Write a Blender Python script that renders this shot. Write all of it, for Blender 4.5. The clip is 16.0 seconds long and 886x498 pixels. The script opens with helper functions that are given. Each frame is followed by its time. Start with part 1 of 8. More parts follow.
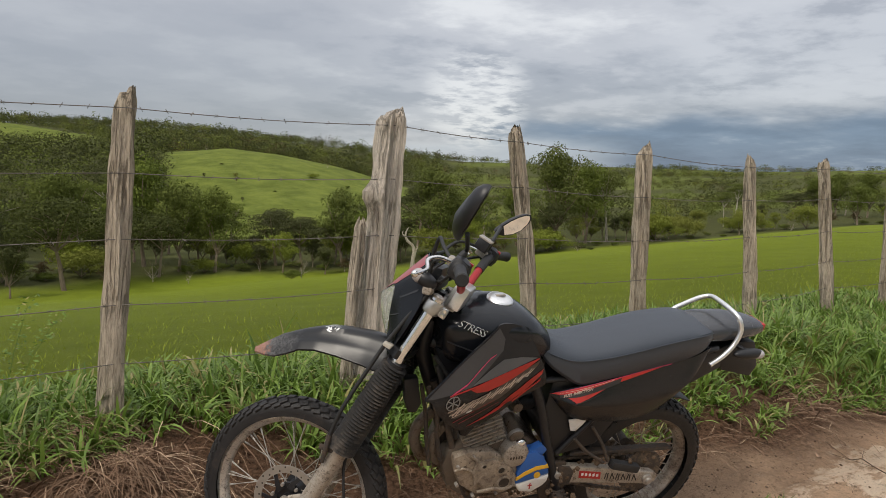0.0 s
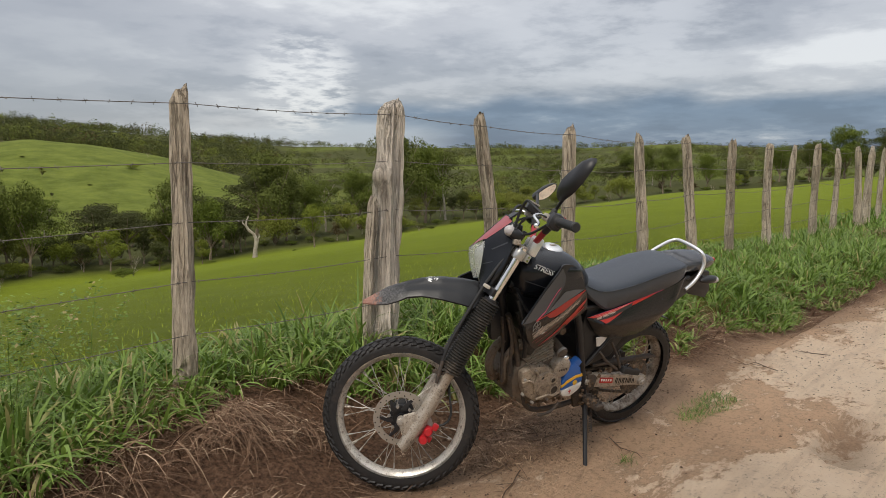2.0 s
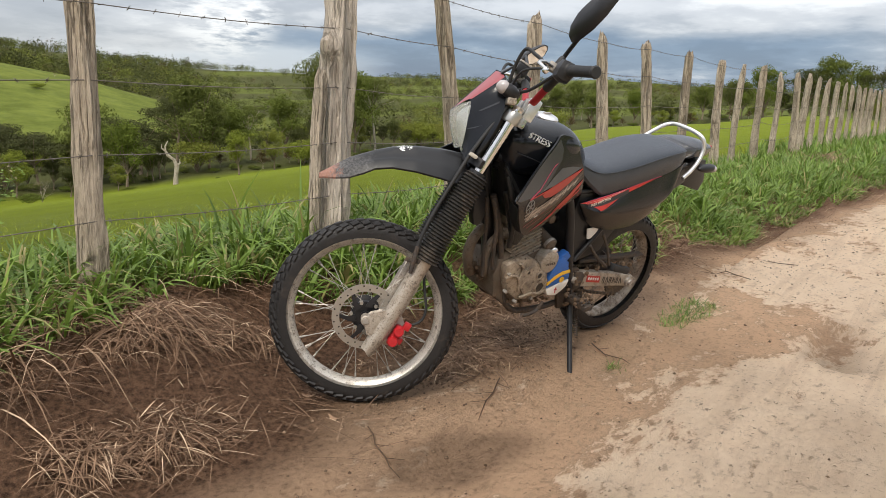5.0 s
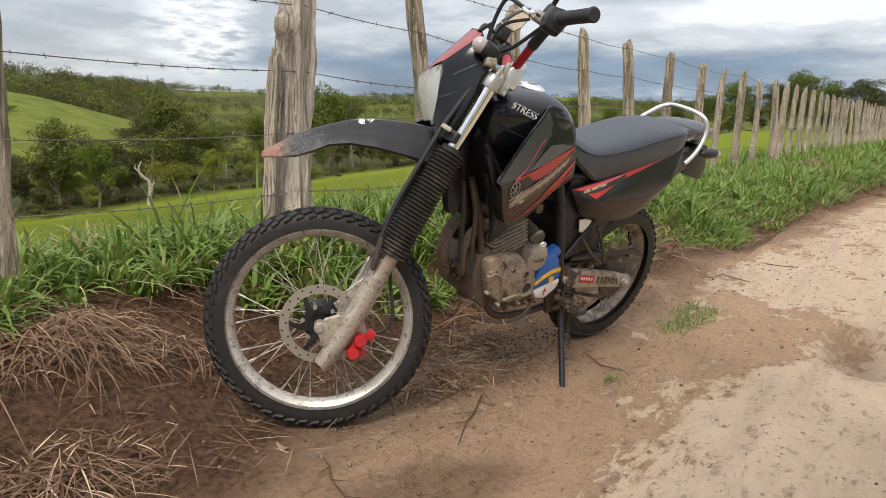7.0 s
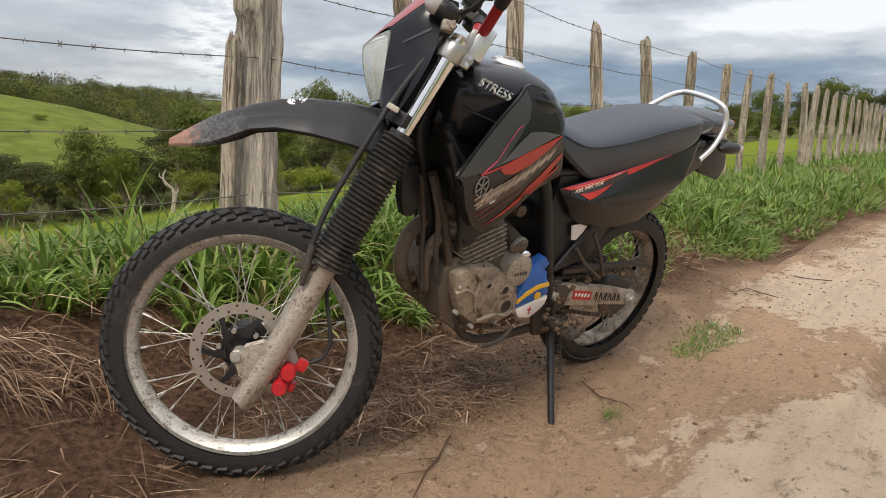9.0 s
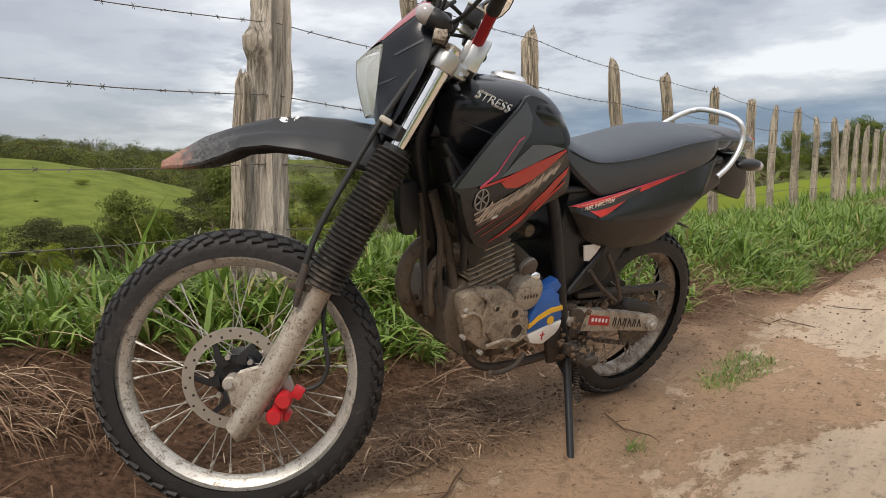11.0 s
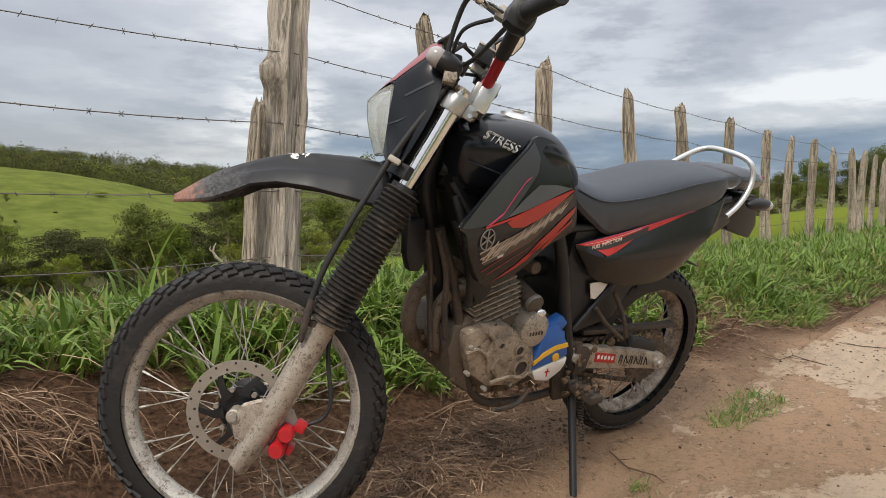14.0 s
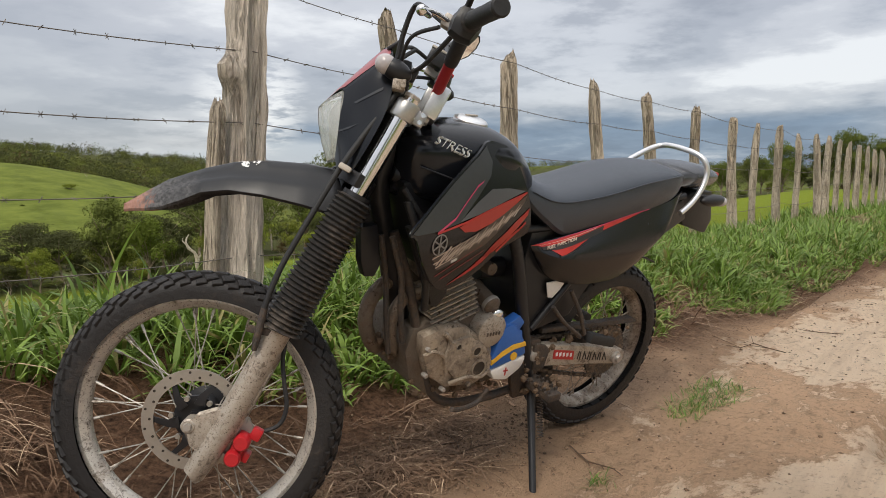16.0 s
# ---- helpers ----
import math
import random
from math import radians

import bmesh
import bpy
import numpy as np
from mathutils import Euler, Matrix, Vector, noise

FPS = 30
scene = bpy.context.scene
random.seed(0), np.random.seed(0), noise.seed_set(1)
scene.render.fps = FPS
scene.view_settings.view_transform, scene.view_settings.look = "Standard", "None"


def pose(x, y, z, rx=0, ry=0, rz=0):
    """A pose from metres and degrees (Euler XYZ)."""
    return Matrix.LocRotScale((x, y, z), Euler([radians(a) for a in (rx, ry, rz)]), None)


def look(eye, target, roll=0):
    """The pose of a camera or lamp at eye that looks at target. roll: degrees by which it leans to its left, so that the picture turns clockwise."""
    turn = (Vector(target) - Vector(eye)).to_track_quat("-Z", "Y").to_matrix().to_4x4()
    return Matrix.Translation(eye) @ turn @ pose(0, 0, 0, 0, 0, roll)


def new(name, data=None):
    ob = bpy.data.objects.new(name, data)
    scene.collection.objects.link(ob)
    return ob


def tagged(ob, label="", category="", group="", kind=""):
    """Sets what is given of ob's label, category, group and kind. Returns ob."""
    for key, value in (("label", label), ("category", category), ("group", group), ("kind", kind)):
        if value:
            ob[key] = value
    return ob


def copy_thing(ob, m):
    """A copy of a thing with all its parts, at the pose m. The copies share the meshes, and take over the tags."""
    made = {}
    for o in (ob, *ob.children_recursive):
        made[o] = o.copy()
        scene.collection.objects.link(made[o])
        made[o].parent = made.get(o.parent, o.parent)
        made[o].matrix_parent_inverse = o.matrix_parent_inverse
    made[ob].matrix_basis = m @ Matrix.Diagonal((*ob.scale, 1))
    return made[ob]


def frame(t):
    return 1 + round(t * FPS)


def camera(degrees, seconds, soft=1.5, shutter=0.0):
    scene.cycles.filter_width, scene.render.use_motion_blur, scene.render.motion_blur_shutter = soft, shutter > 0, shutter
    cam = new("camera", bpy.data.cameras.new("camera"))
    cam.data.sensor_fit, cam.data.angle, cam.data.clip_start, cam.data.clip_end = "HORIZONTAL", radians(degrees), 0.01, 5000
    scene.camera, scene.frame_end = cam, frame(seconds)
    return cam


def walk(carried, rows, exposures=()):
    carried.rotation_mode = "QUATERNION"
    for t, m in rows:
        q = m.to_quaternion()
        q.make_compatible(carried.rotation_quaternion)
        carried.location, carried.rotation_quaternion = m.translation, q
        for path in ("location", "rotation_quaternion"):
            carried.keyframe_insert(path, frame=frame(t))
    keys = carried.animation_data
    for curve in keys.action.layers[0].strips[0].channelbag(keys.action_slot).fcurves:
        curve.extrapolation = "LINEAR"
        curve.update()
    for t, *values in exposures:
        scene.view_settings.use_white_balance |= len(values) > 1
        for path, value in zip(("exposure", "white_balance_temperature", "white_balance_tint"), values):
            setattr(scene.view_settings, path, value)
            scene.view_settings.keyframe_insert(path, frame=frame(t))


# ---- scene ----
cam = camera(65.0, 16.0, 0.6)
PATH = [
    (0, (-1.712, -1.777, 1.518), (-0.595, -0.131, 1.306), 1.7),
    (0.5, (-1.996, -1.841, 1.502), (-0.811, -0.245, 1.28), -0.7),
    (1, (-2.318, -1.721, 1.478), (-0.925, -0.299, 1.279), -0.2),
    (1.5, (-2.605, -1.63, 1.479), (-1.13, -0.301, 1.237), 1.2),
    (2, (-2.849, -1.665, 1.491), (-1.384, -0.327, 1.238), -0.2),
    (2.5, (-3.04, -1.577, 1.506), (-1.529, -0.287, 1.273), 0.1),
    (3, (-3.17, -1.399, 1.471), (-1.552, -0.255, 1.199), 0.9),
    (3.5, (-3.191, -1.368, 1.424), (-1.6, -0.189, 1.145), 2.0),
    (4, (-3.087, -1.374, 1.356), (-1.484, -0.237, 0.989), 0.9),
    (4.5, (-2.829, -1.335, 1.304), (-1.286, -0.12, 0.925), -0.1),
    (5, (-2.594, -1.213, 1.181), (-1.024, -0.056, 0.74), 1.5),
    (5.2, (-2.496, -1.139, 1.12), (-0.864, -0.069, 0.682), 2.7),
    (7.3, (-2.204, -1.017, 1.014), (-0.601, 0.112, 0.621), 0.6),
    (7.5, (-2.136, -1.025, 1.011), (-0.55, 0.122, 0.6), 1.0),
    (8, (-2.034, -1.04, 1.04), (-0.483, 0.178, 0.709), 1.5),
    (8.5, (-1.948, -1.007, 1.037), (-0.374, 0.18, 0.701), 1.9),
    (9, (-1.85, -0.937, 0.948), (-0.272, 0.235, 0.582), 0.9),
    (9.2, (-1.808, -0.921, 0.932), (-0.252, 0.294, 0.612), -0.0),
    (11.3, (-1.75, -0.961, 0.855), (-0.215, 0.303, 0.639), -0.8),
    (11.5, (-1.745, -0.959, 0.857), (-0.212, 0.308, 0.641), -0.5),
    (12, (-1.743, -0.956, 0.85), (-0.205, 0.303, 0.622), -0.4),
    (12.5, (-1.741, -0.959, 0.849), (-0.207, 0.306, 0.636), -0.5),
    (13, (-1.74, -0.965, 0.855), (-0.21, 0.311, 0.688), -0.3),
    (13.5, (-1.762, -0.977, 0.865), (-0.234, 0.305, 0.721), -0.4),
    (14, (-1.752, -0.979, 0.901), (-0.232, 0.311, 0.738), 0.2),
    (14.5, (-1.747, -1.008, 0.92), (-0.18, 0.225, 0.756), 0.3),
    (15, (-1.752, -1.026, 0.907), (-0.175, 0.189, 0.722), 0.1),
    (15.5, (-1.737, -1.025, 0.91), (-0.161, 0.191, 0.717), -0.1),
    (16, (-1.724, -1.027, 0.944), (-0.163, 0.208, 0.745), -0.5),
]
EXPOSURES = [(0.0, -0.05), (2.0, -0.05), (3.0, -0.11), (3.5, -0.02), (4.2, 0.13), (4.6, 0.18), (5.0, 0.35), (7.4, 0.32), (9.0, 0.24), (12.5, 0.19), (16.0, 0.11)]
walk(cam, [(t, look(eye, target, roll)) for t, eye, target, roll in PATH], EXPOSURES)

# ---- sky and light ----
world = bpy.data.worlds.new("sky")
scene.world = world
world.use_nodes = True
SUN_EL, SUN_AZ = 52.0, 250.0  # degrees; azimuth from +y towards +x


def build_sky():
    nt = world.node_tree
    nt.nodes.clear()
    N, L = nt.nodes.new, nt.links.new

    def math_node(op, a, b=None, clamp=False):
        n = N("ShaderNodeMath")
        n.operation, n.use_clamp = op, clamp
        for i, v in enumerate((a, b)):
            if v is None:
                continue
            if isinstance(v, (int, float)):
                n.inputs[i].default_value = v
            else:
                L(v, n.inputs[i])
        return n.outputs[0]

    def ramp(fac, stops):
        n = N("ShaderNodeValToRGB")
        n.color_ramp.interpolation = "EASE"
        while len(n.color_ramp.elements) < len(stops):
            n.color_ramp.elements.new(0.5)
        for e, (p, c) in zip(n.color_ramp.elements, stops):
            e.position, e.color = p, (*c, 1)
        L(fac, n.inputs[0])
        return n.outputs[0]

    def mix(fac, a, b, blend="MIX"):
        n = N("ShaderNodeMix")
        n.data_type, n.blend_type = "RGBA", blend
        for sock, v in ((n.inputs[0], fac), (n.inputs[6], a), (n.inputs[7], b)):
            if isinstance(v, (int, float)):
                sock.default_value = v
            elif isinstance(v, tuple):
                sock.default_value = (*v, 1)
            else:
                L(v, sock)
        return n.outputs[2]

    coord = N("ShaderNodeTexCoord").outputs["Generated"]
    sep = N("ShaderNodeSeparateXYZ")
    L(coord, sep.inputs[0])
    x, y, z = sep.outputs
    up = math_node("MAXIMUM", z, 0.0)

    # the deck lies level overhead, so its clouds crowd together towards the horizon
    low = math_node("ADD", up, 0.16)
    flat = N("ShaderNodeCombineXYZ")
    L(math_node("DIVIDE", x, low), flat.inputs[0])
    L(math_node("DIVIDE", y, low), flat.inputs[1])
    L(math_node("MULTIPLY", z, 5.0), flat.inputs[2])

    def cloud(scale, detail, offset, rough=0.5, distort=0.0):
        mp = N("ShaderNodeMapping")
        mp.inputs["Location"].default_value = offset
        L(flat.outputs[0], mp.inputs[0])
        n = N("ShaderNodeTexNoise")
        n.inputs["Scale"].default_value = scale
        n.inputs["Detail"].default_value = detail
        n.inputs["Roughness"].default_value = rough
        n.inputs["Distortion"].default_value = distort
        L(mp.outputs[0], n.inputs["Vector"])
        return n.outputs["Fac"]

    def step(v, lo, hi, a=0.0, b=1.0):
        n = N("ShaderNodeMapRange")
        n.interpolation_type = "SMOOTHSTEP"
        L(v, n.inputs[0])
        for i, k in enumerate((lo, hi, a, b)):
            n.inputs[i + 1].default_value = k
        return n.outputs[0]

    def towards(az, el):
        n = N("ShaderNodeVectorMath")
        n.operation = "DOT_PRODUCT"
        L(coord, n.inputs[0])
        n.inputs[1].default_value = (math.sin(radians(az)) * math.cos(radians(el)), math.cos(radians(az)) * math.cos(radians(el)), math.sin(radians(el)))
        return n.outputs["Value"]

    big = cloud(0.42, 3, (0.7, 0.2, 0.4))
    mid = cloud(1.15, 6, (2.4, 1.2, 0.0), 0.52)
    fine = cloud(3.4, 8, (0.4, 5.2, 1.0), 0.60)
    deck = math_node("ADD", math_node("MULTIPLY", big, 0.42), math_node("ADD", math_node("MULTIPLY", mid, 0.40), math_node("MULTIPLY", fine, 0.18)))
    clouds = ramp(deck, ((0.40, (0.20, 0.214, 0.250)), (0.475, (0.32, 0.334, 0.370)), (0.53, (0.45, 0.458, 0.486)), (0.61, (0.69, 0.695, 0.70))))
    # rain-blue band low over the far hills
    ragged = math_node("ADD", z, math_node("MULTIPLY", math_node("SUBTRACT", mid, 0.5), 0.10))
    band = math_node("MULTIPLY", step(ragged, 0.060, 0.100, 1.0, 0.0), step(towards(62, 2), 0.86, 0.96))
    rain = ramp(math_node("ADD", math_node("MULTIPLY", mid, 0.6), math_node("MULTIPLY", fine, 0.4)), ((0.40, (0.075, 0.122, 0.210)), (0.52, (0.105, 0.162, 0.262)), (0.62, (0.19, 0.25, 0.345)), (0.74, (0.50, 0.53, 0.57))))
    deck_col = mix(math_node("MULTIPLY", band, 0.95), clouds, rain)
    # pale gap under the deck, beside the rain
    pale = math_node("MULTIPLY", step(ragged, 0.030, 0.065, 1.0, 0.0), step(towards(36, 2), 0.97, 0.995))
    deck_col = mix(math_node("MULTIPLY", pale, 0.7), deck_col, (0.50, 0.54, 0.59))
    # darker, smooth part of the deck over the near hills
    deck_col = mix(math_node("MULTIPLY", step(towards(8, 9), math.cos(radians(26)), math.cos(radians(8))), 0.75), deck_col, (0.285, 0.300, 0.335))
    # lighter cloud over the rain
    light = math_node("MULTIPLY", step(towards(60, 9.5), math.cos(radians(13)), math.cos(radians(4))), math_node("MULTIPLY", step(fine, 0.36, 0.56, 0.25, 0.75), step(ragged, 0.075, 0.120)))
    deck_col = mix(light, deck_col, (0.535, 0.545, 0.57))
    # thin spot of the deck where the light comes through
    billow = cloud(8.0, 8, (3.1, 0.6, 2.0), 0.58)
    puff = math_node("MULTIPLY", math_node("SUBTRACT", math_node("ADD", math_node("MULTIPLY", fine, 0.45), math_node("MULTIPLY", billow, 0.55)), 0.44), 9.0, True)
    deck_col = mix(math_node("MULTIPLY", step(towards(36.5, 6.2), math.cos(radians(5.0)), math.cos(radians(1.6))), puff, True), deck_col, (0.70, 0.70, 0.70))
    # the deck grows lighter overhead
    deck_col = mix(math_node("POWER", up, 1.6), deck_col, (1.25, 1.25, 1.28))
    sky = N("ShaderNodeTexSky")
    sky.sky_type, sky.sun_disc = "NISHITA", False
    sky.sun_elevation, sky.sun_rotation = radians(SUN_EL), radians(SUN_AZ)
    add = N("ShaderNodeMix")
    add.data_type, add.blend_type = "RGBA", "ADD"
    add.inputs[0].default_value = 0.02
    L(deck_col, add.inputs[6])
    L(sky.outputs[0], add.inputs[7])
    bg = N("ShaderNodeBackground")
    bg.inputs[1].default_value = 1.0
    L(add.outputs[2], bg.inputs[0])
    out = N("ShaderNodeOutputWorld")
    L(bg.outputs[0], out.inputs[0])


build_sky()
sun = new("sun", bpy.data.lights.new("sun", "SUN"))
sun.data.energy, sun.data.angle, sun.data.color = 2.3, radians(20), (1.0, 0.92, 0.80)
_s = Vector((math.sin(radians(SUN_AZ)) * math.cos(radians(SUN_EL)), math.cos(radians(SUN_AZ)) * math.cos(radians(SUN_EL)), math.sin(radians(SUN_EL))))
sun.matrix_world = look(_s * 50, (0, 0, 0))

# ---- materials ----
class Mat:
    """Small builder for node materials."""

    def __init__(self, name, rough=0.6, metal=0.0, spec=0.5, coat=0.0):
        self.m = bpy.data.materials.new(name)
        self.m.use_nodes = True
        self.nt = self.m.node_tree
        self.b = self.nt.nodes["Principled BSDF"]
        self.b.inputs["Roughness"].default_value = rough
        self.b.inputs["Metallic"].default_value = metal
        self.b.inputs["Specular IOR Level"].default_value = spec
        self.b.inputs["Coat Weight"].default_value = coat
        self.coord = None

    def link(self, a, b):
        self.nt.links.new(a, b)

    def node(self, kind, **vals):
        n = self.nt.nodes.new(kind)
        for k, v in vals.items():
            n.inputs[k.replace("_", " ")].default_value = v
        return n

    def obj(self, scale=(1, 1, 1), space="Object", rot=(0, 0, 0)):
        t = self.node("ShaderNodeTexCoord")
        mp = self.node("ShaderNodeMapping")
        mp.inputs["Scale"].default_value = scale
        mp.inputs["Rotation"].default_value = rot
        self.link(t.outputs[space], mp.inputs[0])
        return mp.outputs[0]

    def world(self, scale=(1, 1, 1)):
        g = self.node("ShaderNodeNewGeometry")
        mp = self.node("ShaderNodeMapping")
        mp.inputs["Scale"].default_value = scale
        self.link(g.outputs["Position"], mp.inputs[0])
        return mp.outputs[0]

    def noise(self, vec, scale, detail=4, rough=0.55, distort=0.0):
        n = self.node("ShaderNodeTexNoise", Scale=scale, Detail=detail, Roughness=rough, Distortion=distort)
        self.link(vec, n.inputs["Vector"])
        return n.outputs["Fac"]

    def ramp(self, fac, stops):
        n = self.node("ShaderNodeValToRGB")
        while len(n.color_ramp.elements) < len(stops):
            n.color_ramp.elements.new(0.5)
        for e, (p, c) in zip(n.color_ramp.elements, stops):
            e.position = p
            e.color = (*c, 1) if isinstance(c, tuple) else (c, c, c, 1)
        self.link(fac, n.inputs[0])
        return n.outputs[0]

    def mix(self, fac, a, b, blend="MIX"):
        n = self.node("ShaderNodeMix")
        n.data_type, n.blend_type = "RGBA", blend
        for sock, v in ((n.inputs[0], fac), (n.inputs[6], a), (n.inputs[7], b)):
            if isinstance(v, (int, float)):
                sock.default_value = v
            elif isinstance(v, tuple):
                sock.default_value = (*v, 1)
            else:
                self.link(v, sock)
        return n.outputs[2]

    def math(self, op, a, b=0.0, clamp=False):
        n = self.node("ShaderNodeMath")
        n.operation, n.use_clamp = op, clamp
        for i, v in enumerate((a, b)):
            if isinstance(v, (int, float)):
                n.inputs[i].default_value = v
            else:
                self.link(v, n.inputs[i])
        return n.outputs[0]

    def attr(self, name):
        n = self.node("ShaderNodeAttribute")
        n.attribute_name = name
        return n.outputs["Fac"]

    def random(self):
        return self.node("ShaderNodeObjectInfo").outputs["Random"]

    def island(self):
        return self.node("ShaderNodeNewGeometry").outputs["Random Per Island"]

    def color(self, v):
        if isinstance(v, tuple):
            self.b.inputs["Base Color"].default_value = (*v, 1)
        else:
            self.link(v, self.b.inputs["Base Color"])
        return self

    def rough(self, v):
        self.link(v, self.b.inputs["Roughness"])
        return self

    def bump(self, fac, strength=0.3, dist=0.01):
        n = self.node("ShaderNodeBump", Strength=strength, Distance=dist)
        self.link(fac, n.inputs["Height"])
        self.link(n.outputs[0], self.b.inputs["Normal"])
        return self


def plain(name, col, rough=0.5, metal=0.0, dirt=(0.30, 0.22, 0.15), amount=0.0, scale=14.0, coat=0.0, spec=0.5, grain=0.0):
    """Painted, moulded or metal surface with a film of dry mud and fine scuffs."""
    m = Mat(name, rough, metal, spec, coat)
    v = m.obj()
    fine = m.noise(v, scale * 6, 6, 0.65)
    big = m.noise(v, scale, 5, 0.6, 0.5)
    c = m.mix(fine, tuple(k * 0.85 for k in col), tuple(min(1, k * 1.12) for k in col))
    if amount > 0:
        f = m.math("MULTIPLY", m.ramp(m.math("ADD", m.math("MULTIPLY", big, 0.65), m.math("MULTIPLY", fine, 0.35)), ((0.68 - 0.40 * amount, 0.0), (0.80 - 0.38 * amount, 1.0))), min(1.0, 0.20 + 0.85 * amount))
        c = m.mix(f, c, m.mix(fine, tuple(k * 0.7 for k in dirt), tuple(k * 1.25 for k in dirt)))
        if amount > 0.35:
            streak = m.ramp(m.math("ADD", m.math("MULTIPLY", m.noise(v, scale * 3.2, 7, 0.7, 1.2), 0.7), m.math("MULTIPLY", big, 0.3)), ((0.53, 0.0), (0.60, 0.75)))
            c = m.mix(streak, c, tuple(k * 0.45 for k in dirt))
            spots = m.ramp(m.noise(v, scale * 11, 3, 0.5), ((0.62, 0.0), (0.68, 0.8)))
            c = m.mix(spots, c, tuple(k * 0.30 for k in dirt))
        m.rough(m.math("ADD", m.math("MULTIPLY", f, 0.85 - rough), rough))
        if metal:
            m.link(m.math("MULTIPLY", m.math("SUBTRACT", 1.0, f), metal), m.b.inputs["Metallic"])
    else:
        m.rough(m.math("ADD", m.math("MULTIPLY", fine, 0.16), max(0.02, rough - 0.08)))
    if grain:
        m.bump(fine, grain, 0.004)
    m.color(c)
    return m.m


def make_ground():
    m = Mat("ground_soil", 0.92, spec=0.10)
    w = m.world()
    grassy, bank, wet_dark, crust, litter = m.attr("grassy"), m.attr("bank"), m.attr("wet_dark"), m.attr("crust"), m.attr("litter")
    n1, n2 = m.noise(w, 0.9, 6, 0.6, 0.3), m.noise(w, 6.0, 8, 0.65)
    n3, n4 = m.noise(w, 45.0, 8, 0.7), m.noise(w, 260.0, 4, 0.6)
    rag = m.noise(m.world((0.8, 1.4, 1.0)), 2.6, 12, 0.74, 0.4)
    fray = m.noise(m.world((1.0, 1.7, 1.0)), 11.0, 9, 0.72, 0.3)
    # hard pale crust breaking up over darker loose soil
    shell = m.math("SUBTRACT", m.math("ADD", m.math("MULTIPLY", crust, 0.34), m.math("ADD", m.math("MULTIPLY", rag, 1.15), m.math("MULTIPLY", fray, 0.55))), 0.46)
    pale = m.mix(n2, (0.90, 0.675, 0.475), (0.98, 0.80, 0.61))
    pale = m.mix(m.ramp(n3, ((0.32, 0.55), (0.44, 0.0))), pale, (0.54, 0.37, 0.245))
    tan = m.mix(n1, (0.64, 0.410, 0.255), (0.80, 0.545, 0.360))
    tan = m.mix(m.ramp(n3, ((0.34, 0.6), (0.46, 0.0))), tan, (0.36, 0.225, 0.140))
    grit = m.mix(m.ramp(shell, ((0.50, 0.0), (0.60, 1.0))), tan, pale)
    thin = m.ramp(shell, ((0.44, 0.0), (0.515, 0.5), (0.535, 0.0)))
    grit = m.mix(thin, grit, m.mix(n3, (0.36, 0.235, 0.150), (0.50, 0.345, 0.235)))
    # tyre trails along the road, pits and crumbs
    trail = m.ramp(m.noise(m.world((0.35, 3.2, 1.0)), 1.7, 9, 0.70, 0.5), ((0.50, 0.0), (0.60, 1.0)))
    grit = m.mix(m.math("MULTIPLY", trail, 0.22), grit, m.mix(n3, (0.40, 0.265, 0.170), (0.60, 0.425, 0.29)))
    loose = m.ramp(fray, ((0.36, 1.0), (0.44, 0.0)))
    grit = m.mix(m.math("MULTIPLY", loose, 0.45), grit, (0.34, 0.225, 0.148))
    pits = m.ramp(m.noise(m.world((0.8, 1.3, 1.0)), 34.0, 5, 0.62, 0.2), ((0.325, 1.0), (0.365, 0.0)))
    grit = m.mix(m.math("MULTIPLY", pits, 0.6), grit, (0.24, 0.150, 0.095))
    # darker brown for the hollows, the verge strip and the soil beneath the bike
    dark_soil = m.mix(m.ramp(n3, ((0.33, 0.0), (0.62, 1.0))), (0.13, 0.080, 0.048), (0.28, 0.18, 0.112))
    col = m.mix(m.math("MULTIPLY", wet_dark, 0.72), grit, dark_soil)
    clay = m.mix(m.ramp(n3, ((0.33, 0.0), (0.60, 1.0))), (0.052, 0.027, 0.016), (0.235, 0.135, 0.082))
    col = m.mix(bank, col, clay)
    f1, f2, f3 = m.noise(w, 0.05, 5, 0.6), m.noise(w, 0.6, 6, 0.6), m.noise(w, 9.0, 6, 0.7)
    green = m.mix(f1, (0.165, 0.208, 0.014), (0.240, 0.284, 0.024))
    green = m.mix(m.ramp(f2, ((0.35, 0.0), (0.7, 1.0))), m.mix(0.4, green, (0.10, 0.135, 0.013)), green)
    green = m.mix(m.math("MULTIPLY", f3, 0.5), green, (0.11, 0.145, 0.012))
    # litter colour, kept dark to hold the shade below the trees
    floor = m.mix(f2, (0.036, 0.042, 0.014), (0.085, 0.086, 0.030))
    green = m.mix(m.attr("upland"), green, m.mix(m.ramp(m.noise(w, 0.13, 7, 0.7), ((0.38, 0.0), (0.62, 1.0))), (0.088, 0.112, 0.018), (0.150, 0.178, 0.033)))
    green = m.mix(m.math("MULTIPLY", litter, 0.95), green, floor)
    col = m.mix(grassy, col, green)
    m.color(col)
    m.rough(m.math("SUBTRACT", 0.95, m.math("MULTIPLY", wet_dark, 0.25)))
    h = m.math("ADD", m.math("MULTIPLY", n3, 0.40), m.math("MULTIPLY", n4, 0.25))
    h = m.math("SUBTRACT", h, m.math("ADD", m.math("MULTIPLY", pits, 0.45), m.math("MULTIPLY", loose, 0.12)))
    m.bump(m.math("ADD", h, m.math("MULTIPLY", n2, 0.7)), 1.0, 0.11)
    return m.m


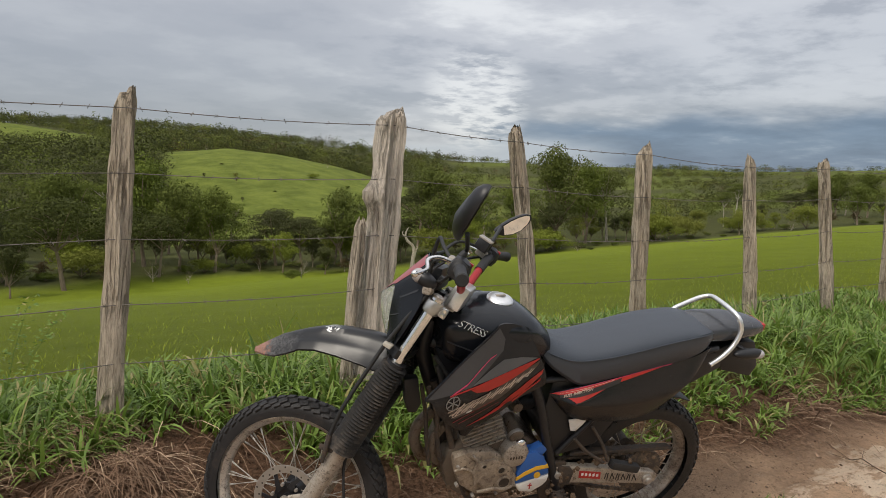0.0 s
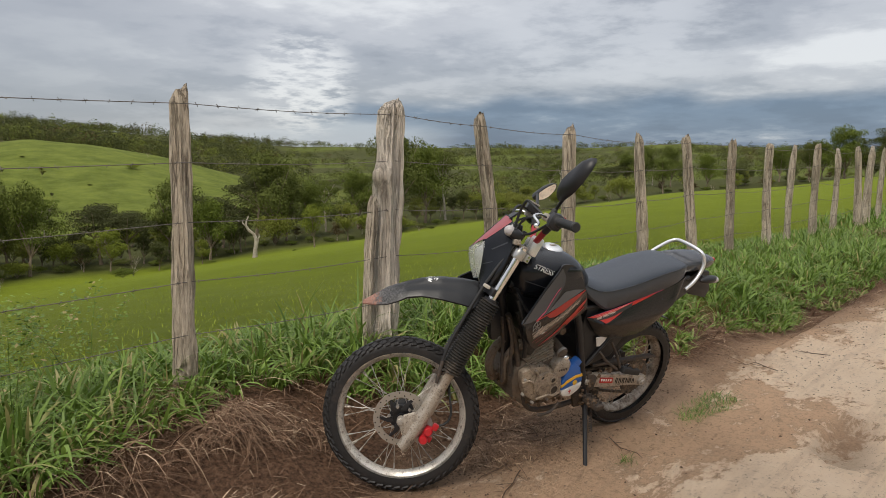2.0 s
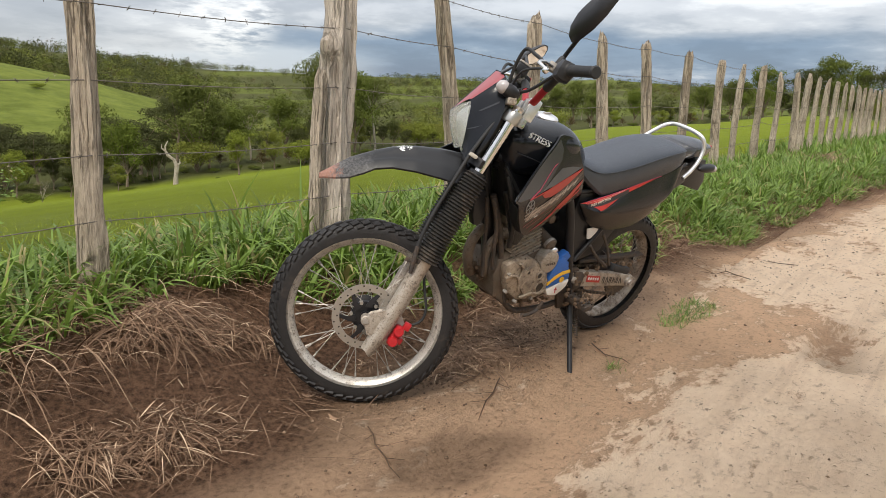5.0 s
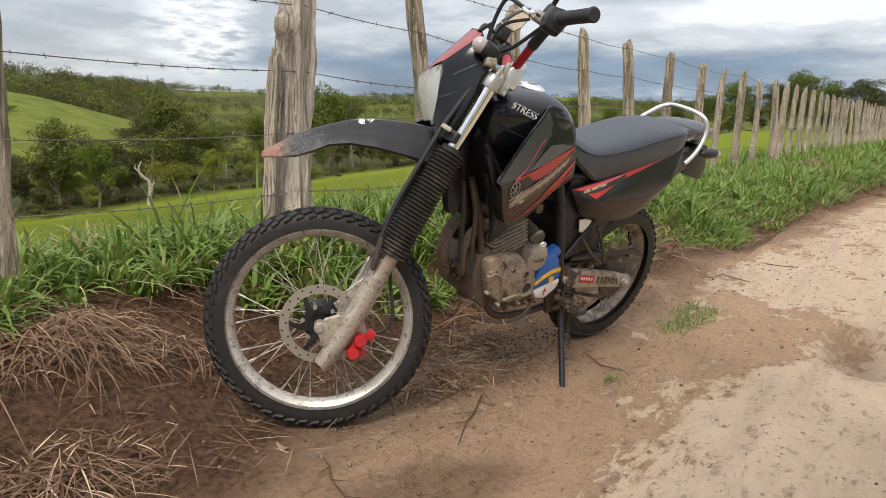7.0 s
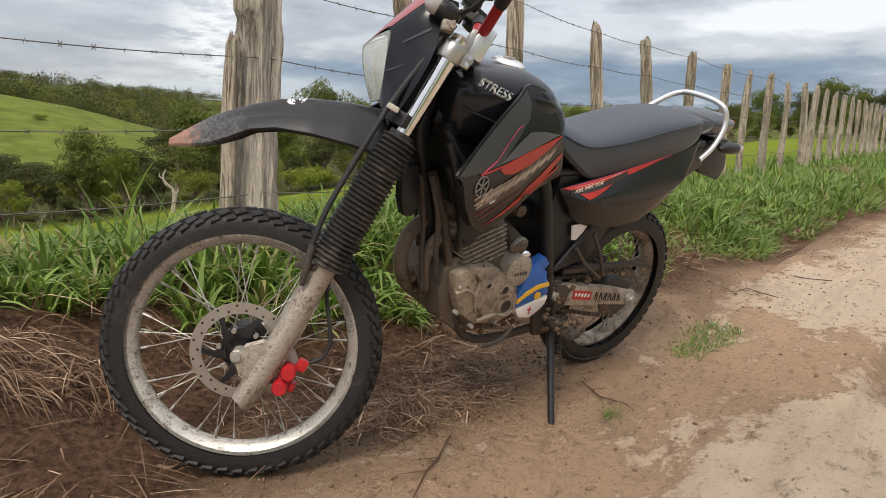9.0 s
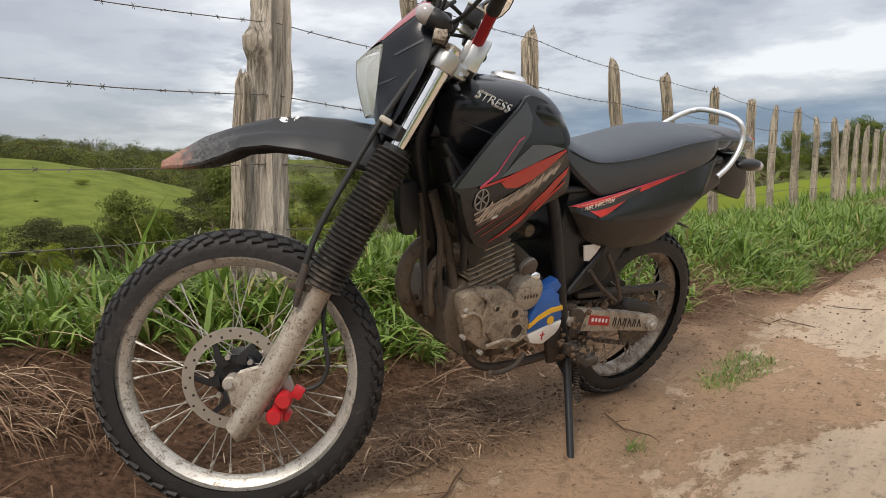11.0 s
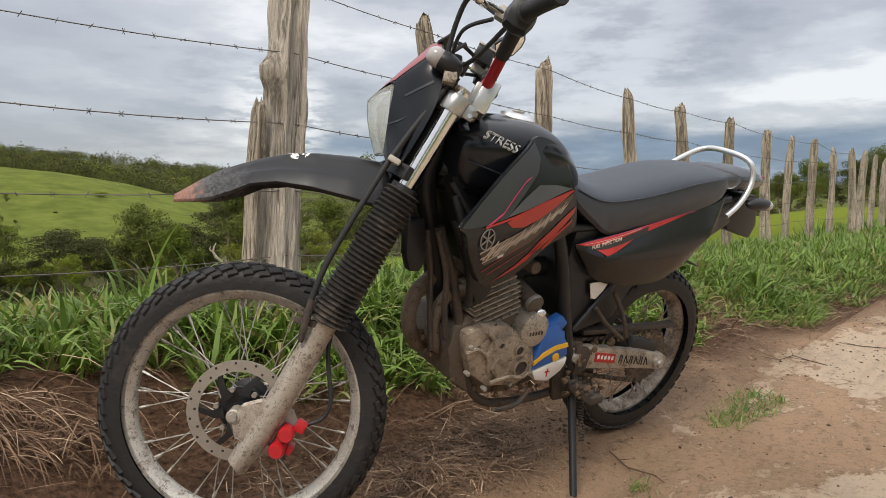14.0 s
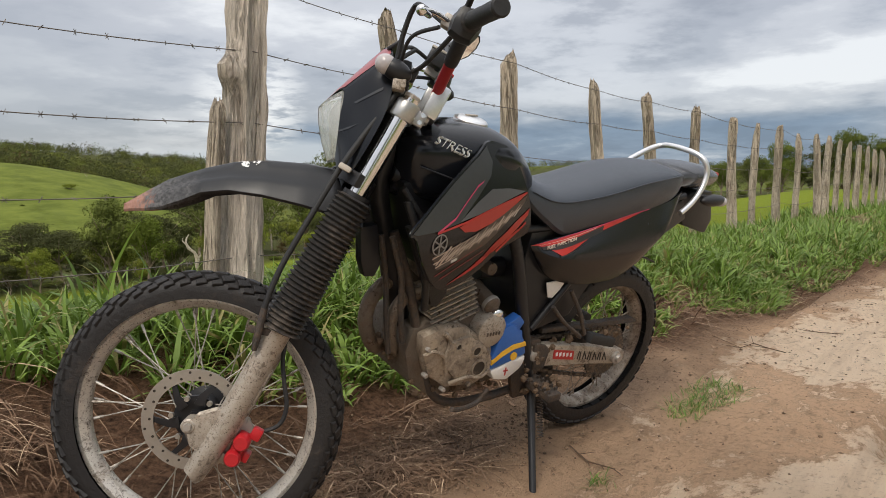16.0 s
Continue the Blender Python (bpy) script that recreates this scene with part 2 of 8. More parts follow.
def make_wood(name, tone, worn=1.0):
    m = Mat(name, 0.9, spec=0.2)
    fib = m.noise(m.obj((1, 1, 0.11)), 78.0, 8, 0.70, 1.0)
    flake = m.noise(m.obj((1, 1, 0.22)), 34.0, 7, 0.68, 0.8)
    big = m.noise(m.obj((1, 1, 0.45)), 7.0, 5, 0.6)
    c = m.ramp(fib, ((0.34, tuple(k * (0.72 - 0.34 * worn) for k in tone)), (0.44, tuple(k * 0.80 for k in tone)), (0.53, tone), (0.66, tuple(min(1, k * 1.28) for k in tone))))
    c = m.mix(m.ramp(flake, ((0.34, 0.72 * worn), (0.43, 0.0))), c, tuple(k * 0.26 for k in tone))
    crack = m.ramp(m.noise(m.obj((1, 1, 0.05)), 26.0, 6, 0.62, 1.1), ((0.465, 0.0), (0.492, 1.0), (0.508, 1.0), (0.535, 0.0)))
    crack = m.math("MULTIPLY", crack, m.ramp(big, ((0.40, 0.1), (0.55, 1.0))))
    c = m.mix(m.math("MULTIPLY", crack, 0.72 * worn), c, tuple(k * 0.12 for k in tone))
    c = m.mix(m.ramp(big, ((0.45, 0.0), (0.72, 0.45))), c, tuple(k * f for k, f in zip(tone, (0.66, 0.60, 0.54))))
    c = m.mix(m.math("MULTIPLY", m.random(), 0.30), c, (0.34, 0.265, 0.19))
    m.color(c)
    h = m.math("ADD", m.math("MULTIPLY", fib, 0.5), m.math("MULTIPLY", flake, 0.5))
    m.bump(m.math("SUBTRACT", h, m.math("MULTIPLY", crack, 0.5)), 1.0, 0.03)
    return m.m


def make_leaf(name, dark, light, dry=None, sub=0.0, alt=None, vary=1.0, spec=0.42):
    m = Mat(name, 0.5 if spec > 0.2 else 0.75, spec=spec)
    r = m.island()
    c = m.mix(m.math("ADD", 0.5 - 0.5 * vary, m.math("MULTIPLY", r, vary)), dark, light)
    c = m.mix(m.math("MULTIPLY", m.noise(m.world(), 0.35, 3), 0.5), c, dark)
    c = m.mix(m.ramp(m.noise(m.world(), 2.6, 4, 0.6), ((0.45, 0.0), (0.68, 0.5))), c, tuple(k * 0.9 for k in dark))
    if dry:
        c = m.mix(m.ramp(m.math("FRACT", m.math("MULTIPLY", r, 37.0)), ((0.88, 0.0), (0.93, 1.0))), c, dry)
    c = m.mix(m.math("MULTIPLY", m.random(), 0.65 if alt else 0.35), c, alt or tuple(k * 0.7 for k in light))
    m.color(c)
    if sub:
        tr = m.node("ShaderNodeBsdfTranslucent")
        m.link(c, tr.inputs[0])
        mx = m.node("ShaderNodeMixShader")
        mx.inputs[0].default_value = sub
        m.link(m.b.outputs[0], mx.inputs[1])
        m.link(tr.outputs[0], mx.inputs[2])
        m.link(mx.outputs[0], m.nt.nodes["Material Output"].inputs[0])
    return m.m


GROUND = make_ground()
POST_WOOD = make_wood("weathered_post_wood", (0.56, 0.475, 0.375), 0.92)
POST_PALE = make_wood("pale_post_wood", (0.72, 0.645, 0.560), 0.5)
BARK = make_wood("tree_bark", (0.24, 0.19, 0.14))
WIRE = plain("rusty_galvanised_wire", (0.16, 0.14, 0.125), 0.6, 0.5, amount=0.25, scale=30)
GRASS = make_leaf("verge_grass", (0.052, 0.106, 0.014), (0.322, 0.465, 0.088), (0.38, 0.29, 0.14), sub=0.30)
STRAW = make_leaf("dry_straw", (0.075, 0.043, 0.026), (0.36, 0.225, 0.142), (0.56, 0.41, 0.275), spec=0.15)
TWIG = make_leaf("dead_twig", (0.06, 0.036, 0.022), (0.17, 0.11, 0.072), spec=0.15)
LEAF_MID = make_leaf("tree_leaf", (0.074, 0.106, 0.017), (0.216, 0.250, 0.044), sub=0.15, alt=(0.100, 0.105, 0.038), vary=0.6, spec=0.1)
LEAF_DARK = make_leaf("dark_tree_leaf", (0.040, 0.051, 0.014), (0.112, 0.120, 0.033), sub=0.12, alt=(0.066, 0.068, 0.032), vary=0.6, spec=0.1)
LEAF_LIGHT = make_leaf("yellow_green_leaf", (0.13, 0.17, 0.020), (0.29, 0.32, 0.048), sub=0.2, alt=(0.18, 0.17, 0.05), vary=0.6, spec=0.1)
LEAF_DRY = make_leaf("sparse_brown_leaf", (0.13, 0.120, 0.062), (0.27, 0.235, 0.13), sub=0.15, vary=0.7, spec=0.1)
LEAF_RED = make_leaf("russet_leaf", (0.075, 0.058, 0.028), (0.155, 0.110, 0.050), sub=0.12, vary=0.6, spec=0.1)


# ---- mesh helpers ----
def obj_from(name, bm, mats, parent=None, smooth=True, label=""):
    me = bpy.data.meshes.new(name)
    bmesh.ops.recalc_face_normals(bm, faces=bm.faces)
    bm.to_mesh(me)
    bm.free()
    for m in mats if isinstance(mats, (list, tuple)) else [mats]:
        me.materials.append(m)
    if smooth:
        me.polygons.foreach_set("use_smooth", [True] * len(me.polygons))
        me.set_sharp_from_angle(angle=radians(38))
    ob = new(name, me)
    if parent is not None:
        ob.parent = parent
    if label:
        ob["label"] = label
    return ob


def part(name, bm, material, parent, label="", smooth=True):
    return obj_from(name, bm, material, parent, smooth, label)


def from_np(name, verts, faces, mat, smooth=False):
    """A mesh object from numpy arrays; faces all with the same number of corners."""
    me = bpy.data.meshes.new(name)
    verts = np.asarray(verts, np.float32)
    faces = np.asarray(faces, np.int32)
    k = faces.shape[1]
    me.vertices.add(len(verts))
    me.vertices.foreach_set("co", verts.ravel())
    me.loops.add(faces.size)
    me.loops.foreach_set("vertex_index", faces.ravel())
    me.polygons.add(len(faces))
    me.polygons.foreach_set("loop_start", np.arange(0, faces.size, k, dtype=np.int32))
    if smooth:
        me.polygons.foreach_set("use_smooth", np.ones(len(faces), bool))
    me.update(calc_edges=True)
    me.validate()
    if mat is not None:
        me.materials.append(mat)
    return new(name, me)


def vnoise(x, y, seed=0):
    """Smooth lattice noise in 0..1 over numpy arrays."""
    xi, yi = np.floor(x).astype(np.int64), np.floor(y).astype(np.int64)
    fx, fy = x - xi, y - yi
    fx, fy = fx * fx * (3 - 2 * fx), fy * fy * (3 - 2 * fy)

    def rnd(a, b):
        h = (a * 374761393 + b * 668265263 + seed * 1442695041) & 0x7FFFFFFF
        h = ((h ^ (h >> 13)) * 1274126177) & 0x7FFFFFFF
        return ((h ^ (h >> 16)) & 0xFFFF) / 65535.0

    a, b, c, d = rnd(xi, yi), rnd(xi + 1, yi), rnd(xi, yi + 1), rnd(xi + 1, yi + 1)
    return (a * (1 - fx) + b * fx) * (1 - fy) + (c * (1 - fx) + d * fx) * fy


def fbm(x, y, octaves=4, seed=0):
    s, a, t = 0.0, 0.5, 0.0
    for o in range(octaves):
        s = s + a * vnoise(x * 2 ** o, y * 2 ** o, seed + o)
        t += a
        a *= 0.5
    return s / t


def sstep(a, b, x):
    t = np.clip((x - a) / (b - a), 0, 1)
    return t * t * (3 - 2 * t)

# ---- the land ----
EYE_X, EYE_Y = -2.0, -1.2


def verge_line(x):
    """y of the edge between the road and the grass bank."""
    return np.interp(x, [-8, -4, -2.0, -1.2, -0.7, 0, 1, 2, 3.5, 8, 12, 40], [0.6, 0.5, 0.30, 0.40, 0.66, 0.66, 0.52, 0.36, 0.22, -0.45, -0.9, -3.2]) + 0.14 * (vnoise(x * 1.3, x * 0 + 3.0, 5) - 0.5)


def grass_line(x):
    """y from which the tall grass grows."""
    x = np.asarray(x, float)
    wander = 0.30 * (vnoise(x * 1.9, x * 0 + 1.0, 15) - 0.5) + 0.16 * (vnoise(x * 5.3, x * 0 + 2.0, 16) - 0.5)
    return wander * sstep(0.2, 1.2, x) + np.interp(x, [-8, -2.2, -1.5, -0.9, -0.5, 0, 1, 2, 3.5, 8, 12, 40], [0.95, 0.95, 1.25, 1.42, 1.15, 0.86, 0.78, 0.66, 0.45, -0.26, -0.72, -3.1])


# the land behind the stream: elevation in degrees above the eye, ring by ring and by azimuth
RISE_AZ = [-10, 2, 8, 12.6, 17, 21, 25.5, 30, 32, 36, 44, 57, 66, 77, 100]
RING = [160, 330, 400, 500, 660]
RISE = [
    [-6.0, -6.0, -6.0, -6.0, -6.0, -5.6, -5.3, -5.2, -5.0, -4.8, -4.2, -2.8, -2.2, -1.7, -1.3],
    [0.2, 0.3, 0.4, 1.0, 1.55, 1.15, 0.2, -1.0, -1.6, -1.1, -1.0, -0.8, -0.6, -0.5, -0.4],
    [1.1, 1.1, 1.1, 0.8, 1.1, 0.7, -0.1, -1.1, -1.3, -0.7, -0.5, -0.35, -0.15, -0.3, -0.2],
    [2.7, 2.7, 2.0, 1.7, 1.7, 1.4, 0.9, 0.3, 0.0, 0.1, 0.2, 0.2, 0.4, 0.1, 0.0],
    [2.6, 2.6, 2.7, 2.8, 2.5, 2.2, 1.9, 1.45, 1.3, 1.1, 0.95, 0.85, 1.2, 0.5, 0.3],
]


def land(x, y):
    """Height of the ground."""
    x, y = np.asarray(x, float), np.asarray(y, float)
    edge = verge_line(x)
    rise = 0.05 * sstep(-0.12, 0.22, y) * sstep(4.5, 2.5, np.abs(x)) + 0.28 * sstep(-0.02, 0.95, y - edge)
    near = rise + 0.07 * (fbm(x * 2.3, y * 2.3, 4, 11) - 0.5) * sstep(-0.1, 0.25, y - edge)
    dx, dy = x - EYE_X, y - EYE_Y
    d = np.hypot(dx, dy)
    azc = np.clip(np.degrees(np.arctan2(dx, dy)), -10, 100)
    # the pasture runs down to a wooded stream, the hills rise behind it
    d1 = np.interp(azc, [-10, 5, 13, 23, 33, 42, 55, 67, 80, 100], [80, 85, 90, 92, 95, 105, 122, 140, 170, 220])

    def pasture(px, py):
        return np.maximum(-0.171 * np.maximum(py - 2.4, 0) + 0.033 * np.clip(px, -40, 118) * sstep(2.4, 25, py), -12.4)

    at = np.minimum(1.0, d1 / np.maximum(d, 1e-6))
    field = pasture(EYE_X + dx * at, EYE_Y + dy * at)
    field = field - 1.6 * sstep(64, 76, azc) * np.clip(d / 108.0, 0, 1.4)
    out = field
    prev_d, prev_z = d1 + 12.0, field
    for dk, rises in zip(RING, RISE):
        zk = 1.5 + dk * np.tan(np.radians(np.interp(azc, RISE_AZ, rises)))
        out = np.where(d > prev_d, prev_z + (zk - prev_z) * sstep(0, 1, (d - prev_d) / (dk - prev_d)), out)
        prev_d, prev_z = dk + 0 * d1, zk
    out = out - 30.0 * np.clip((d - RING[-1]) / 500.0, 0, 3)
    out = out + 3.0 * (fbm(x / 70.0, y / 70.0, 3, 23) - 0.5) * sstep(130, 260, d) + 0.35 * (fbm(x / 9.0, y / 9.0, 3, 31) - 0.5) * sstep(6, 30, y)
    z = np.where(y > 0.0, out, 0.0) + near
    # unseen bank across the road, added along with the hedge
    z = z + 0.45 * sstep(-4.4, -5.6, y) + 0.10 * np.clip(-6.0 - y, 0, 60)
    # ruts, tyre scuffs and hollows of the road
    on = sstep(0.05, -0.25, y - edge)
    hollow = ((x - 1.2) / 0.40) ** 2 + ((y + 0.88 - 0.10 * (x - 1.2)) / 0.16) ** 2 + 0.5 * (fbm(x * 4, y * 4, 3, 47) - 0.5)
    rut = -0.055 * sstep(1.15, 0.55, hollow) + 0.05 * (fbm(x * 0.8, y * 1.6, 4, 41) - 0.5) + 0.026 * (fbm(x * 5, y * 8, 4, 43) - 0.5) - 0.02 * np.exp(-((x + 0.86) / 0.25) ** 2 - ((y + 0.04) / 0.15) ** 2)
    firm = 1 - 0.92 * np.exp(-(x / 0.9) ** 2 - ((y - 0.10) / 0.40) ** 2)
    return z + on * firm * rut


def grow(n, a, b):
    u = np.linspace(-1, 1, 2 * n + 1)
    return np.sign(u) * a * (np.exp(b * np.abs(u)) - 1)


def build_ground():
    g = grow(205, 0.85, 8.0)
    X, Y = np.meshgrid(g - 0.4, g + 0.3, indexing="ij")
    Z = land(X, Y)
    n = len(g)
    verts = np.stack([X, Y, Z], -1).reshape(-1, 3)
    i = (np.arange(n - 1)[:, None] * n + np.arange(n - 1)[None]).ravel()
    ob = from_np("ground", verts, np.stack([i, i + n, i + n + 1, i + 1], 1), GROUND, True)
    edge = verge_line(X)
    s = Y - edge + 0.25 * (fbm(X * 3, Y * 3, 3, 7) - 0.5)
    bank = sstep(-0.16, 0.10, s)
    grassy = np.maximum(sstep(-4.6, -5.4, Y + 0.6 * fbm(X * 0.7, Y * 0.7, 3, 9)), sstep(0.25, 0.75, Y - grass_line(X) + 0.25 * (fbm(X * 3, Y * 3, 3, 8) - 0.5)))
    # damp hollows, and darker soil along the verge and beneath the bike
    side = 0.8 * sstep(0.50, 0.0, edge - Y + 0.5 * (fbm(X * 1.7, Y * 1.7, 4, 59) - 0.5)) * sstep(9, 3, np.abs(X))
    wet_dark = np.clip(side + 1.3 * np.exp(-(((X + 0.86) / 0.26) ** 2 + ((Y + 0.04 + 0.3 * (X + 0.86)) / 0.13) ** 2 + 0.9 * (fbm(X * 5, Y * 5, 3, 49) - 0.5)) ** 2) + 0.75 * np.exp(-(((X - 1.2) / 0.42) ** 2 + ((Y + 0.87 - 0.10 * (X - 1.2)) / 0.14) ** 2 + 1.2 * (fbm(X * 4, Y * 4, 3, 47) - 0.5)) ** 2)
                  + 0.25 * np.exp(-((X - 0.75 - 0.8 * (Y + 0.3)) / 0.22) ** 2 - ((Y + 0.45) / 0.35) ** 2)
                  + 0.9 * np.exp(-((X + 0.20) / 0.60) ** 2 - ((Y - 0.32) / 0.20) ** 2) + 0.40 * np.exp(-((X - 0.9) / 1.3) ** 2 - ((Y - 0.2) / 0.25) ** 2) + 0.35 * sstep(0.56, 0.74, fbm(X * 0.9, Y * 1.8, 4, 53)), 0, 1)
    wet_dark = wet_dark * sstep(0.25, 0.6, fbm(X * 2.2, Y * 2.2, 4, 57) + 0.25)
    # hard pale crust where the wheels run, broken by the hollow beside the bike
    near_c = sstep(0.30, -0.30, Y + 0.40 + 0.60 * np.clip(X - 0.45, 0, 1.0)) * sstep(1.9, 0.9, X + 0.3 * Y)
    far_c = sstep(1.2, 2.6, X - 0.2 * Y) * sstep(0.25, -0.25, Y - 0.02 + 0.13 * (X - 2.6))
    crust = np.clip(near_c + far_c, 0, 1) * (0.45 + 0.85 * fbm(X * 0.9, Y * 1.6, 4, 63))
    # scrub and leaf litter, darkened for shade under the woods; open hill stays green
    dx, dy = X - EYE_X, Y - EYE_Y
    d = np.hypot(dx, dy)
    az = np.degrees(np.arctan2(dx, dy))
    d1 = np.interp(az, [-10, 5, 13, 23, 33, 42, 55, 67, 80, 100], [80, 85, 90, 92, 95, 105, 122, 140, 170, 220])
    wob = fbm(X / 14, Y / 14, 3, 87) - 0.5
    hill = sstep(11.0, 13.0, az + 3 * wob) * sstep(33, 31.5, az) * sstep(140, 160, d) * sstep(352, 340, d + 10 * wob) + sstep(8.2, 7.4, az + wob) * sstep(396, 404, d) * sstep(512, 500, d)
    litter = sstep(-1, 5, d - d1 + 6 * (fbm(X / 6, Y / 6, 3, 83) - 0.5)) * (1 - np.clip(hill, 0, 1)) * (Y > 2)
    litter = litter * np.where((d > 200) & (az > 33), 0.35 + 0.65 * sstep(0.42, 0.55, fbm(X / 40, Y / 40, 3, 85)), 1.0)
    for name, v in (("upland", sstep(105, 150, d)), ("litter", litter), ("crust", crust), ("grassy", grassy), ("bank", bank), ("wet_dark", wet_dark)):
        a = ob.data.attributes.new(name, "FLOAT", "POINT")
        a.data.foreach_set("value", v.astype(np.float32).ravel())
    tagged(ob, "pale sandy dirt road, red-brown bank and green pasture running to wooded hills", "ground", kind="structure")
    return ob


build_ground()

# ---- the fence ----
# foot (x, y), top (x, y, z), radius at foot and top, pale
POSTS = [
    ((-1.24, 1.56), (-1.115, 1.69, 1.86), 0.062, 0.050, False),
    ((0.03, 1.48), (0.18, 1.525, 1.86), 0.105, 0.075, True),
    ((1.17, 1.50), (1.03, 1.525, 1.82), 0.062, 0.045, False),
    ((2.27, 1.53), (2.235, 1.54, 1.775), 0.062, 0.050, False),
    ((3.66, 1.60), (3.635, 1.605, 1.75), 0.060, 0.052, False),
    ((5.12, 1.68), (4.98, 1.71, 1.765), 0.062, 0.050, False),
    ((6.45, 1.67), (6.335, 1.675, 1.75), 0.062, 0.050, False),
    ((7.88, 1.68), (7.80, 1.69, 1.725), 0.068, 0.058, False),
]


def post_mesh(h, r0, r1, seed, bend=0.02, knot=None, sides=12, rings=16):
    """A split, weathered stake: fluted sides, a bend, a hacked point."""
    rng = random.Random(seed)
    bm = bmesh.new()
    flute = [rng.uniform(0.78, 1.16) * (0.80 if rng.random() < 0.22 else 1.0) for _ in range(sides)]
    px, py = rng.uniform(0, 6.3), rng.uniform(0, 6.3)
    tip, blunt = rng.uniform(0.030, 0.075), rng.uniform(0.55, 0.82)
    split = [rng.uniform(0, 1) ** 1.5 * 0.04 for _ in range(sides)]
    chop = (rng.uniform(-0.5, 0.5), rng.uniform(-0.5, 0.5))
    loops = []
    for k in range(rings + 1):
        t = k / rings
        z = -0.35 + (h + 0.35) * t
        r = r0 + (r1 - r0) * t
        taper = 1.0 if z < h - tip else max(blunt, (h - z) / tip * (1 - blunt) + blunt)
        ox, oy = bend * math.sin(3.1 * t + px), bend * math.sin(2.6 * t + py)
        ox -= bend * math.sin(3.1 * 0.95 + px) * t
        oy -= bend * math.sin(2.6 * 0.95 + py) * t
        ring = []
        for j in range(sides):
            a = math.tau * j / sides + 0.25 * math.sin(2.4 * t + px)
            rr = r * taper * (flute[j] + 0.10 * math.sin(9 * t + j * 1.7 + px) + 0.085 * math.sin(37 * t + 1.3 * j + py) * math.sin(15 * t + 0.6 * j + px))
            if knot:
                da = abs((a - knot[0] + math.pi) % math.tau - math.pi)
                rr += knot[2] * math.exp(-(da / 0.55) ** 2 - ((z - knot[1]) / 0.07) ** 2)
            part_way = max(0.0, min(1.0, (z - h + tip + 0.06) / (tip + 0.06)))
            zz = z + part_way * (rng.uniform(-0.008, 0.008) - split[j] + (chop[0] * math.cos(a) + chop[1] * math.sin(a)) * r)
            ring.append(bm.verts.new((ox + rr * math.cos(a), oy + rr * math.sin(a), zz)))
        loops.append(ring)
    for a, b in zip(loops, loops[1:]):
        for j in range(sides):
            bm.faces.new((a[j], a[(j + 1) % sides], b[(j + 1) % sides], b[j]))
    bm.faces.new(loops[-1])
    bm.faces.new(loops[0][::-1])
    return bm


def shear_to(ob, foot, top, h):
    """Stand a post on its foot, leaning to its top."""
    v = Vector((top[0] - foot[0], top[1] - foot[1], h))
    q = Vector((0, 0, 1)).rotation_difference(v)
    ob.matrix_basis = Matrix.Translation(foot) @ q.to_matrix().to_4x4()


def tube_bm(points, r, sides=6, bm=None, closed=False, caps=True):
    """Sweep a round section along points; r may be a list."""
    bm = bm or bmesh.new()
    pts = [Vector(p) for p in points]
    n = len(pts)
    rs = r if isinstance(r, (list, tuple)) else [r] * n
    loops = []
    up = Vector((0, 0, 1))
    prev = None
    for i, p in enumerate(pts):
        if closed:
            d = pts[(i + 1) % n] - pts[i - 1]
        else:
            d = pts[min(i + 1, n - 1)] - pts[max(i - 1, 0)]
        d.normalize()
        if prev is None:
            s = d.cross(up) if abs(d.dot(up)) < 0.95 else d.cross(Vector((1, 0, 0)))
        else:
            s = prev - d * prev.dot(d)
        s.normalize()
        prev = s
        u = s.cross(d)
        loops.append([bm.verts.new(p + rs[i] * (math.cos(math.tau * k / sides) * s + math.sin(math.tau * k / sides) * u)) for k in range(sides)])
    pairs = list(zip(loops, loops[1:])) + ([(loops[-1], loops[0])] if closed else [])
    for a, b in pairs:
        for k in range(sides):
            bm.faces.new((a[k], a[(k + 1) % sides], b[(k + 1) % sides], b[k]))
    if caps and not closed:
        bm.faces.new(loops[0][::-1])
        bm.faces.new(loops[-1])
    return bm


post_tops = []


def build_posts():
    rng = random.Random(4)
    rows = list(POSTS)
    x = 7.8
    while x < 46:
        x += rng.uniform(1.15, 1.5)
        y = 1.69 - 0.0006 * (x - 8) ** 2
        rows.append(((x + rng.uniform(-0.03, 0.12), y), (x, y, 1.73 - 0.004 * (x - 8) + rng.uniform(-0.05, 0.06)), rng.uniform(0.060, 0.085), rng.uniform(0.050, 0.070), False))
    for k, (foot, top, r0, r1, pale) in enumerate(rows):
        zf = float(land(foot[0], foot[1]))
        h = top[2] - zf
        ln = math.hypot(math.hypot(top[0] - foot[0], top[1] - foot[1]), h)
        bm = post_mesh(ln, r0, r1, 60 + k, 0.012 if k < 2 else 0.045, (3.45, ln - 0.47, 0.085) if pale else None, 20 if k < 8 else 9, (46 if k < 2 else 30) if k < 8 else 12)
        ob = obj_from("fence_post", bm, POST_PALE if pale else POST_WOOD)
        shear_to(ob, (foot[0], foot[1], zf), top, h)
        tagged(ob, "thick pale split wooden fence post with a knot" if pale else "grey weathered split wooden fence post with a hacked point", "fence post", "posts of the pasture fence")
        post_tops.append(((foot[0], foot[1], zf), top))


build_posts()


def build_split_slab():
    """Slab that has split off the thick post and still leans on it."""
    z = float(land(-0.11, 1.46))
    ob = obj_from("post_slab", post_mesh(0.97, 0.036, 0.030, 9, 0.012, None, 14, 24), POST_WOOD)
    shear_to(ob, (-0.11, 1.46, z), (-0.022, 1.485), 0.97)
    tagged(ob, "narrow grey slab split off the thick fence post", "post slab")


build_split_slab()


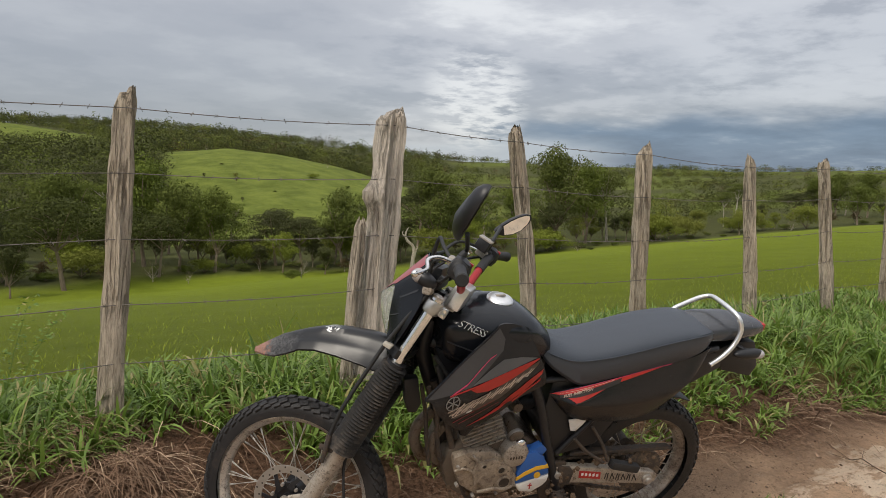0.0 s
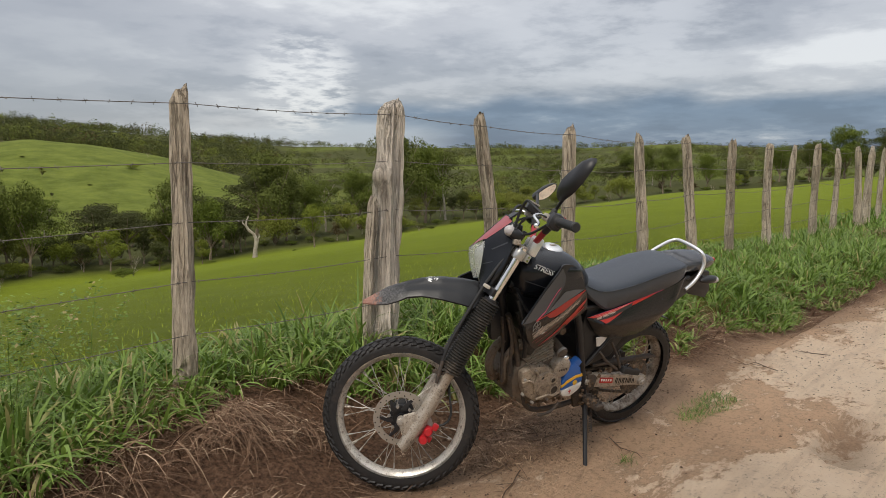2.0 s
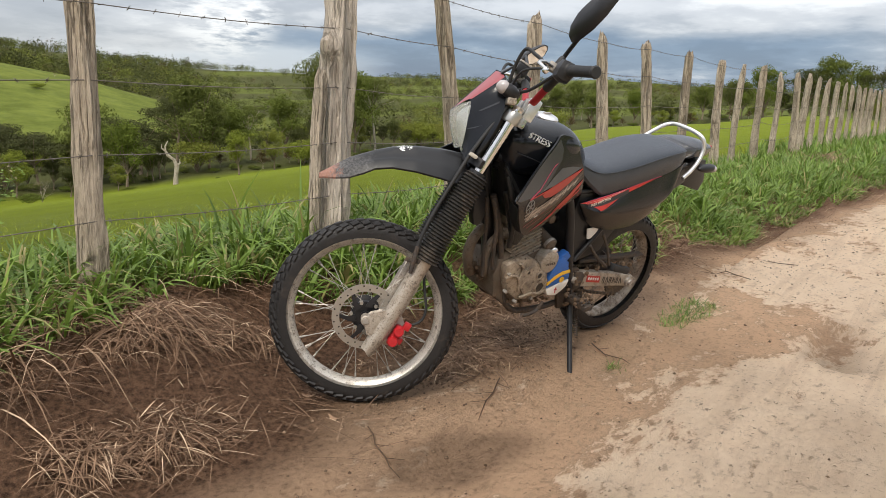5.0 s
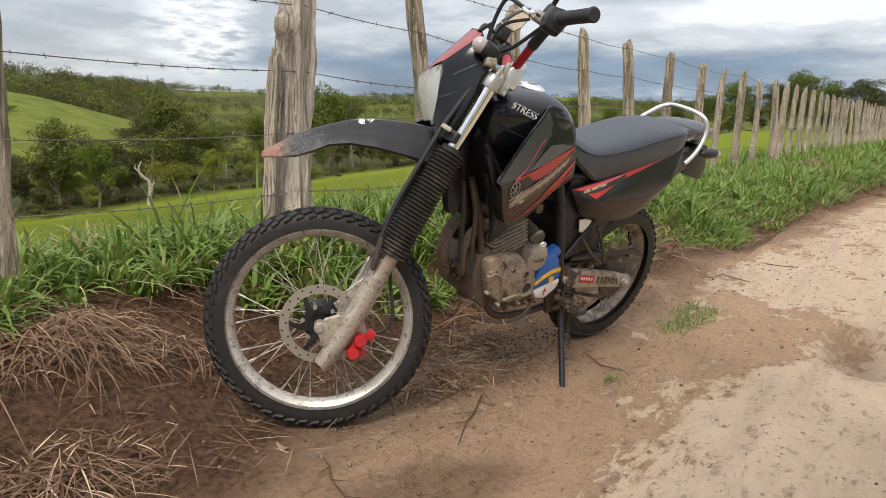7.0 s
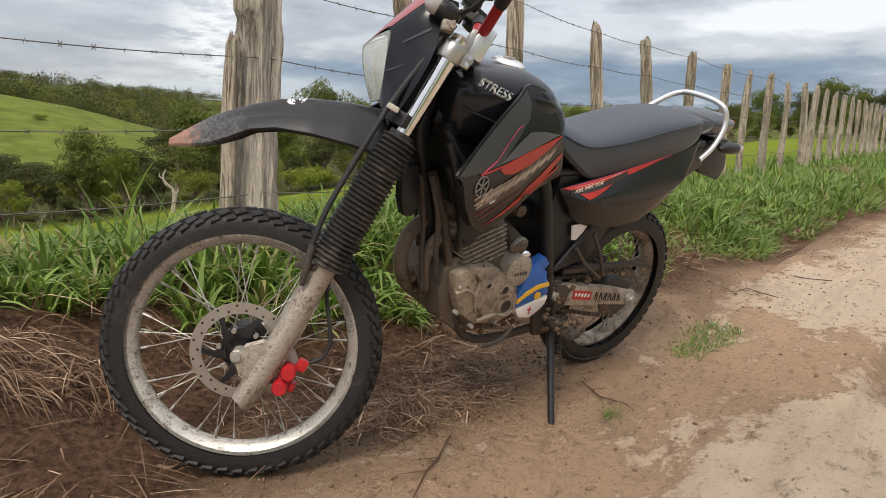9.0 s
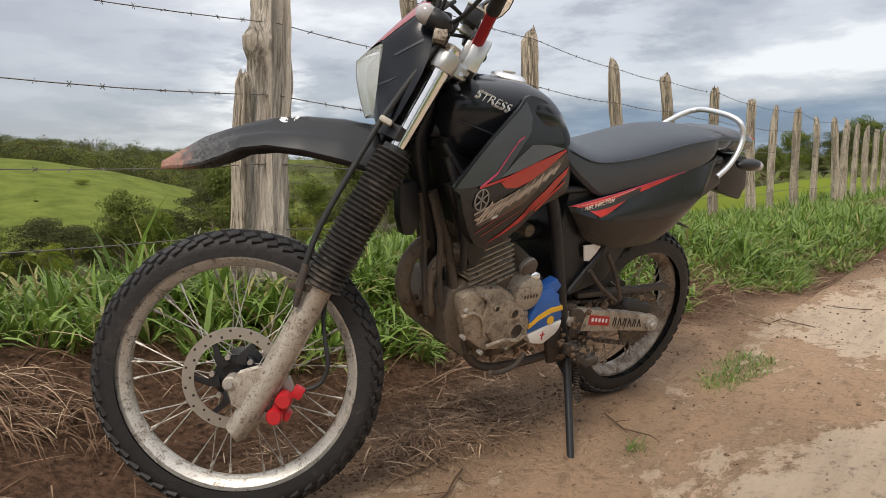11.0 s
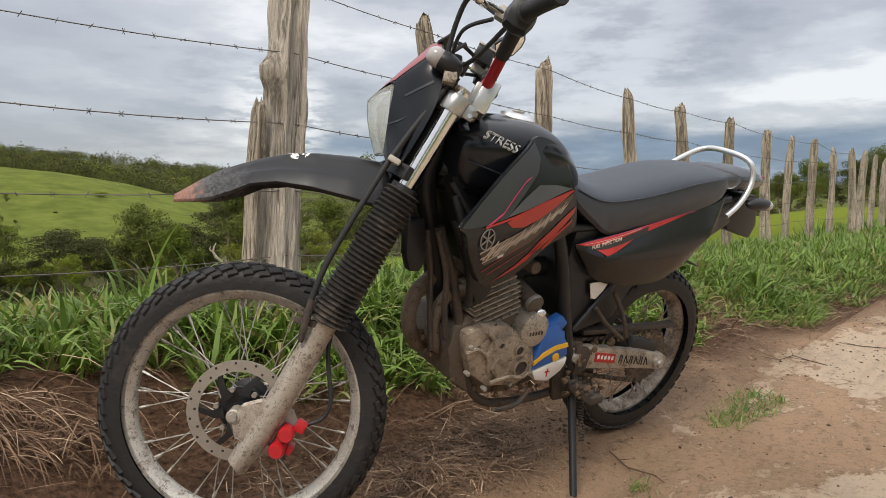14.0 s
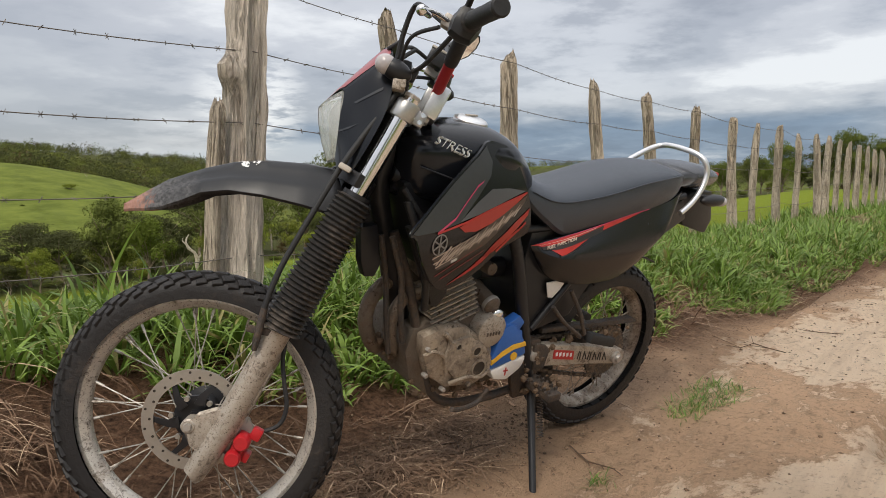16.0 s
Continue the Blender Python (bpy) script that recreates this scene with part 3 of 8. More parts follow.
def build_wires():
    """Five barbed strands stapled to the road side of the posts."""
    rng = random.Random(9)
    for drop in (0.085, 0.375, 0.675, 0.96, 1.23):
        pts = []
        first = Vector((-4.6, 1.62, post_tops[0][1][2] - drop + 0.02))
        anchors = [first]
        for (fx, fy, fz), (tx, ty, tz) in post_tops:
            t = 1 - drop / max(0.4, tz - fz)
            anchors.append(Vector((fx + (tx - fx) * t, fy + (ty - fy) * t - 0.052, tz - drop + rng.uniform(-0.012, 0.012))))
        for a, b in zip(anchors, anchors[1:]):
            for i in range(6):
                t = i / 6
                p = a.lerp(b, t)
                p.z -= 0.03 * math.sin(math.pi * t) * (b - a).length / 1.3 * 0.5
                pts.append(p)
        pts.append(anchors[-1])
        bm = tube_bm(pts, 0.0022, 5)
        for a, b in zip(anchors[:12], anchors[1:13]):
            n = max(1, int((b - a).length / 0.105))
            for i in range(n):
                t = (i + 0.5) / n
                c = a.lerp(b, t)
                c.z -= 0.03 * math.sin(math.pi * t) * (b - a).length / 1.3 * 0.5
                for s in (1, -1):
                    ang = rng.uniform(0, 6.28)
                    v = Vector((0.006 * s, math.cos(ang) * 0.011, math.sin(ang) * 0.011))
                    tube_bm([c - v, c + v], 0.0014, 4, bm)
        ob = obj_from("barbed_wire", bm, WIRE)
        tagged(ob, "rusty barbed wire strand stapled along the wooden posts", "barbed wire", "strands of the pasture fence")


build_wires()

# ---- motorcycle: materials ----
SIDE_PLASTIC = plain("satin_black_side_cover", (0.0075, 0.0085, 0.011), 0.25, amount=0.08, scale=24, spec=0.5, dirt=(0.05, 0.047, 0.044))
BLACK_PAINT = plain("black_gloss_bodywork", (0.011, 0.0125, 0.016), 0.17, amount=0.10, scale=20, spec=0.36, dirt=(0.085, 0.075, 0.065))
BLACK_PLASTIC = plain("black_moulded_plastic", (0.016, 0.016, 0.018), 0.40, spec=0.4, amount=0.14, scale=12, grain=0.1, dirt=(0.15, 0.12, 0.09))
GREY_PAINT = plain("dark_grey_bodywork", (0.040, 0.042, 0.048), 0.22, amount=0.22, scale=13, spec=0.6, dirt=(0.020, 0.019, 0.019))
SEAT_VINYL = plain("grey_black_seat_vinyl", (0.027, 0.034, 0.047), 0.40, spec=0.7, scale=40, grain=0.25)
RED_DECAL = plain("red_decal", (0.44, 0.018, 0.015), 0.35, amount=0.12, scale=12, dirt=(0.12, 0.05, 0.03))
SILVER_DECAL = plain("silver_beige_decal", (0.60, 0.50, 0.42), 0.4, amount=0.15, scale=30)
WHITE_MARK = plain("white_sticker", (0.75, 0.75, 0.74), 0.5, amount=0.1, scale=30)
CHROME = plain("chrome_tube", (0.78, 0.77, 0.75), 0.16, 1.0, amount=0.06, scale=25)
WHITE_TUBE = plain("polished_aluminium_tube", (0.78, 0.78, 0.78), 0.30, 0.85, amount=0.05, scale=20)
ALU = plain("dull_cast_aluminium", (0.40, 0.37, 0.335), 0.5, 0.55, amount=0.35, scale=14, grain=0.2, dirt=(0.36, 0.29, 0.22))
FORK_ALU = plain("pale_fork_lower_alloy", (0.44, 0.39, 0.33), 0.40, 0.45, amount=0.50, scale=26, grain=0.5, dirt=(0.23, 0.175, 0.128))


def make_engine(name, alloy, scale, dim=1.0):
    """Cast alloy half hidden under dry and wet mud."""
    m = Mat(name, 0.5, 0.4)
    v = m.obj()
    a, b, c = m.noise(v, scale, 6, 0.65, 0.8), m.noise(v, scale * 2.7, 6, 0.65, 0.4), m.noise(v, scale * 9, 5, 0.7)
    dry = m.mix(c, (0.26 * dim, 0.20 * dim, 0.145 * dim), (0.44 * dim, 0.36 * dim, 0.275 * dim))
    wet_dark = m.mix(c, (0.055, 0.036, 0.024), (0.16, 0.11, 0.075))
    f = m.ramp(m.math("ADD", m.math("MULTIPLY", a, 0.6), m.math("MULTIPLY", c, 0.4)), ((0.44, 0.0), (0.54, 1.0)))
    g = m.ramp(m.math("ADD", m.math("MULTIPLY", b, 0.7), m.math("MULTIPLY", a, 0.3)), ((0.52, 0.0), (0.63, 0.9)))
    m.color(m.mix(g, m.mix(f, alloy, dry), wet_dark))
    m.rough(m.math("SUBTRACT", m.math("ADD", 0.32, m.math("MULTIPLY", f, 0.5)), m.math("MULTIPLY", g, 0.40)))
    m.link(m.math("MULTIPLY", m.math("SUBTRACT", 1.0, f), 0.5), m.b.inputs["Metallic"])
    m.bump(m.math("ADD", m.math("MULTIPLY", a, 0.5), m.math("MULTIPLY", c, 0.5)), 0.8, 0.012)
    return m.m


MUD_DARK = make_engine("dark_wet_mud_on_alloy", (0.15, 0.11, 0.080), 16, 0.36)
SILVER_CAST = plain("silver_cast_alloy", (0.48, 0.475, 0.46), 0.36, 0.85, amount=0.10, scale=20, grain=0.08)
ENGINE = make_engine("mud_splashed_engine_alloy", (0.42, 0.345, 0.265), 16, 0.78)
RIM_ALU = plain("stained_alloy_rim", (0.68, 0.64, 0.58), 0.32, 0.6, amount=0.44, scale=24, grain=0.35, dirt=(0.21, 0.155, 0.115))
RIM_MUD = plain("mud_stained_rim", (0.42, 0.37, 0.31), 0.5, 0.3, amount=0.66, scale=14, grain=0.3, dirt=(0.17, 0.12, 0.085))
SPOKE_MUD = plain("muddy_spoke_steel", (0.34, 0.29, 0.24), 0.5, 0.4, amount=0.6, scale=30)
SPOKE_STEEL = plain("dull_spoke_steel", (0.48, 0.45, 0.40), 0.4, 0.6, amount=0.50, scale=40, dirt=(0.20, 0.15, 0.11))
DISC_STEEL = plain("brushed_disc_steel", (0.40, 0.37, 0.33), 0.4, 0.75, amount=0.35, scale=18, dirt=(0.40, 0.34, 0.27))
TYRE = plain("dusty_tyre_rubber", (0.017, 0.0155, 0.0155), 0.55, amount=0.34, scale=12, grain=0.6, dirt=(0.072, 0.053, 0.042), spec=0.4)
GAITER = plain("dusty_gaiter_rubber", (0.024, 0.022, 0.021), 0.55, amount=0.42, scale=12, grain=0.2, dirt=(0.17, 0.135, 0.105))
RUBBER = plain("black_rubber", (0.016, 0.016, 0.017), 0.6, amount=0.25, scale=18, grain=0.2, dirt=(0.14, 0.11, 0.085))
MUDDY = plain("mud_caked_steel", (0.045, 0.038, 0.034), 0.6, 0.1, amount=0.60, scale=22, grain=0.9, dirt=(0.105, 0.070, 0.046))
RUST_PIPE = make_engine("mud_caked_exhaust_pipe", (0.19, 0.138, 0.098), 24, 0.56)
SPECKLED_BLACK = plain("mud_speckled_black", (0.012, 0.0115, 0.0115), 0.38, amount=0.16, scale=52, grain=0.5, dirt=(0.22, 0.17, 0.125))
CHAIN = plain("oily_muddy_chain", (0.07, 0.055, 0.045), 0.6, 0.3, amount=0.5, scale=40, grain=0.8)
RED_METAL = plain("red_brake_caliper", (0.42, 0.014, 0.020), 0.34, amount=0.22, scale=30, dirt=(0.10, 0.03, 0.025))
RED_BAR = plain("anodised_red_bar", (0.36, 0.02, 0.025), 0.38, 0.3, amount=0.08, scale=20)
BLUE_PAINT = plain("blue_painted_cover", (0.025, 0.12, 0.42), 0.45, amount=0.25, scale=18)
YELLOW_PAINT = plain("yellow_paint", (0.75, 0.42, 0.03), 0.5, amount=0.15, scale=30)
OLD_NYLON = plain("yellowed_nylon", (0.46, 0.42, 0.36), 0.45, amount=0.30, scale=40)
WHITE_PAINT = plain("dirty_white_paint", (0.72, 0.69, 0.65), 0.5, amount=0.22, scale=18)
# near-black stands in for the shade inside holes
DARK_PIT = plain("shaded_hole_dark", (0.03, 0.022, 0.016), 0.6, amount=0.3, scale=25)
AMBER = plain("clear_indicator_lens", (0.40, 0.37, 0.37), 0.15, coat=0.5, amount=0.2, scale=20)
BLACK_INK = plain("black_lettering", (0.02, 0.018, 0.016), 0.6, amount=0.15, scale=40)


def make_glass(name, tint, rough):
    m = Mat(name, rough)
    m.color(tint)
    m.b.inputs["Transmission Weight"].default_value = 0.80
    m.b.inputs["IOR"].default_value = 1.45
    return m.m


LENS = make_glass("headlamp_lens", (0.93, 0.94, 0.90), 0.05)
MIRROR_GLASS = Mat("mirror_glass", 0.03, 1.0).color((0.92, 0.93, 0.94)).m

# ---- motorcycle: frames of reference ----
# bike frame: x ahead, y to its left, z up, from the rear tyre's contact; it leans on its side stand
BIKE = Matrix(((-0.9673, -0.2448, -0.0670, 0.550), (0.2538, -0.9330, -0.2552, 0.166), (0.0, -0.2639, 0.9646, 0.052), (0, 0, 0, 1)))
RAKE = radians(27)
AX_U = Vector((-math.sin(RAKE), 0, math.cos(RAKE)))
AX_F = Vector((math.cos(RAKE), 0, math.sin(RAKE)))
HUB = Vector((1.39, 0, 0.347))
PIVOT = HUB - 0.04 * AX_F
STEER = Matrix.Translation(PIVOT) @ Matrix.Rotation(radians(-36), 4, AX_U) @ Matrix.Translation(-PIVOT)
# fork frame: x ahead across the fork, y left, z up along the fork, from the front axle
FORK = STEER @ Matrix(((AX_F.x, 0, AX_U.x, HUB.x), (0, 1, 0, 0), (AX_F.z, 0, AX_U.z, HUB.z), (0, 0, 0, 1)))
WHEEL_F = STEER @ Matrix.Translation(HUB)
WHEEL_R = Matrix.Translation((0, 0, 0.316))

bike = new("motorcycle")
bike.empty_display_size = 0.1
bike.matrix_basis = BIKE
tagged(bike, "black and red muddy enduro motorcycle leaning on its side stand", "motorcycle")


def mv(bm, m):
    bmesh.ops.transform(bm, matrix=m, verts=bm.verts)
    return bm


def lathe(profile, segs=48, bm=None):
    """Turn (radius, y) points round the y axis; a closed profile gives a ring."""
    bm = bm or bmesh.new()
    rings = []
    for r, y in profile:
        if r < 1e-5:
            rings.append([bm.verts.new((0, y, 0))] * segs)
        else:
            rings.append([bm.verts.new((r * math.cos(math.tau * k / segs), y, r * math.sin(math.tau * k / segs))) for k in range(segs)])
    for a, b in zip(rings, rings[1:]):
        for k in range(segs):
            vs = []
            for v in (a[k], a[(k + 1) % segs], b[(k + 1) % segs], b[k]):
                if v not in vs:
                    vs.append(v)
            if len(vs) > 2:
                bm.faces.new(vs)
    return bm


def ring_closed(profile, segs=64):
    return lathe(list(profile) + [profile[0]], segs)


def weld(bm, d=1e-5):
    bmesh.ops.remove_doubles(bm, verts=bm.verts, dist=d)
    return bm


def box(cx, cy, cz, sx, sy, sz, bevel=0.0, m=None, bm=None):
    t = bmesh.new()
    bmesh.ops.create_cube(t, size=1)
    mv(t, Matrix.Translation((cx, cy, cz)) @ (m or Matrix.Identity(4)) @ Matrix.Diagonal((sx, sy, sz, 1)))
    if bevel:
        bmesh.ops.bevel(t, geom=t.edges[:], offset=bevel, segments=2, affect="EDGES", profile=0.6)
    if bm is None:
        return t
    join(bm, t)
    return bm


def join(bm, other):
    idx = {}
    for v in other.verts:
        idx[v] = bm.verts.new(v.co)
    for f in other.faces:
        try:
            bm.faces.new([idx[v] for v in f.verts])
        except ValueError:
            pass
    other.free()
    return bm


def rod(a, b, r, sides=12, bm=None):
    return tube_bm([a, b], r, sides, bm)


def smooth_path(pts, n=6):
    """Catmull-Rom through points."""
    pts = [Vector(p) for p in pts]
    out = []
    for i in range(len(pts) - 1):
        p0, p1, p2, p3 = pts[max(i - 1, 0)], pts[i], pts[i + 1], pts[min(i + 2, len(pts) - 1)]
        for k in range(n):
            t = k / n
            out.append(0.5 * ((2 * p1) + (p2 - p0) * t + (2 * p0 - 5 * p1 + 4 * p2 - p3) * t * t + (3 * p1 - p0 - 3 * p2 + p3) * t ** 3))
    return out + [pts[-1]]


def hose(pts, r, sides=8, n=6, bm=None):
    return tube_bm(smooth_path(pts, n), r, sides, bm)


def plate(outline, y0, y1, bevel=0.004, bm=None):
    """A flat shape in x, z standing between y0 and y1, with eased edges."""
    t = bmesh.new()
    a = [t.verts.new((x, y0, z)) for x, z in outline]
    b = [t.verts.new((x, y1, z)) for x, z in outline]
    n = len(a)
    t.faces.new(a)
    t.faces.new(b[::-1])
    for i in range(n):
        t.faces.new((a[i], b[i], b[(i + 1) % n], a[(i + 1) % n]))
    if bevel:
        bmesh.ops.bevel(t, geom=t.edges[:], offset=bevel, segments=2, affect="EDGES", profile=0.6)
    if bm is None:
        return t
    return join(bm, t)


class Skin:
    """A bowed panel between two curves of 3D points."""

    def __init__(self, top, low, bulge=0.0, n=28):
        k = max(2, n // (len(top) - 1))
        self.a, self.b, self.bulge = smooth_path(top, k), smooth_path(low, k), bulge

    def at(self, u, v, off=0.0):
        n = min(len(self.a), len(self.b)) - 1
        i = min(int(u * n), n - 1)
        f = u * n - i
        p = self.a[i].lerp(self.a[i + 1], f).lerp(self.b[i].lerp(self.b[i + 1], f), v)
        s = 1 if p.y >= 0 else -1
        p.y += s * (self.bulge * 4 * v * (1 - v) + off)
        return p

    def mesh(self, nu=28, nv=8, thick=0.006, side=1, off=0.0):
        bm = bmesh.new()
        flip = Matrix.Diagonal((1, side, 1, 1))
        out = [[bm.verts.new(flip @ self.at(i / nu, j / nv, off)) for j in range(nv + 1)] for i in range(nu + 1)]
        inn = [[bm.verts.new(flip @ self.at(i / nu, j / nv, off - thick)) for j in range(nv + 1)] for i in range(nu + 1)]
        for g in (out, inn):
            for i in range(nu):
                for j in range(nv):
                    bm.faces.new((g[i][j], g[i + 1][j], g[i + 1][j + 1], g[i][j + 1]))
        rim = [(i, 0) for i in range(nu)] + [(nu, j) for j in range(nv)] + [(i, nv) for i in range(nu, 0, -1)] + [(0, j) for j in range(nv, 0, -1)]
        for (a, b), (c, d) in zip(rim, rim[1:] + rim[:1]):
            bm.faces.new((out[a][b], out[c][d], inn[c][d], inn[a][b]))
        return weld(bm)

    def decal(self, u0, u1, lo, hi, side=1, off=0.0015, nu=20, nv=3):
        """A sticker on the panel between v = lo(t) and hi(t), t from 0 to 1 along u0..u1."""
        bm = bmesh.new()
        flip = Matrix.Diagonal((1, side, 1, 1))
        g = []
        for i in range(nu + 1):
            t = i / nu
            g.append([bm.verts.new(flip @ self.at(u0 + (u1 - u0) * t, lo(t) + (hi(t) - lo(t)) * j / nv, off)) for j in range(nv + 1)])
        for i in range(nu):
            for j in range(nv):
                bm.faces.new((g[i][j], g[i + 1][j], g[i + 1][j + 1], g[i][j + 1]))
        return weld(bm, 1e-6)


class Ridged(Skin):
    """A panel folded along its middle."""

    def at(self, u, v, off=0.0):
        p = super().at(u, v, off)
        s = 1 if p.y >= 0 else -1
        fade = min(1.0, 6.0 * u, 5.0 * (1 - u))
        p.y += s * self.bulge * ((min(1.0, v / 0.48) if v < 0.48 else ((1 - v) / 0.52) ** 0.75) * fade - 4 * v * (1 - v))
        return p


def loft(sections, cap=True):
    bm = bmesh.new()
    loops = [[bm.verts.new(p) for p in s] for s in sections]
    n = len(loops[0])
    for a, b in zip(loops, loops[1:]):
        for k in range(n):
            bm.faces.new((a[k], a[(k + 1) % n], b[(k + 1) % n], b[k]))
    if cap:
        bm.faces.new(loops[0][::-1])
        bm.faces.new(loops[-1])
    return bm


def lettering(body, size, m, mat, parent, name="lettering", depth=0.0006, shear=0.0, space=1.0, thin=0.0):
    """Letters of the built-in font as a thin mesh, at the pose m of the parent's frame."""
    cu = bpy.data.curves.new(name, "FONT")
    cu.body, cu.size, cu.extrude, cu.shear, cu.space_character = body, size, depth, shear, space
    cu.resolution_u, cu.offset = 3, thin
    tmp = bpy.data.objects.new(name, cu)
    me = bpy.data.meshes.new_from_object(tmp)
    me.transform(m)
    me.materials.clear()
    me.materials.append(mat)
    ob = new(name, me)
    ob.parent = parent
    bpy.data.objects.remove(tmp)
    return ob


# ---- motorcycle: wheels ----
def wheel(parent_name, m, r_tyre, w_tyre, r_rim, w_rim, blocks, seed, hub_r, hub_w, spokes=36):
    root = part(parent_name, mv(hub_bm(hub_r, hub_w), m), MUDDY if parent_name == "rear_wheel" else BLACK_PLASTIC, bike)
    # tyre: round carcass with chevron blocks
    prof = []
    for k in range(19):
        a = math.pi * (k / 18 - 0.5) * 1.16
        prof.append((r_rim - 0.004 + (r_tyre - 0.009 - r_rim + 0.004) * max(0.0, math.cos(a / 1.16)) ** 0.62, w_tyre / 2 * math.sin(a) / math.sin(0.58 * math.pi)))
    bm = lathe(prof, 96)
    rng = random.Random(seed)
    for row, (y, sy, sx, tilt) in enumerate(((0.0, 0.030, 0.70, 0.0), (0.28, 0.024, 0.70, 0.5), (-0.28, 0.024, 0.70, -0.5), (0.43, 0.014, 0.62, 0.25), (-0.43, 0.014, 0.62, -0.25))):
        yy = y * w_tyre
        a = math.asin(max(-1, min(1, 2 * yy / w_tyre * math.sin(0.58 * math.pi))))
        rr = r_rim - 0.004 + (r_tyre - 0.009 - r_rim + 0.004) * max(0.05, math.cos(a / 1.16)) ** 0.62
        t = bmesh.new()
        bmesh.ops.create_cube(t, size=1)
        bmesh.ops.bevel(t, geom=[e for e in t.edges if all(v.co.x > 0 for v in e.verts)], offset=0.10, segments=1, affect="EDGES")
        ln = math.tau * r_tyre / blocks * sx
        off = (0.5 if row in (0, 3, 4) else 0.0) * math.tau / blocks
        mv(t, Matrix.Translation((rr + (0.0 if row == 0 else -0.002 if row < 3 else -0.0045), yy, 0)) @ Matrix.Rotation(a * 0.75, 4, "Z") @ Matrix.Rotation(tilt, 4, "X") @ Matrix.Diagonal((0.016, sy, ln, 1)))
        me = bpy.data.meshes.new("tread_block")
        bmesh.ops.recalc_face_normals(t, faces=t.faces)
        t.to_mesh(me)
        t.free()
        me.materials.append(TYRE)
        for k in range(blocks):
            ob = new("tread_block", me)
            ob.parent = root
            ob.matrix_basis = m @ Matrix.Rotation(-(math.tau * k / blocks + off), 4, "Y") @ Matrix.Translation((rng.uniform(-0.0015, 0.001), 0, 0))
    part("tyre", mv(bm, m), TYRE, root, "black knobbly tyre with dusty sidewalls")
    # rim
    h = w_rim / 2
    prof = [(r_rim, h), (r_rim + 0.002, h - 0.004), (r_rim - 0.012, h - 0.006), (r_rim - 0.018, h * 0.45), (r_rim - 0.022, h * 0.3), (r_rim - 0.022, -h * 0.3), (r_rim - 0.018, -h * 0.45),
            (r_rim - 0.012, -h + 0.006), (r_rim + 0.002, -h + 0.004), (r_rim, -h), (r_rim - 0.010, -h - 0.001), (r_rim - 0.024, -h * 0.62), (r_rim - 0.029, -h * 0.3), (r_rim - 0.029, h * 0.3), (r_rim - 0.024, h * 0.62), (r_rim - 0.010, h + 0.001)]
    muddy = parent_name == "rear_wheel"
    part("rim", mv(ring_closed(prof, 96), m), RIM_MUD if muddy else RIM_ALU, root, "mud-stained aluminium rim" if muddy else "stained pale aluminium rim")
    # laced spokes, one mesh per lean shared by its repeats
    fl = hub_w / 2 - 0.006
    rows = []
    for s in (1, -1):
        for lean in (1, -1):
            a = Vector((hub_r * 0.92, s * fl, 0))
            ang = lean * 0.62
            b = Vector(((r_rim - 0.031) * math.cos(ang), s * 0.006, (r_rim - 0.031) * math.sin(ang)))
            t = rod(a, b, 0.0016, 6)
            tube_bm([b, b + (b - a).normalized() * -0.022], 0.0034, 6, t)
            me = bpy.data.meshes.new("spoke")
            bmesh.ops.recalc_face_normals(t, faces=t.faces)
            t.to_mesh(me)
            t.free()
            me.materials.append(SPOKE_MUD if muddy else SPOKE_STEEL)
            rows.append((me, 0 if s > 0 else 1, lean))
    q = spokes // 4
    for me, s, lean in rows:
        for k in range(q):
            ob = new("spoke", me)
            ob.parent = root
            ob.matrix_basis = m @ Matrix.Rotation(math.tau * (k + 0.25 * s + (0.5 if lean > 0 else 0.0)) / q, 4, "Y")
    return root


def hub_bm(r, w):
    h = w / 2
    return lathe([(0, h + 0.012), (0.018, h + 0.012), (0.018, h), (r, h), (r * 1.02, h - 0.008), (r * 0.72, h - 0.014), (r * 0.62, 0), (r * 0.72, -h + 0.014), (r * 1.02, -h + 0.008), (r, -h), (0.018, -h), (0.018, -h - 0.012), (0, -h - 0.012)], 32)


front = wheel("front_wheel", WHEEL_F, 0.344, 0.082, 0.284, 0.052, 54, 3, 0.052, 0.10)
rear = wheel("rear_wheel", WHEEL_R, 0.318, 0.112, 0.243, 0.064, 46, 5, 0.062, 0.13)


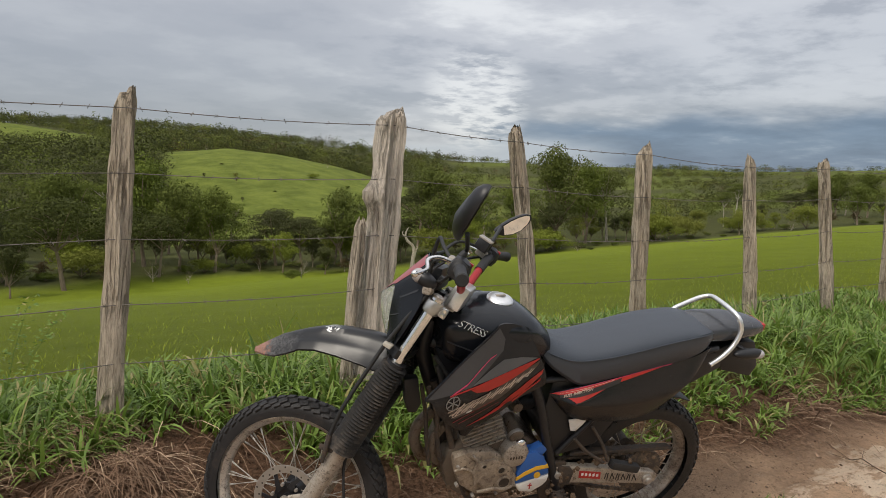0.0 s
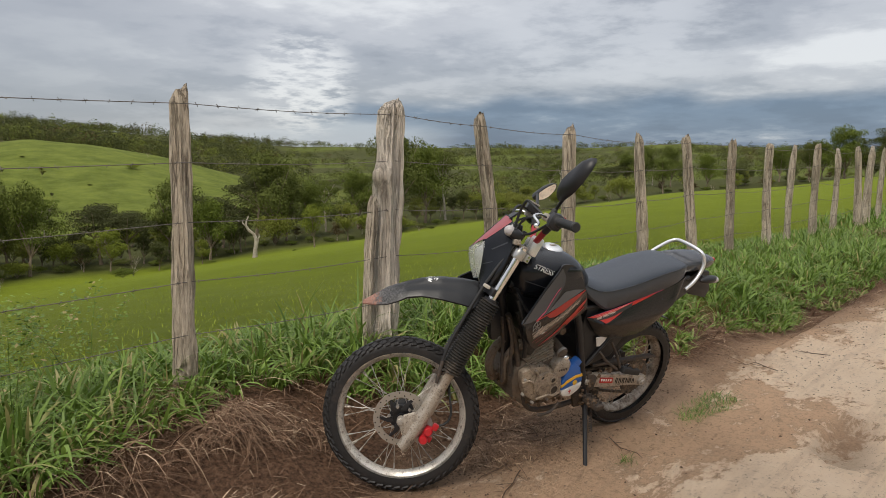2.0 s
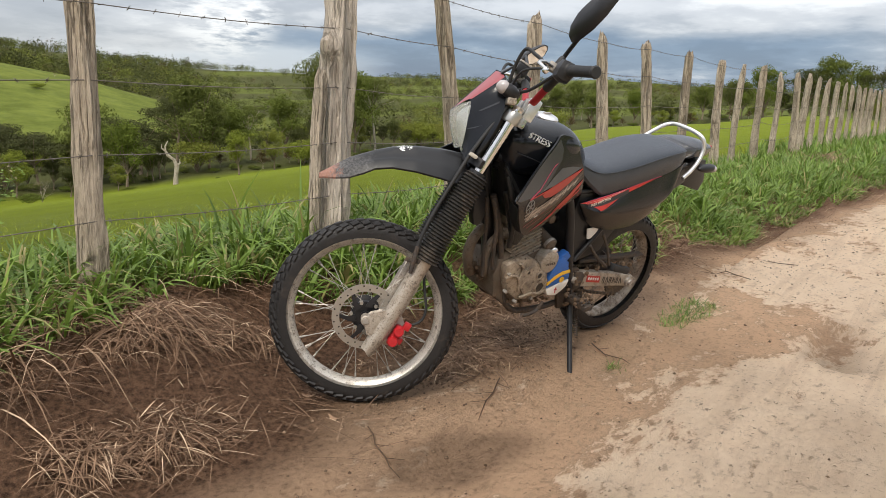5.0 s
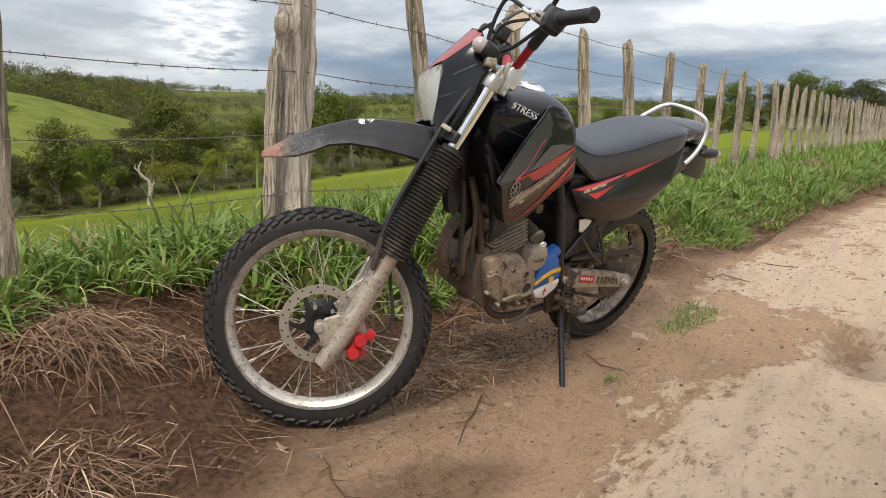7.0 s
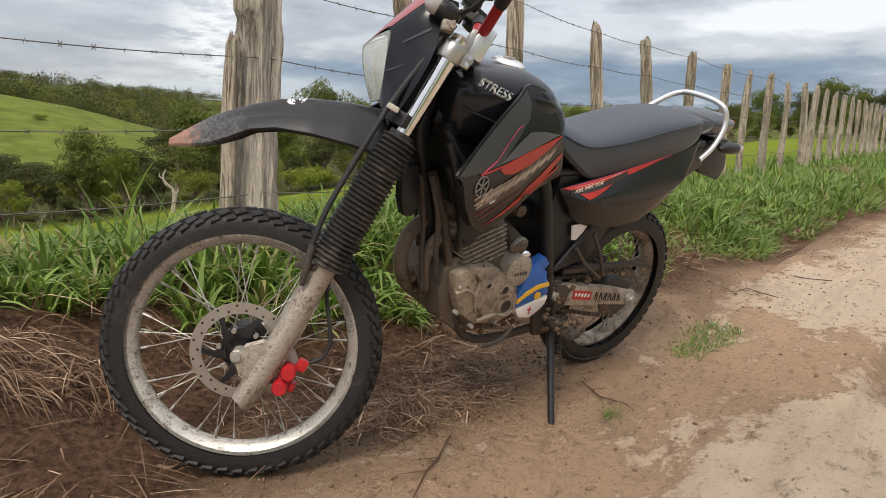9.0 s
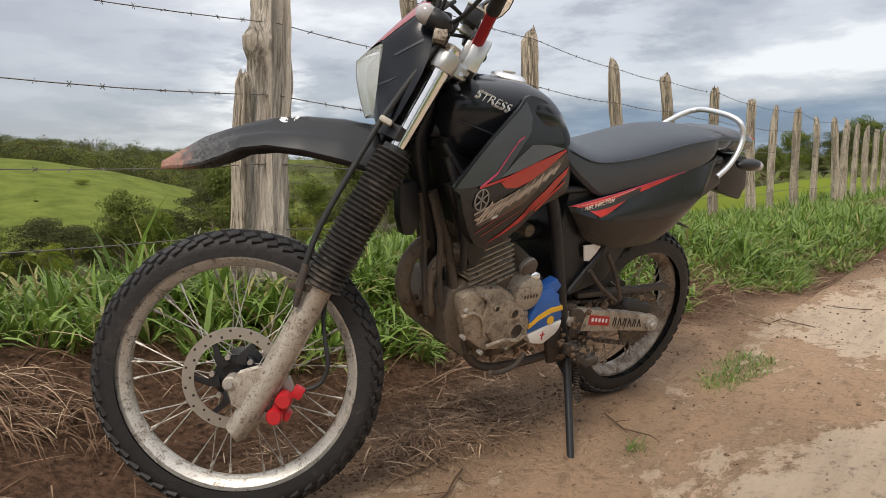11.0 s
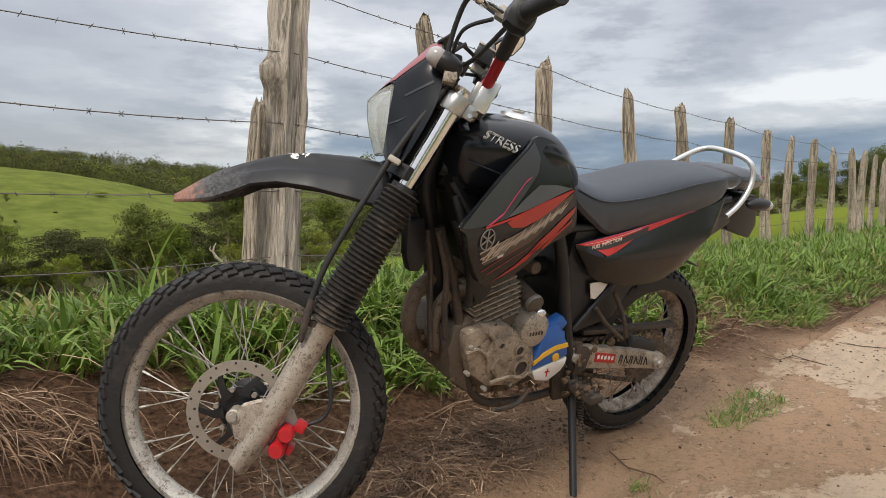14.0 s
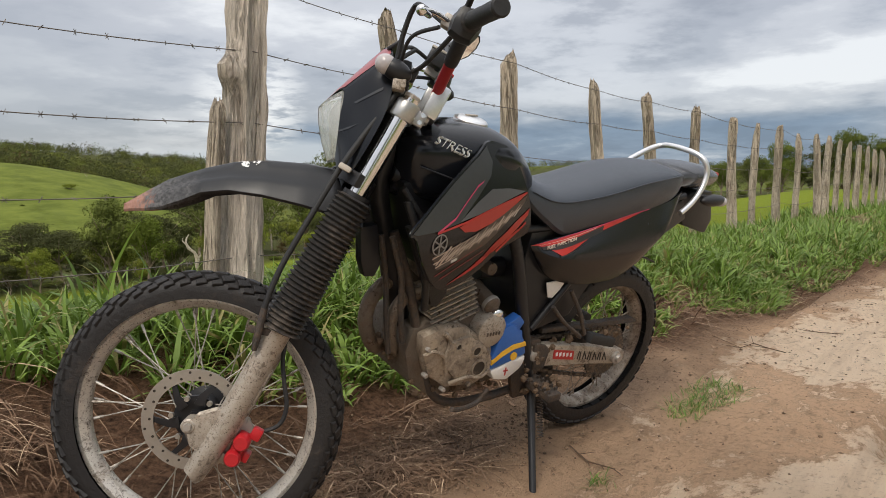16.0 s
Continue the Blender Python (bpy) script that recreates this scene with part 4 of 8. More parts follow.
def brake_disc():
    bm = ring_closed([(0.119, 0.002), (0.119, -0.002), (0.092, -0.002), (0.092, 0.002)], 64)
    d = part("brake_disc", mv(bm, WHEEL_F @ Matrix.Translation((0, 0.066, 0))), DISC_STEEL, front, "drilled steel brake disc")
    # drilled holes in rows, as shallow dark studs flush in the band
    bm = bmesh.new()
    for k in range(30):
        a = math.tau * k / 30
        r = 0.112 if k % 2 else 0.100
        t = lathe([(0, 0.0006), (0.0032, 0.0006), (0.0032, -0.005), (0, -0.005)], 8)
        join(bm, mv(t, Matrix.Translation((r * math.cos(a), 0.0022, r * math.sin(a)))))
    part("drilled_holes", mv(bm, WHEEL_F @ Matrix.Translation((0, 0.066, 0))), DARK_PIT, d)
    for k in range(6):
        a = math.tau * k / 6 + 0.2
        t = plate([(0.035, -0.014), (0.06, -0.009), (0.095, 0.012), (0.092, 0.024), (0.06, 0.008), (0.035, 0.014)], -0.003, 0.002, 0.0012)
        part("carrier_arm", mv(t, WHEEL_F @ Matrix.Translation((0, 0.062, 0)) @ Matrix.Rotation(a, 4, "Y")), BLACK_PLASTIC, front, "black arm of the disc carrier")
    for k in range(6):
        a = math.tau * k / 6 + 0.2
        t = lathe([(0, 0.006), (0.006, 0.006), (0.0065, 0), (0.0065, -0.004)], 10)
        part("disc_bolt", mv(t, WHEEL_F @ Matrix.Translation((0.052 * math.cos(a), 0.067, 0.052 * math.sin(a)))), DISC_STEEL, front)


brake_disc()

# ---- motorcycle: fork, brake, front fender ----
LEG_F, LEG_Y = -0.070, 0.100


def fork():
    for side in (1, -1):
        y = side * LEG_Y
        bm = tube_bm([(LEG_F + 0.010, y, -0.100), (LEG_F + 0.008, y, -0.097), (LEG_F + 0.004, y, -0.05), (LEG_F, y, 0.03), (LEG_F, y, 0.20), (LEG_F, y, 0.285), (LEG_F, y, 0.29), (LEG_F, y, 0.31)], [0.0225, 0.0255, 0.0285, 0.0305, 0.0290, 0.0290, 0.0325, 0.0325], 24)
        # axle lug ahead of the leg, and the axle's head
        t = lathe([(0, 0.021), (0.014, 0.021), (0.017, 0.018), (0.017, -0.024), (0, -0.024)], 20)
        join(bm, mv(t, Matrix.Translation((0, y, 0))))
        join(bm, plate([(-0.062, 0.095), (-0.038, 0.050), (-0.008, 0.020), (0.010, 0.012), (0.014, -0.004), (0.006, -0.018), (-0.030, -0.030), (-0.058, -0.055), (-0.075, -0.040), (-0.080, 0.080)], y - 0.019, y + 0.019, 0.009))
        # cast rib down the back of the leg
        join(bm, box(LEG_F - 0.027, y, 0.10, 0.012, 0.012, 0.20, 0.004))
        leg = part("fork_leg", mv(bm, FORK), FORK_ALU, bike, "pale stained fork lower leg")
        t = lathe([(0, 0.010), (0.009, 0.010), (0.010, 0.006), (0.010, 0), (0.014, 0), (0.014, -0.006)], 6)
        part("axle_nut", mv(t, FORK @ Matrix.Translation((0, y + side * 0.018, 0)) @ Matrix.Diagonal((1, side, 1, 1))), ALU, leg)
        # ribbed gaiter
        prof_pts, prof_r = [], []
        n = 30
        for k in range(n * 2 + 1):
            t_ = k / (2 * n)
            w = 0.285 + 0.350 * t_
            prof_pts.append((LEG_F, y, w))
            prof_r.append((0.050 - 0.005 * t_) if k % 2 else (0.040 - 0.004 * t_))
        prof_r[0], prof_r[-1] = 0.031, 0.029
        part("fork_gaiter", mv(tube_bm(prof_pts, prof_r, 24), FORK), GAITER, bike, "ribbed black rubber fork gaiter")
        part("gaiter_clip", mv(tube_bm([(LEG_F, y, 0.630), (LEG_F, y, 0.645)], 0.033, 20), FORK), BLACK_PLASTIC, bike)
        part("fork_tube", mv(rod((LEG_F, y, 0.60), (LEG_F, y, 0.895), 0.0205, 24), FORK), CHROME, bike, "chromed fork tube")
        # clamp round the tube
        bm = tube_bm([(LEG_F, y, 0.842), (LEG_F, y, 0.847), (LEG_F, y, 0.880), (LEG_F, y, 0.885)], [0.027, 0.029, 0.029, 0.027], 20)
        join(bm, box(LEG_F - 0.036, y * 0.96, 0.864, 0.030, 0.018, 0.034, 0.003))
        cl = part("fork_clamp", mv(bm, FORK), SILVER_CAST, bike, "silver cast fork clamp")
        for w in (0.856, 0.874):
            part("clamp_bolt", mv(lathe([(0, 0.008), (0.0055, 0.008), (0.006, 0.0), (0.006, -0.01)], 8), FORK @ Matrix.Translation((LEG_F - 0.042, y * 0.96 + side * 0.011, w)) @ Matrix.Diagonal((1, side, 1, 1))), CHROME, cl)
        t = tube_bm([(LEG_F, y, 0.892), (LEG_F, y, 0.902), (LEG_F, y, 0.905)], [0.022, 0.022, 0.016], 6)
        part("fork_cap", mv(t, FORK), ALU, bike)
    # top and lower yokes
    bm = plate([(-0.085, -0.088), (-0.055, -0.105), (-0.02, -0.085), (0.0, -0.03), (0.0, 0.03), (-0.02, 0.085), (-0.055, 0.105), (-0.085, 0.088), (-0.095, 0.0)], 0.0, 0.026, 0.004)
    part("top_yoke", mv(bm, FORK @ Matrix.Translation((0, 0, 0.850)) @ Matrix(((1, 0, 0, 0), (0, 0, 1, 0), (0, 1, 0, 0), (0, 0, 0, 1)))), SILVER_CAST, bike, "cast silver top yoke")
    bm = plate([(-0.085, -0.11), (-0.055, -0.128), (-0.01, -0.09), (0.005, 0.0), (-0.01, 0.09), (-0.055, 0.128), (-0.085, 0.11), (-0.095, 0.0)], 0.0, 0.034, 0.005)
    part("lower_yoke", mv(bm, FORK @ Matrix.Translation((0, 0, 0.655)) @ Matrix(((1, 0, 0, 0), (0, 0, 1, 0), (0, 1, 0, 0), (0, 0, 0, 1)))), BLACK_PLASTIC, bike)
    part("steering_stem", mv(rod((-0.045, 0, 0.64), (-0.045, 0, 0.90), 0.026, 16), FORK), BLACK_PLASTIC, bike)
    # caliper behind the left leg
    CAL = FORK @ Matrix.Translation((-0.004, 0, 0.020))
    bm = box(-0.118, 0.086, -0.020, 0.034, 0.040, 0.078, 0.008)
    for w in (-0.040, 0.002):
        join(bm, mv(lathe([(0, 0.022), (0.015, 0.022), (0.019, 0.016), (0.019, -0.012), (0, -0.012)], 16), Matrix.Translation((-0.118, 0.104, w))))
    join(bm, box(-0.138, 0.092, 0.028, 0.026, 0.022, 0.030, 0.006))
    join(bm, box(-0.142, 0.090, -0.030, 0.016, 0.030, 0.024, 0.004))
    cal = part("brake_caliper", mv(bm, CAL), RED_METAL, bike, "bright red brake caliper")
    bm = plate([(-0.06, -0.06), (-0.105, -0.075), (-0.138, -0.045), (-0.138, 0.02), (-0.105, 0.05), (-0.065, 0.035)], 0.074, 0.084, 0.002)
    part("caliper_bracket", mv(bm, CAL), ALU, cal, "grey caliper bracket")
    for w in (-0.052, 0.040):
        t = lathe([(0, 0.008), (0.008, 0.008), (0.009, 0), (0.009, -0.01)], 6)
        part("caliper_bolt", mv(t, CAL @ Matrix.Translation((-0.098, 0.090, w))), ALU, cal)
    # brake hose from the caliper up the leg, with its sleeve, ties and bracket
    part("brake_hose", mv(hose([(-0.145, 0.085, 0.05), (-0.176, 0.082, 0.085), (-0.172, 0.082, 0.130), (-0.138, 0.080, 0.180), (-0.108, 0.072, 0.225), (-0.088, 0.062, 0.280)], 0.0052), FORK), RUBBER, bike)
    part("fork_cable", mv(hose([(-0.018, 0.132, 0.315), (-0.008, 0.132, 0.38), (-0.004, 0.130, 0.45), (-0.006, 0.122, 0.60), (-0.010, 0.114, 0.70), (-0.030, 0.105, 0.86), (-0.045, 0.095, 0.92)], 0.0068, 12), FORK), RUBBER, bike, "black cable sleeve tied along the fork")
    part("cable_end", mv(tube_bm([(-0.044, 0.130, 0.225), (-0.038, 0.132, 0.245), (-0.026, 0.132, 0.290), (-0.018, 0.132, 0.320)], [0.006, 0.0085, 0.009, 0.008], 12), FORK), MUDDY, bike)
    part("cable_stay", mv(box(-0.034, 0.118, 0.268, 0.060, 0.014, 0.016, 0.003, Matrix.Rotation(0.3, 4, "Y")), FORK), MUDDY, bike)
    bm = box(-0.018, 0.122, 0.682, 0.030, 0.036, 0.014, 0.005)
    part("cable_tie", mv(bm, FORK), OLD_NYLON, bike, "white plastic cable tie")
    bm = box(-0.030, 0.112, 0.905, 0.030, 0.062, 0.030, 0.006, Matrix.Rotation(0.35, 4, "Y"))
    join(bm, mv(lathe([(0, 0.006), (0.007, 0.006), (0.007, -0.004), (0, -0.004)], 6), Matrix.Translation((-0.04, 0.146, 0.905))))
    part("cable_bracket", mv(bm, FORK), FORK_ALU, bike, "pale cable bracket with a bolt")


fork()


def front_fender():
    """High enduro fender: arched section, kinked sides, a beak that dips to a scuffed tip."""
    stations = [  # x, z of the ridge in the straight-ahead frame, half width, drop of the sides, ridge height
        (1.02, 0.905, 0.082, 0.082, 0.014), (1.08, 0.930, 0.088, 0.080, 0.018), (1.16, 0.938, 0.090, 0.068, 0.021), (1.25, 0.939, 0.088, 0.052, 0.022), (1.33, 0.932, 0.082, 0.038, 0.020),
        (1.39, 0.920, 0.078, 0.034, 0.016), (1.43, 0.909, 0.078, 0.042, 0.013), (1.48, 0.893, 0.068, 0.044, 0.010), (1.53, 0.868, 0.042, 0.026, 0.005), (1.560, 0.851, 0.022, 0.010, 0.003), (1.582, 0.840, 0.006, 0.002, 0.001)]
    rows = []
    for k in range(len(stations) - 1):
        for i in range(6):
            t = i / 6
            rows.append([a + (b - a) * t for a, b in zip(stations[k], stations[k + 1])])
    rows.append(list(stations[-1]))
    us = [-1, -0.98, -0.85, -0.72, -0.62, -0.50, -0.36, -0.20, 0, 0.20, 0.36, 0.50, 0.62, 0.72, 0.85, 0.98, 1]

    def section(s, off):
        x, z, w, drop, ridge = s
        pts = []
        for u in us:
            zz = z - drop * abs(u) ** 2.6 + ridge * (1.0 if abs(u) < 0.35 else max(0.0, (0.62 - abs(u)) / 0.27)) - (0.010 if abs(u) > 0.97 else 0.0)
            pts.append((x, u * (w - off * 0.5), zz - off))
        return pts

    bm = bmesh.new()
    up = [[bm.verts.new(p) for p in section(r, 0.0)] for r in rows]
    dn = [[bm.verts.new(p) for p in section(r, 0.006)] for r in rows]
    n = len(us)
    for g in (up, dn):
        for a, b in zip(g, g[1:]):
            for k in range(n - 1):
                bm.faces.new((a[k], a[k + 1], b[k + 1], b[k]))
    for a, b, c, d in zip(up, up[1:], dn, dn[1:]):
        bm.faces.new((a[0], b[0], d[0], c[0]))
        bm.faces.new((a[-1], b[-1], d[-1], c[-1]))
    bm.faces.new(up[-1] + dn[-1][::-1])
    bm.faces.new(up[0] + dn[0][::-1])
    fender = part("front_fender", mv(bm, STEER), FENDER_PAINT, bike, "black high front fender with a scuffed orange tip")
    # torn white sticker on the crown
    cols = list(zip(*stations))

    def crown(x, u):
        st = [float(np.interp(x, cols[0], c)) for c in cols]
        zz = st[1] - st[3] * abs(u) ** 2.6 + st[4] * (1.0 if abs(u) < 0.35 else max(0.0, (0.62 - abs(u)) / 0.27))
        return (x, u * st[2], zz + 0.0016)

    for side, x0, x1 in ((1, 1.262, 1.318), (-1, 1.262, 1.318)):
        bm = bmesh.new()
        nx, nu = 44, 30
        g = [[bm.verts.new(crown(x0 + (x1 - x0) * i / nx, side * (0.04 + 0.44 * j / nu))) for j in range(nu + 1)] for i in range(nx + 1)]
        for i in range(nx):
            for j in range(nu):
                r = math.hypot((i - 21.5) / 22.5, (j - 14.5) / 15.5)
                if r < 1.0 and 0.6 * vnoise(np.array(i * 0.21), np.array(j * 0.27), 31) + 0.4 * vnoise(np.array(i * 0.55), np.array(j * 0.6), 33) > 0.44 + 0.12 * r:
                    bm.faces.new((g[i][j], g[i + 1][j], g[i + 1][j + 1], g[i][j + 1]))
        bmesh.ops.delete(bm, geom=[v for v in bm.verts if not v.link_faces], context="VERTS")
        part("sticker", mv(bm, STEER), WHITE_MARK, fender, "torn white round sticker")


def make_fender_paint():
    """Black plastic, scraped to grey and orange towards the beak's tip."""
    m = Mat("scraped_black_fender", 0.2, spec=0.42)
    v = m.obj()
    far = m.node("ShaderNodeVectorMath")
    far.operation = "DISTANCE"
    m.link(v, far.inputs[0])
    far.inputs[1].default_value = STEER @ Vector((1.575, 0.0, 0.855))
    n1, n2 = m.noise(v, 26, 7, 0.68, 0.8), m.noise(v, 120, 5, 0.65)
    d = m.math("ADD", far.outputs["Value"], m.math("MULTIPLY", m.math("SUBTRACT", n1, 0.5), 0.22))
    grey = m.ramp(d, ((0.07, 1.0), (0.20, 0.0)))
    orange = m.ramp(m.math("ADD", d, m.math("MULTIPLY", m.math("SUBTRACT", n2, 0.5), 0.10)), ((0.045, 0.85), (0.075, 0.0)))
    c = m.mix(n2, (0.006, 0.0062, 0.0072), (0.011, 0.0113, 0.013))
    c = m.mix(m.math("MULTIPLY", grey, m.ramp(n2, ((0.38, 0.15), (0.60, 0.75)))), c, (0.17, 0.165, 0.165))
    c = m.mix(m.math("MULTIPLY", orange, 0.9), c, m.mix(n2, (0.20, 0.085, 0.055), (0.50, 0.26, 0.19)))
    m.color(c)
    m.rough(m.math("ADD", 0.31, m.math("MULTIPLY", m.math("MAXIMUM", grey, orange), 0.4)))
    return m.m


FENDER_PAINT = make_fender_paint()
front_fender()

# ---- motorcycle: head cowl, lamp, bars, mirrors ----
def cowl():
    front_edge = [(0.117, 0.000, 0.780), (0.081, 0.058, 0.840), (0.051, 0.066, 0.772), (0.032, 0.059, 0.725), (0.019, 0.046, 0.690)]
    rear_edge = [(0.050, 0.000, 0.985), (0.020, 0.080, 0.968), (-0.028, 0.112, 0.870), (-0.038, 0.118, 0.760), (-0.030, 0.090, 0.640)]
    sk = Skin(front_edge, rear_edge, 0.010, 24)
    bm = sk.mesh(24, 10, 0.004)
    join(bm, sk.mesh(24, 10, 0.004, -1))
    c = part("headlamp_cowl", mv(bm, FORK), BLACK_PAINT, bike, "glossy black headlamp cowl with a pink-red stripe")
    for side in (1, -1):
        part("cowl_stripe", mv(sk.decal(0.02, 0.24, lambda t: 0.05, lambda t: 0.97, side, 0.002, 8, 12), FORK), RED_STRIPE, c, "faded pink-red stripe")
        part("cowl_mark", mv(sk.decal(0.42, 0.435, lambda t: 0.25 + 0.05 * t, lambda t: 0.82, side, 0.002, 3, 10), FORK), GREY_PAINT, c)
        part("cowl_mark", mv(sk.decal(0.60, 0.62, lambda t: 0.02, lambda t: 0.45 - 0.2 * t, side, 0.002, 3, 10), FORK), GREY_PAINT, c)
    # lens: a bowed shield with a dark reflector bowl behind it
    rows = [((0.116, 0.0, 0.777), (0.080, 0.057, 0.837)), ((0.104, 0.0, 0.754), (0.066, 0.062, 0.803)), ((0.090, 0.0, 0.735), (0.050, 0.065, 0.770)), ((0.068, 0.0, 0.708), (0.031, 0.058, 0.725)), ((0.036, 0.0, 0.676), (0.019, 0.045, 0.692))]
    grid = []
    for (cf, cy, cw), (sf, sy, sw) in rows:
        line = []
        for k in range(-6, 7):
            u = abs(k) / 6
            s = u ** 1.5
            line.append((cf + (sf - cf) * s, math.copysign(sy * u, k) if k else 0.0, cw + (sw - cw) * u))
        grid.append(line)
    bm = bmesh.new()
    g = [[bm.verts.new(p) for p in line] for line in grid]
    b = [[bm.verts.new((p[0] - 0.005, p[1] * 0.97, p[2])) for p in line] for line in grid]
    for q in (g, b):
        for r0, r1 in zip(q, q[1:]):
            for k in range(12):
                bm.faces.new((r0[k], r0[k + 1], r1[k + 1], r1[k]))
    for i in range(4):
        bm.faces.new((g[i][0], g[i + 1][0], b[i + 1][0], b[i][0]))
        bm.faces.new((g[i][12], g[i + 1][12], b[i + 1][12], b[i][12]))
    for k in range(12):
        bm.faces.new((g[0][k], g[0][k + 1], b[0][k + 1], b[0][k]))
        bm.faces.new((g[4][k], g[4][k + 1], b[4][k + 1], b[4][k]))
    lamp = part("headlamp", mv(bm, FORK), LENS, bike, "clear yellowed headlamp lens")
    bm = bmesh.new()
    g = [[bm.verts.new((p[0] - 0.016 - 0.014 * (1 - abs(k - 6) / 6), p[1] * 0.90, p[2])) for k, p in enumerate(line)] for line in grid]
    for r0, r1 in zip(g, g[1:]):
        for k in range(12):
            bm.faces.new((r0[k], r0[k + 1], r1[k + 1], r1[k]))
    part("reflector", mv(bm, FORK), WHITE_TUBE, lamp, smooth=False)
    bm = plate([(-0.035, -0.085), (0.000, -0.075), (0.012, 0.0), (0.000, 0.075), (-0.035, 0.085)], 0.69, 0.84, 0.01)
    part("cowl_backing", mv(bm, FORK @ Matrix(((1, 0, 0, 0), (0, 0, 1, 0), (0, 1, 0, 0), (0, 0, 0, 1)))), BLACK_PLASTIC, c)
    bm = box(-0.018, 0, 0.935, 0.05, 0.15, 0.075, 0.012, Matrix.Rotation(0.35, 4, "Y"))
    part("instrument_panel", mv(bm, FORK), BLACK_PLASTIC, bike, "black instrument panel")
    bm = box(0.026, 0, 0.992, 0.008, 0.14, 0.045, 0.003, Matrix.Rotation(-0.5, 4, "Y"))
    part("wind_deflector", mv(bm, FORK), BLACK_PLASTIC, bike)


RED_STRIPE = plain("faded_red_stripe", (0.30, 0.075, 0.085), 0.35, amount=0.2, scale=20, dirt=(0.35, 0.28, 0.27))
cowl()


def ellipsoid(c, r, segs=18, rings=10):
    bm = bmesh.new()
    bmesh.ops.create_uvsphere(bm, u_segments=segs, v_segments=rings, radius=1)
    return mv(bm, Matrix.Translation(c) @ Matrix.Diagonal((*r, 1)))


def indicators():
    for side in (1, -1):
        y = side * 0.128
        bm = ellipsoid((-0.008, y, 0.928), (0.040, 0.0240, 0.0240), 32, 20)
        join(bm, rod((-0.02, y * 0.55, 0.915), (-0.016, y, 0.922), 0.009))
        ind = part("front_indicator", mv(bm, FORK), BLACK_PLASTIC, bike, "black front indicator with a clear lens")
        bm = ellipsoid((0.017, y, 0.928), (0.025, 0.0235, 0.0235), 32, 20)
        part("indicator_lens", mv(bm, FORK), AMBER, ind, "clear indicator lens")
        # rear pair
        bm = ellipsoid((-0.318, side * 0.130, 0.876), (0.072, 0.024, 0.021), 28, 16)
        join(bm, rod((-0.30, side * 0.06, 0.885), (-0.325, side * 0.125, 0.872), 0.010))
        ind = part("rear_indicator", bm, BLACK_PLASTIC, bike, "black rear indicator")
        part("indicator_lens", ellipsoid((-0.362, side * 0.130, 0.872), (0.031, 0.0225, 0.0185), 28, 16), AMBER, ind, "clear indicator lens")


indicators()


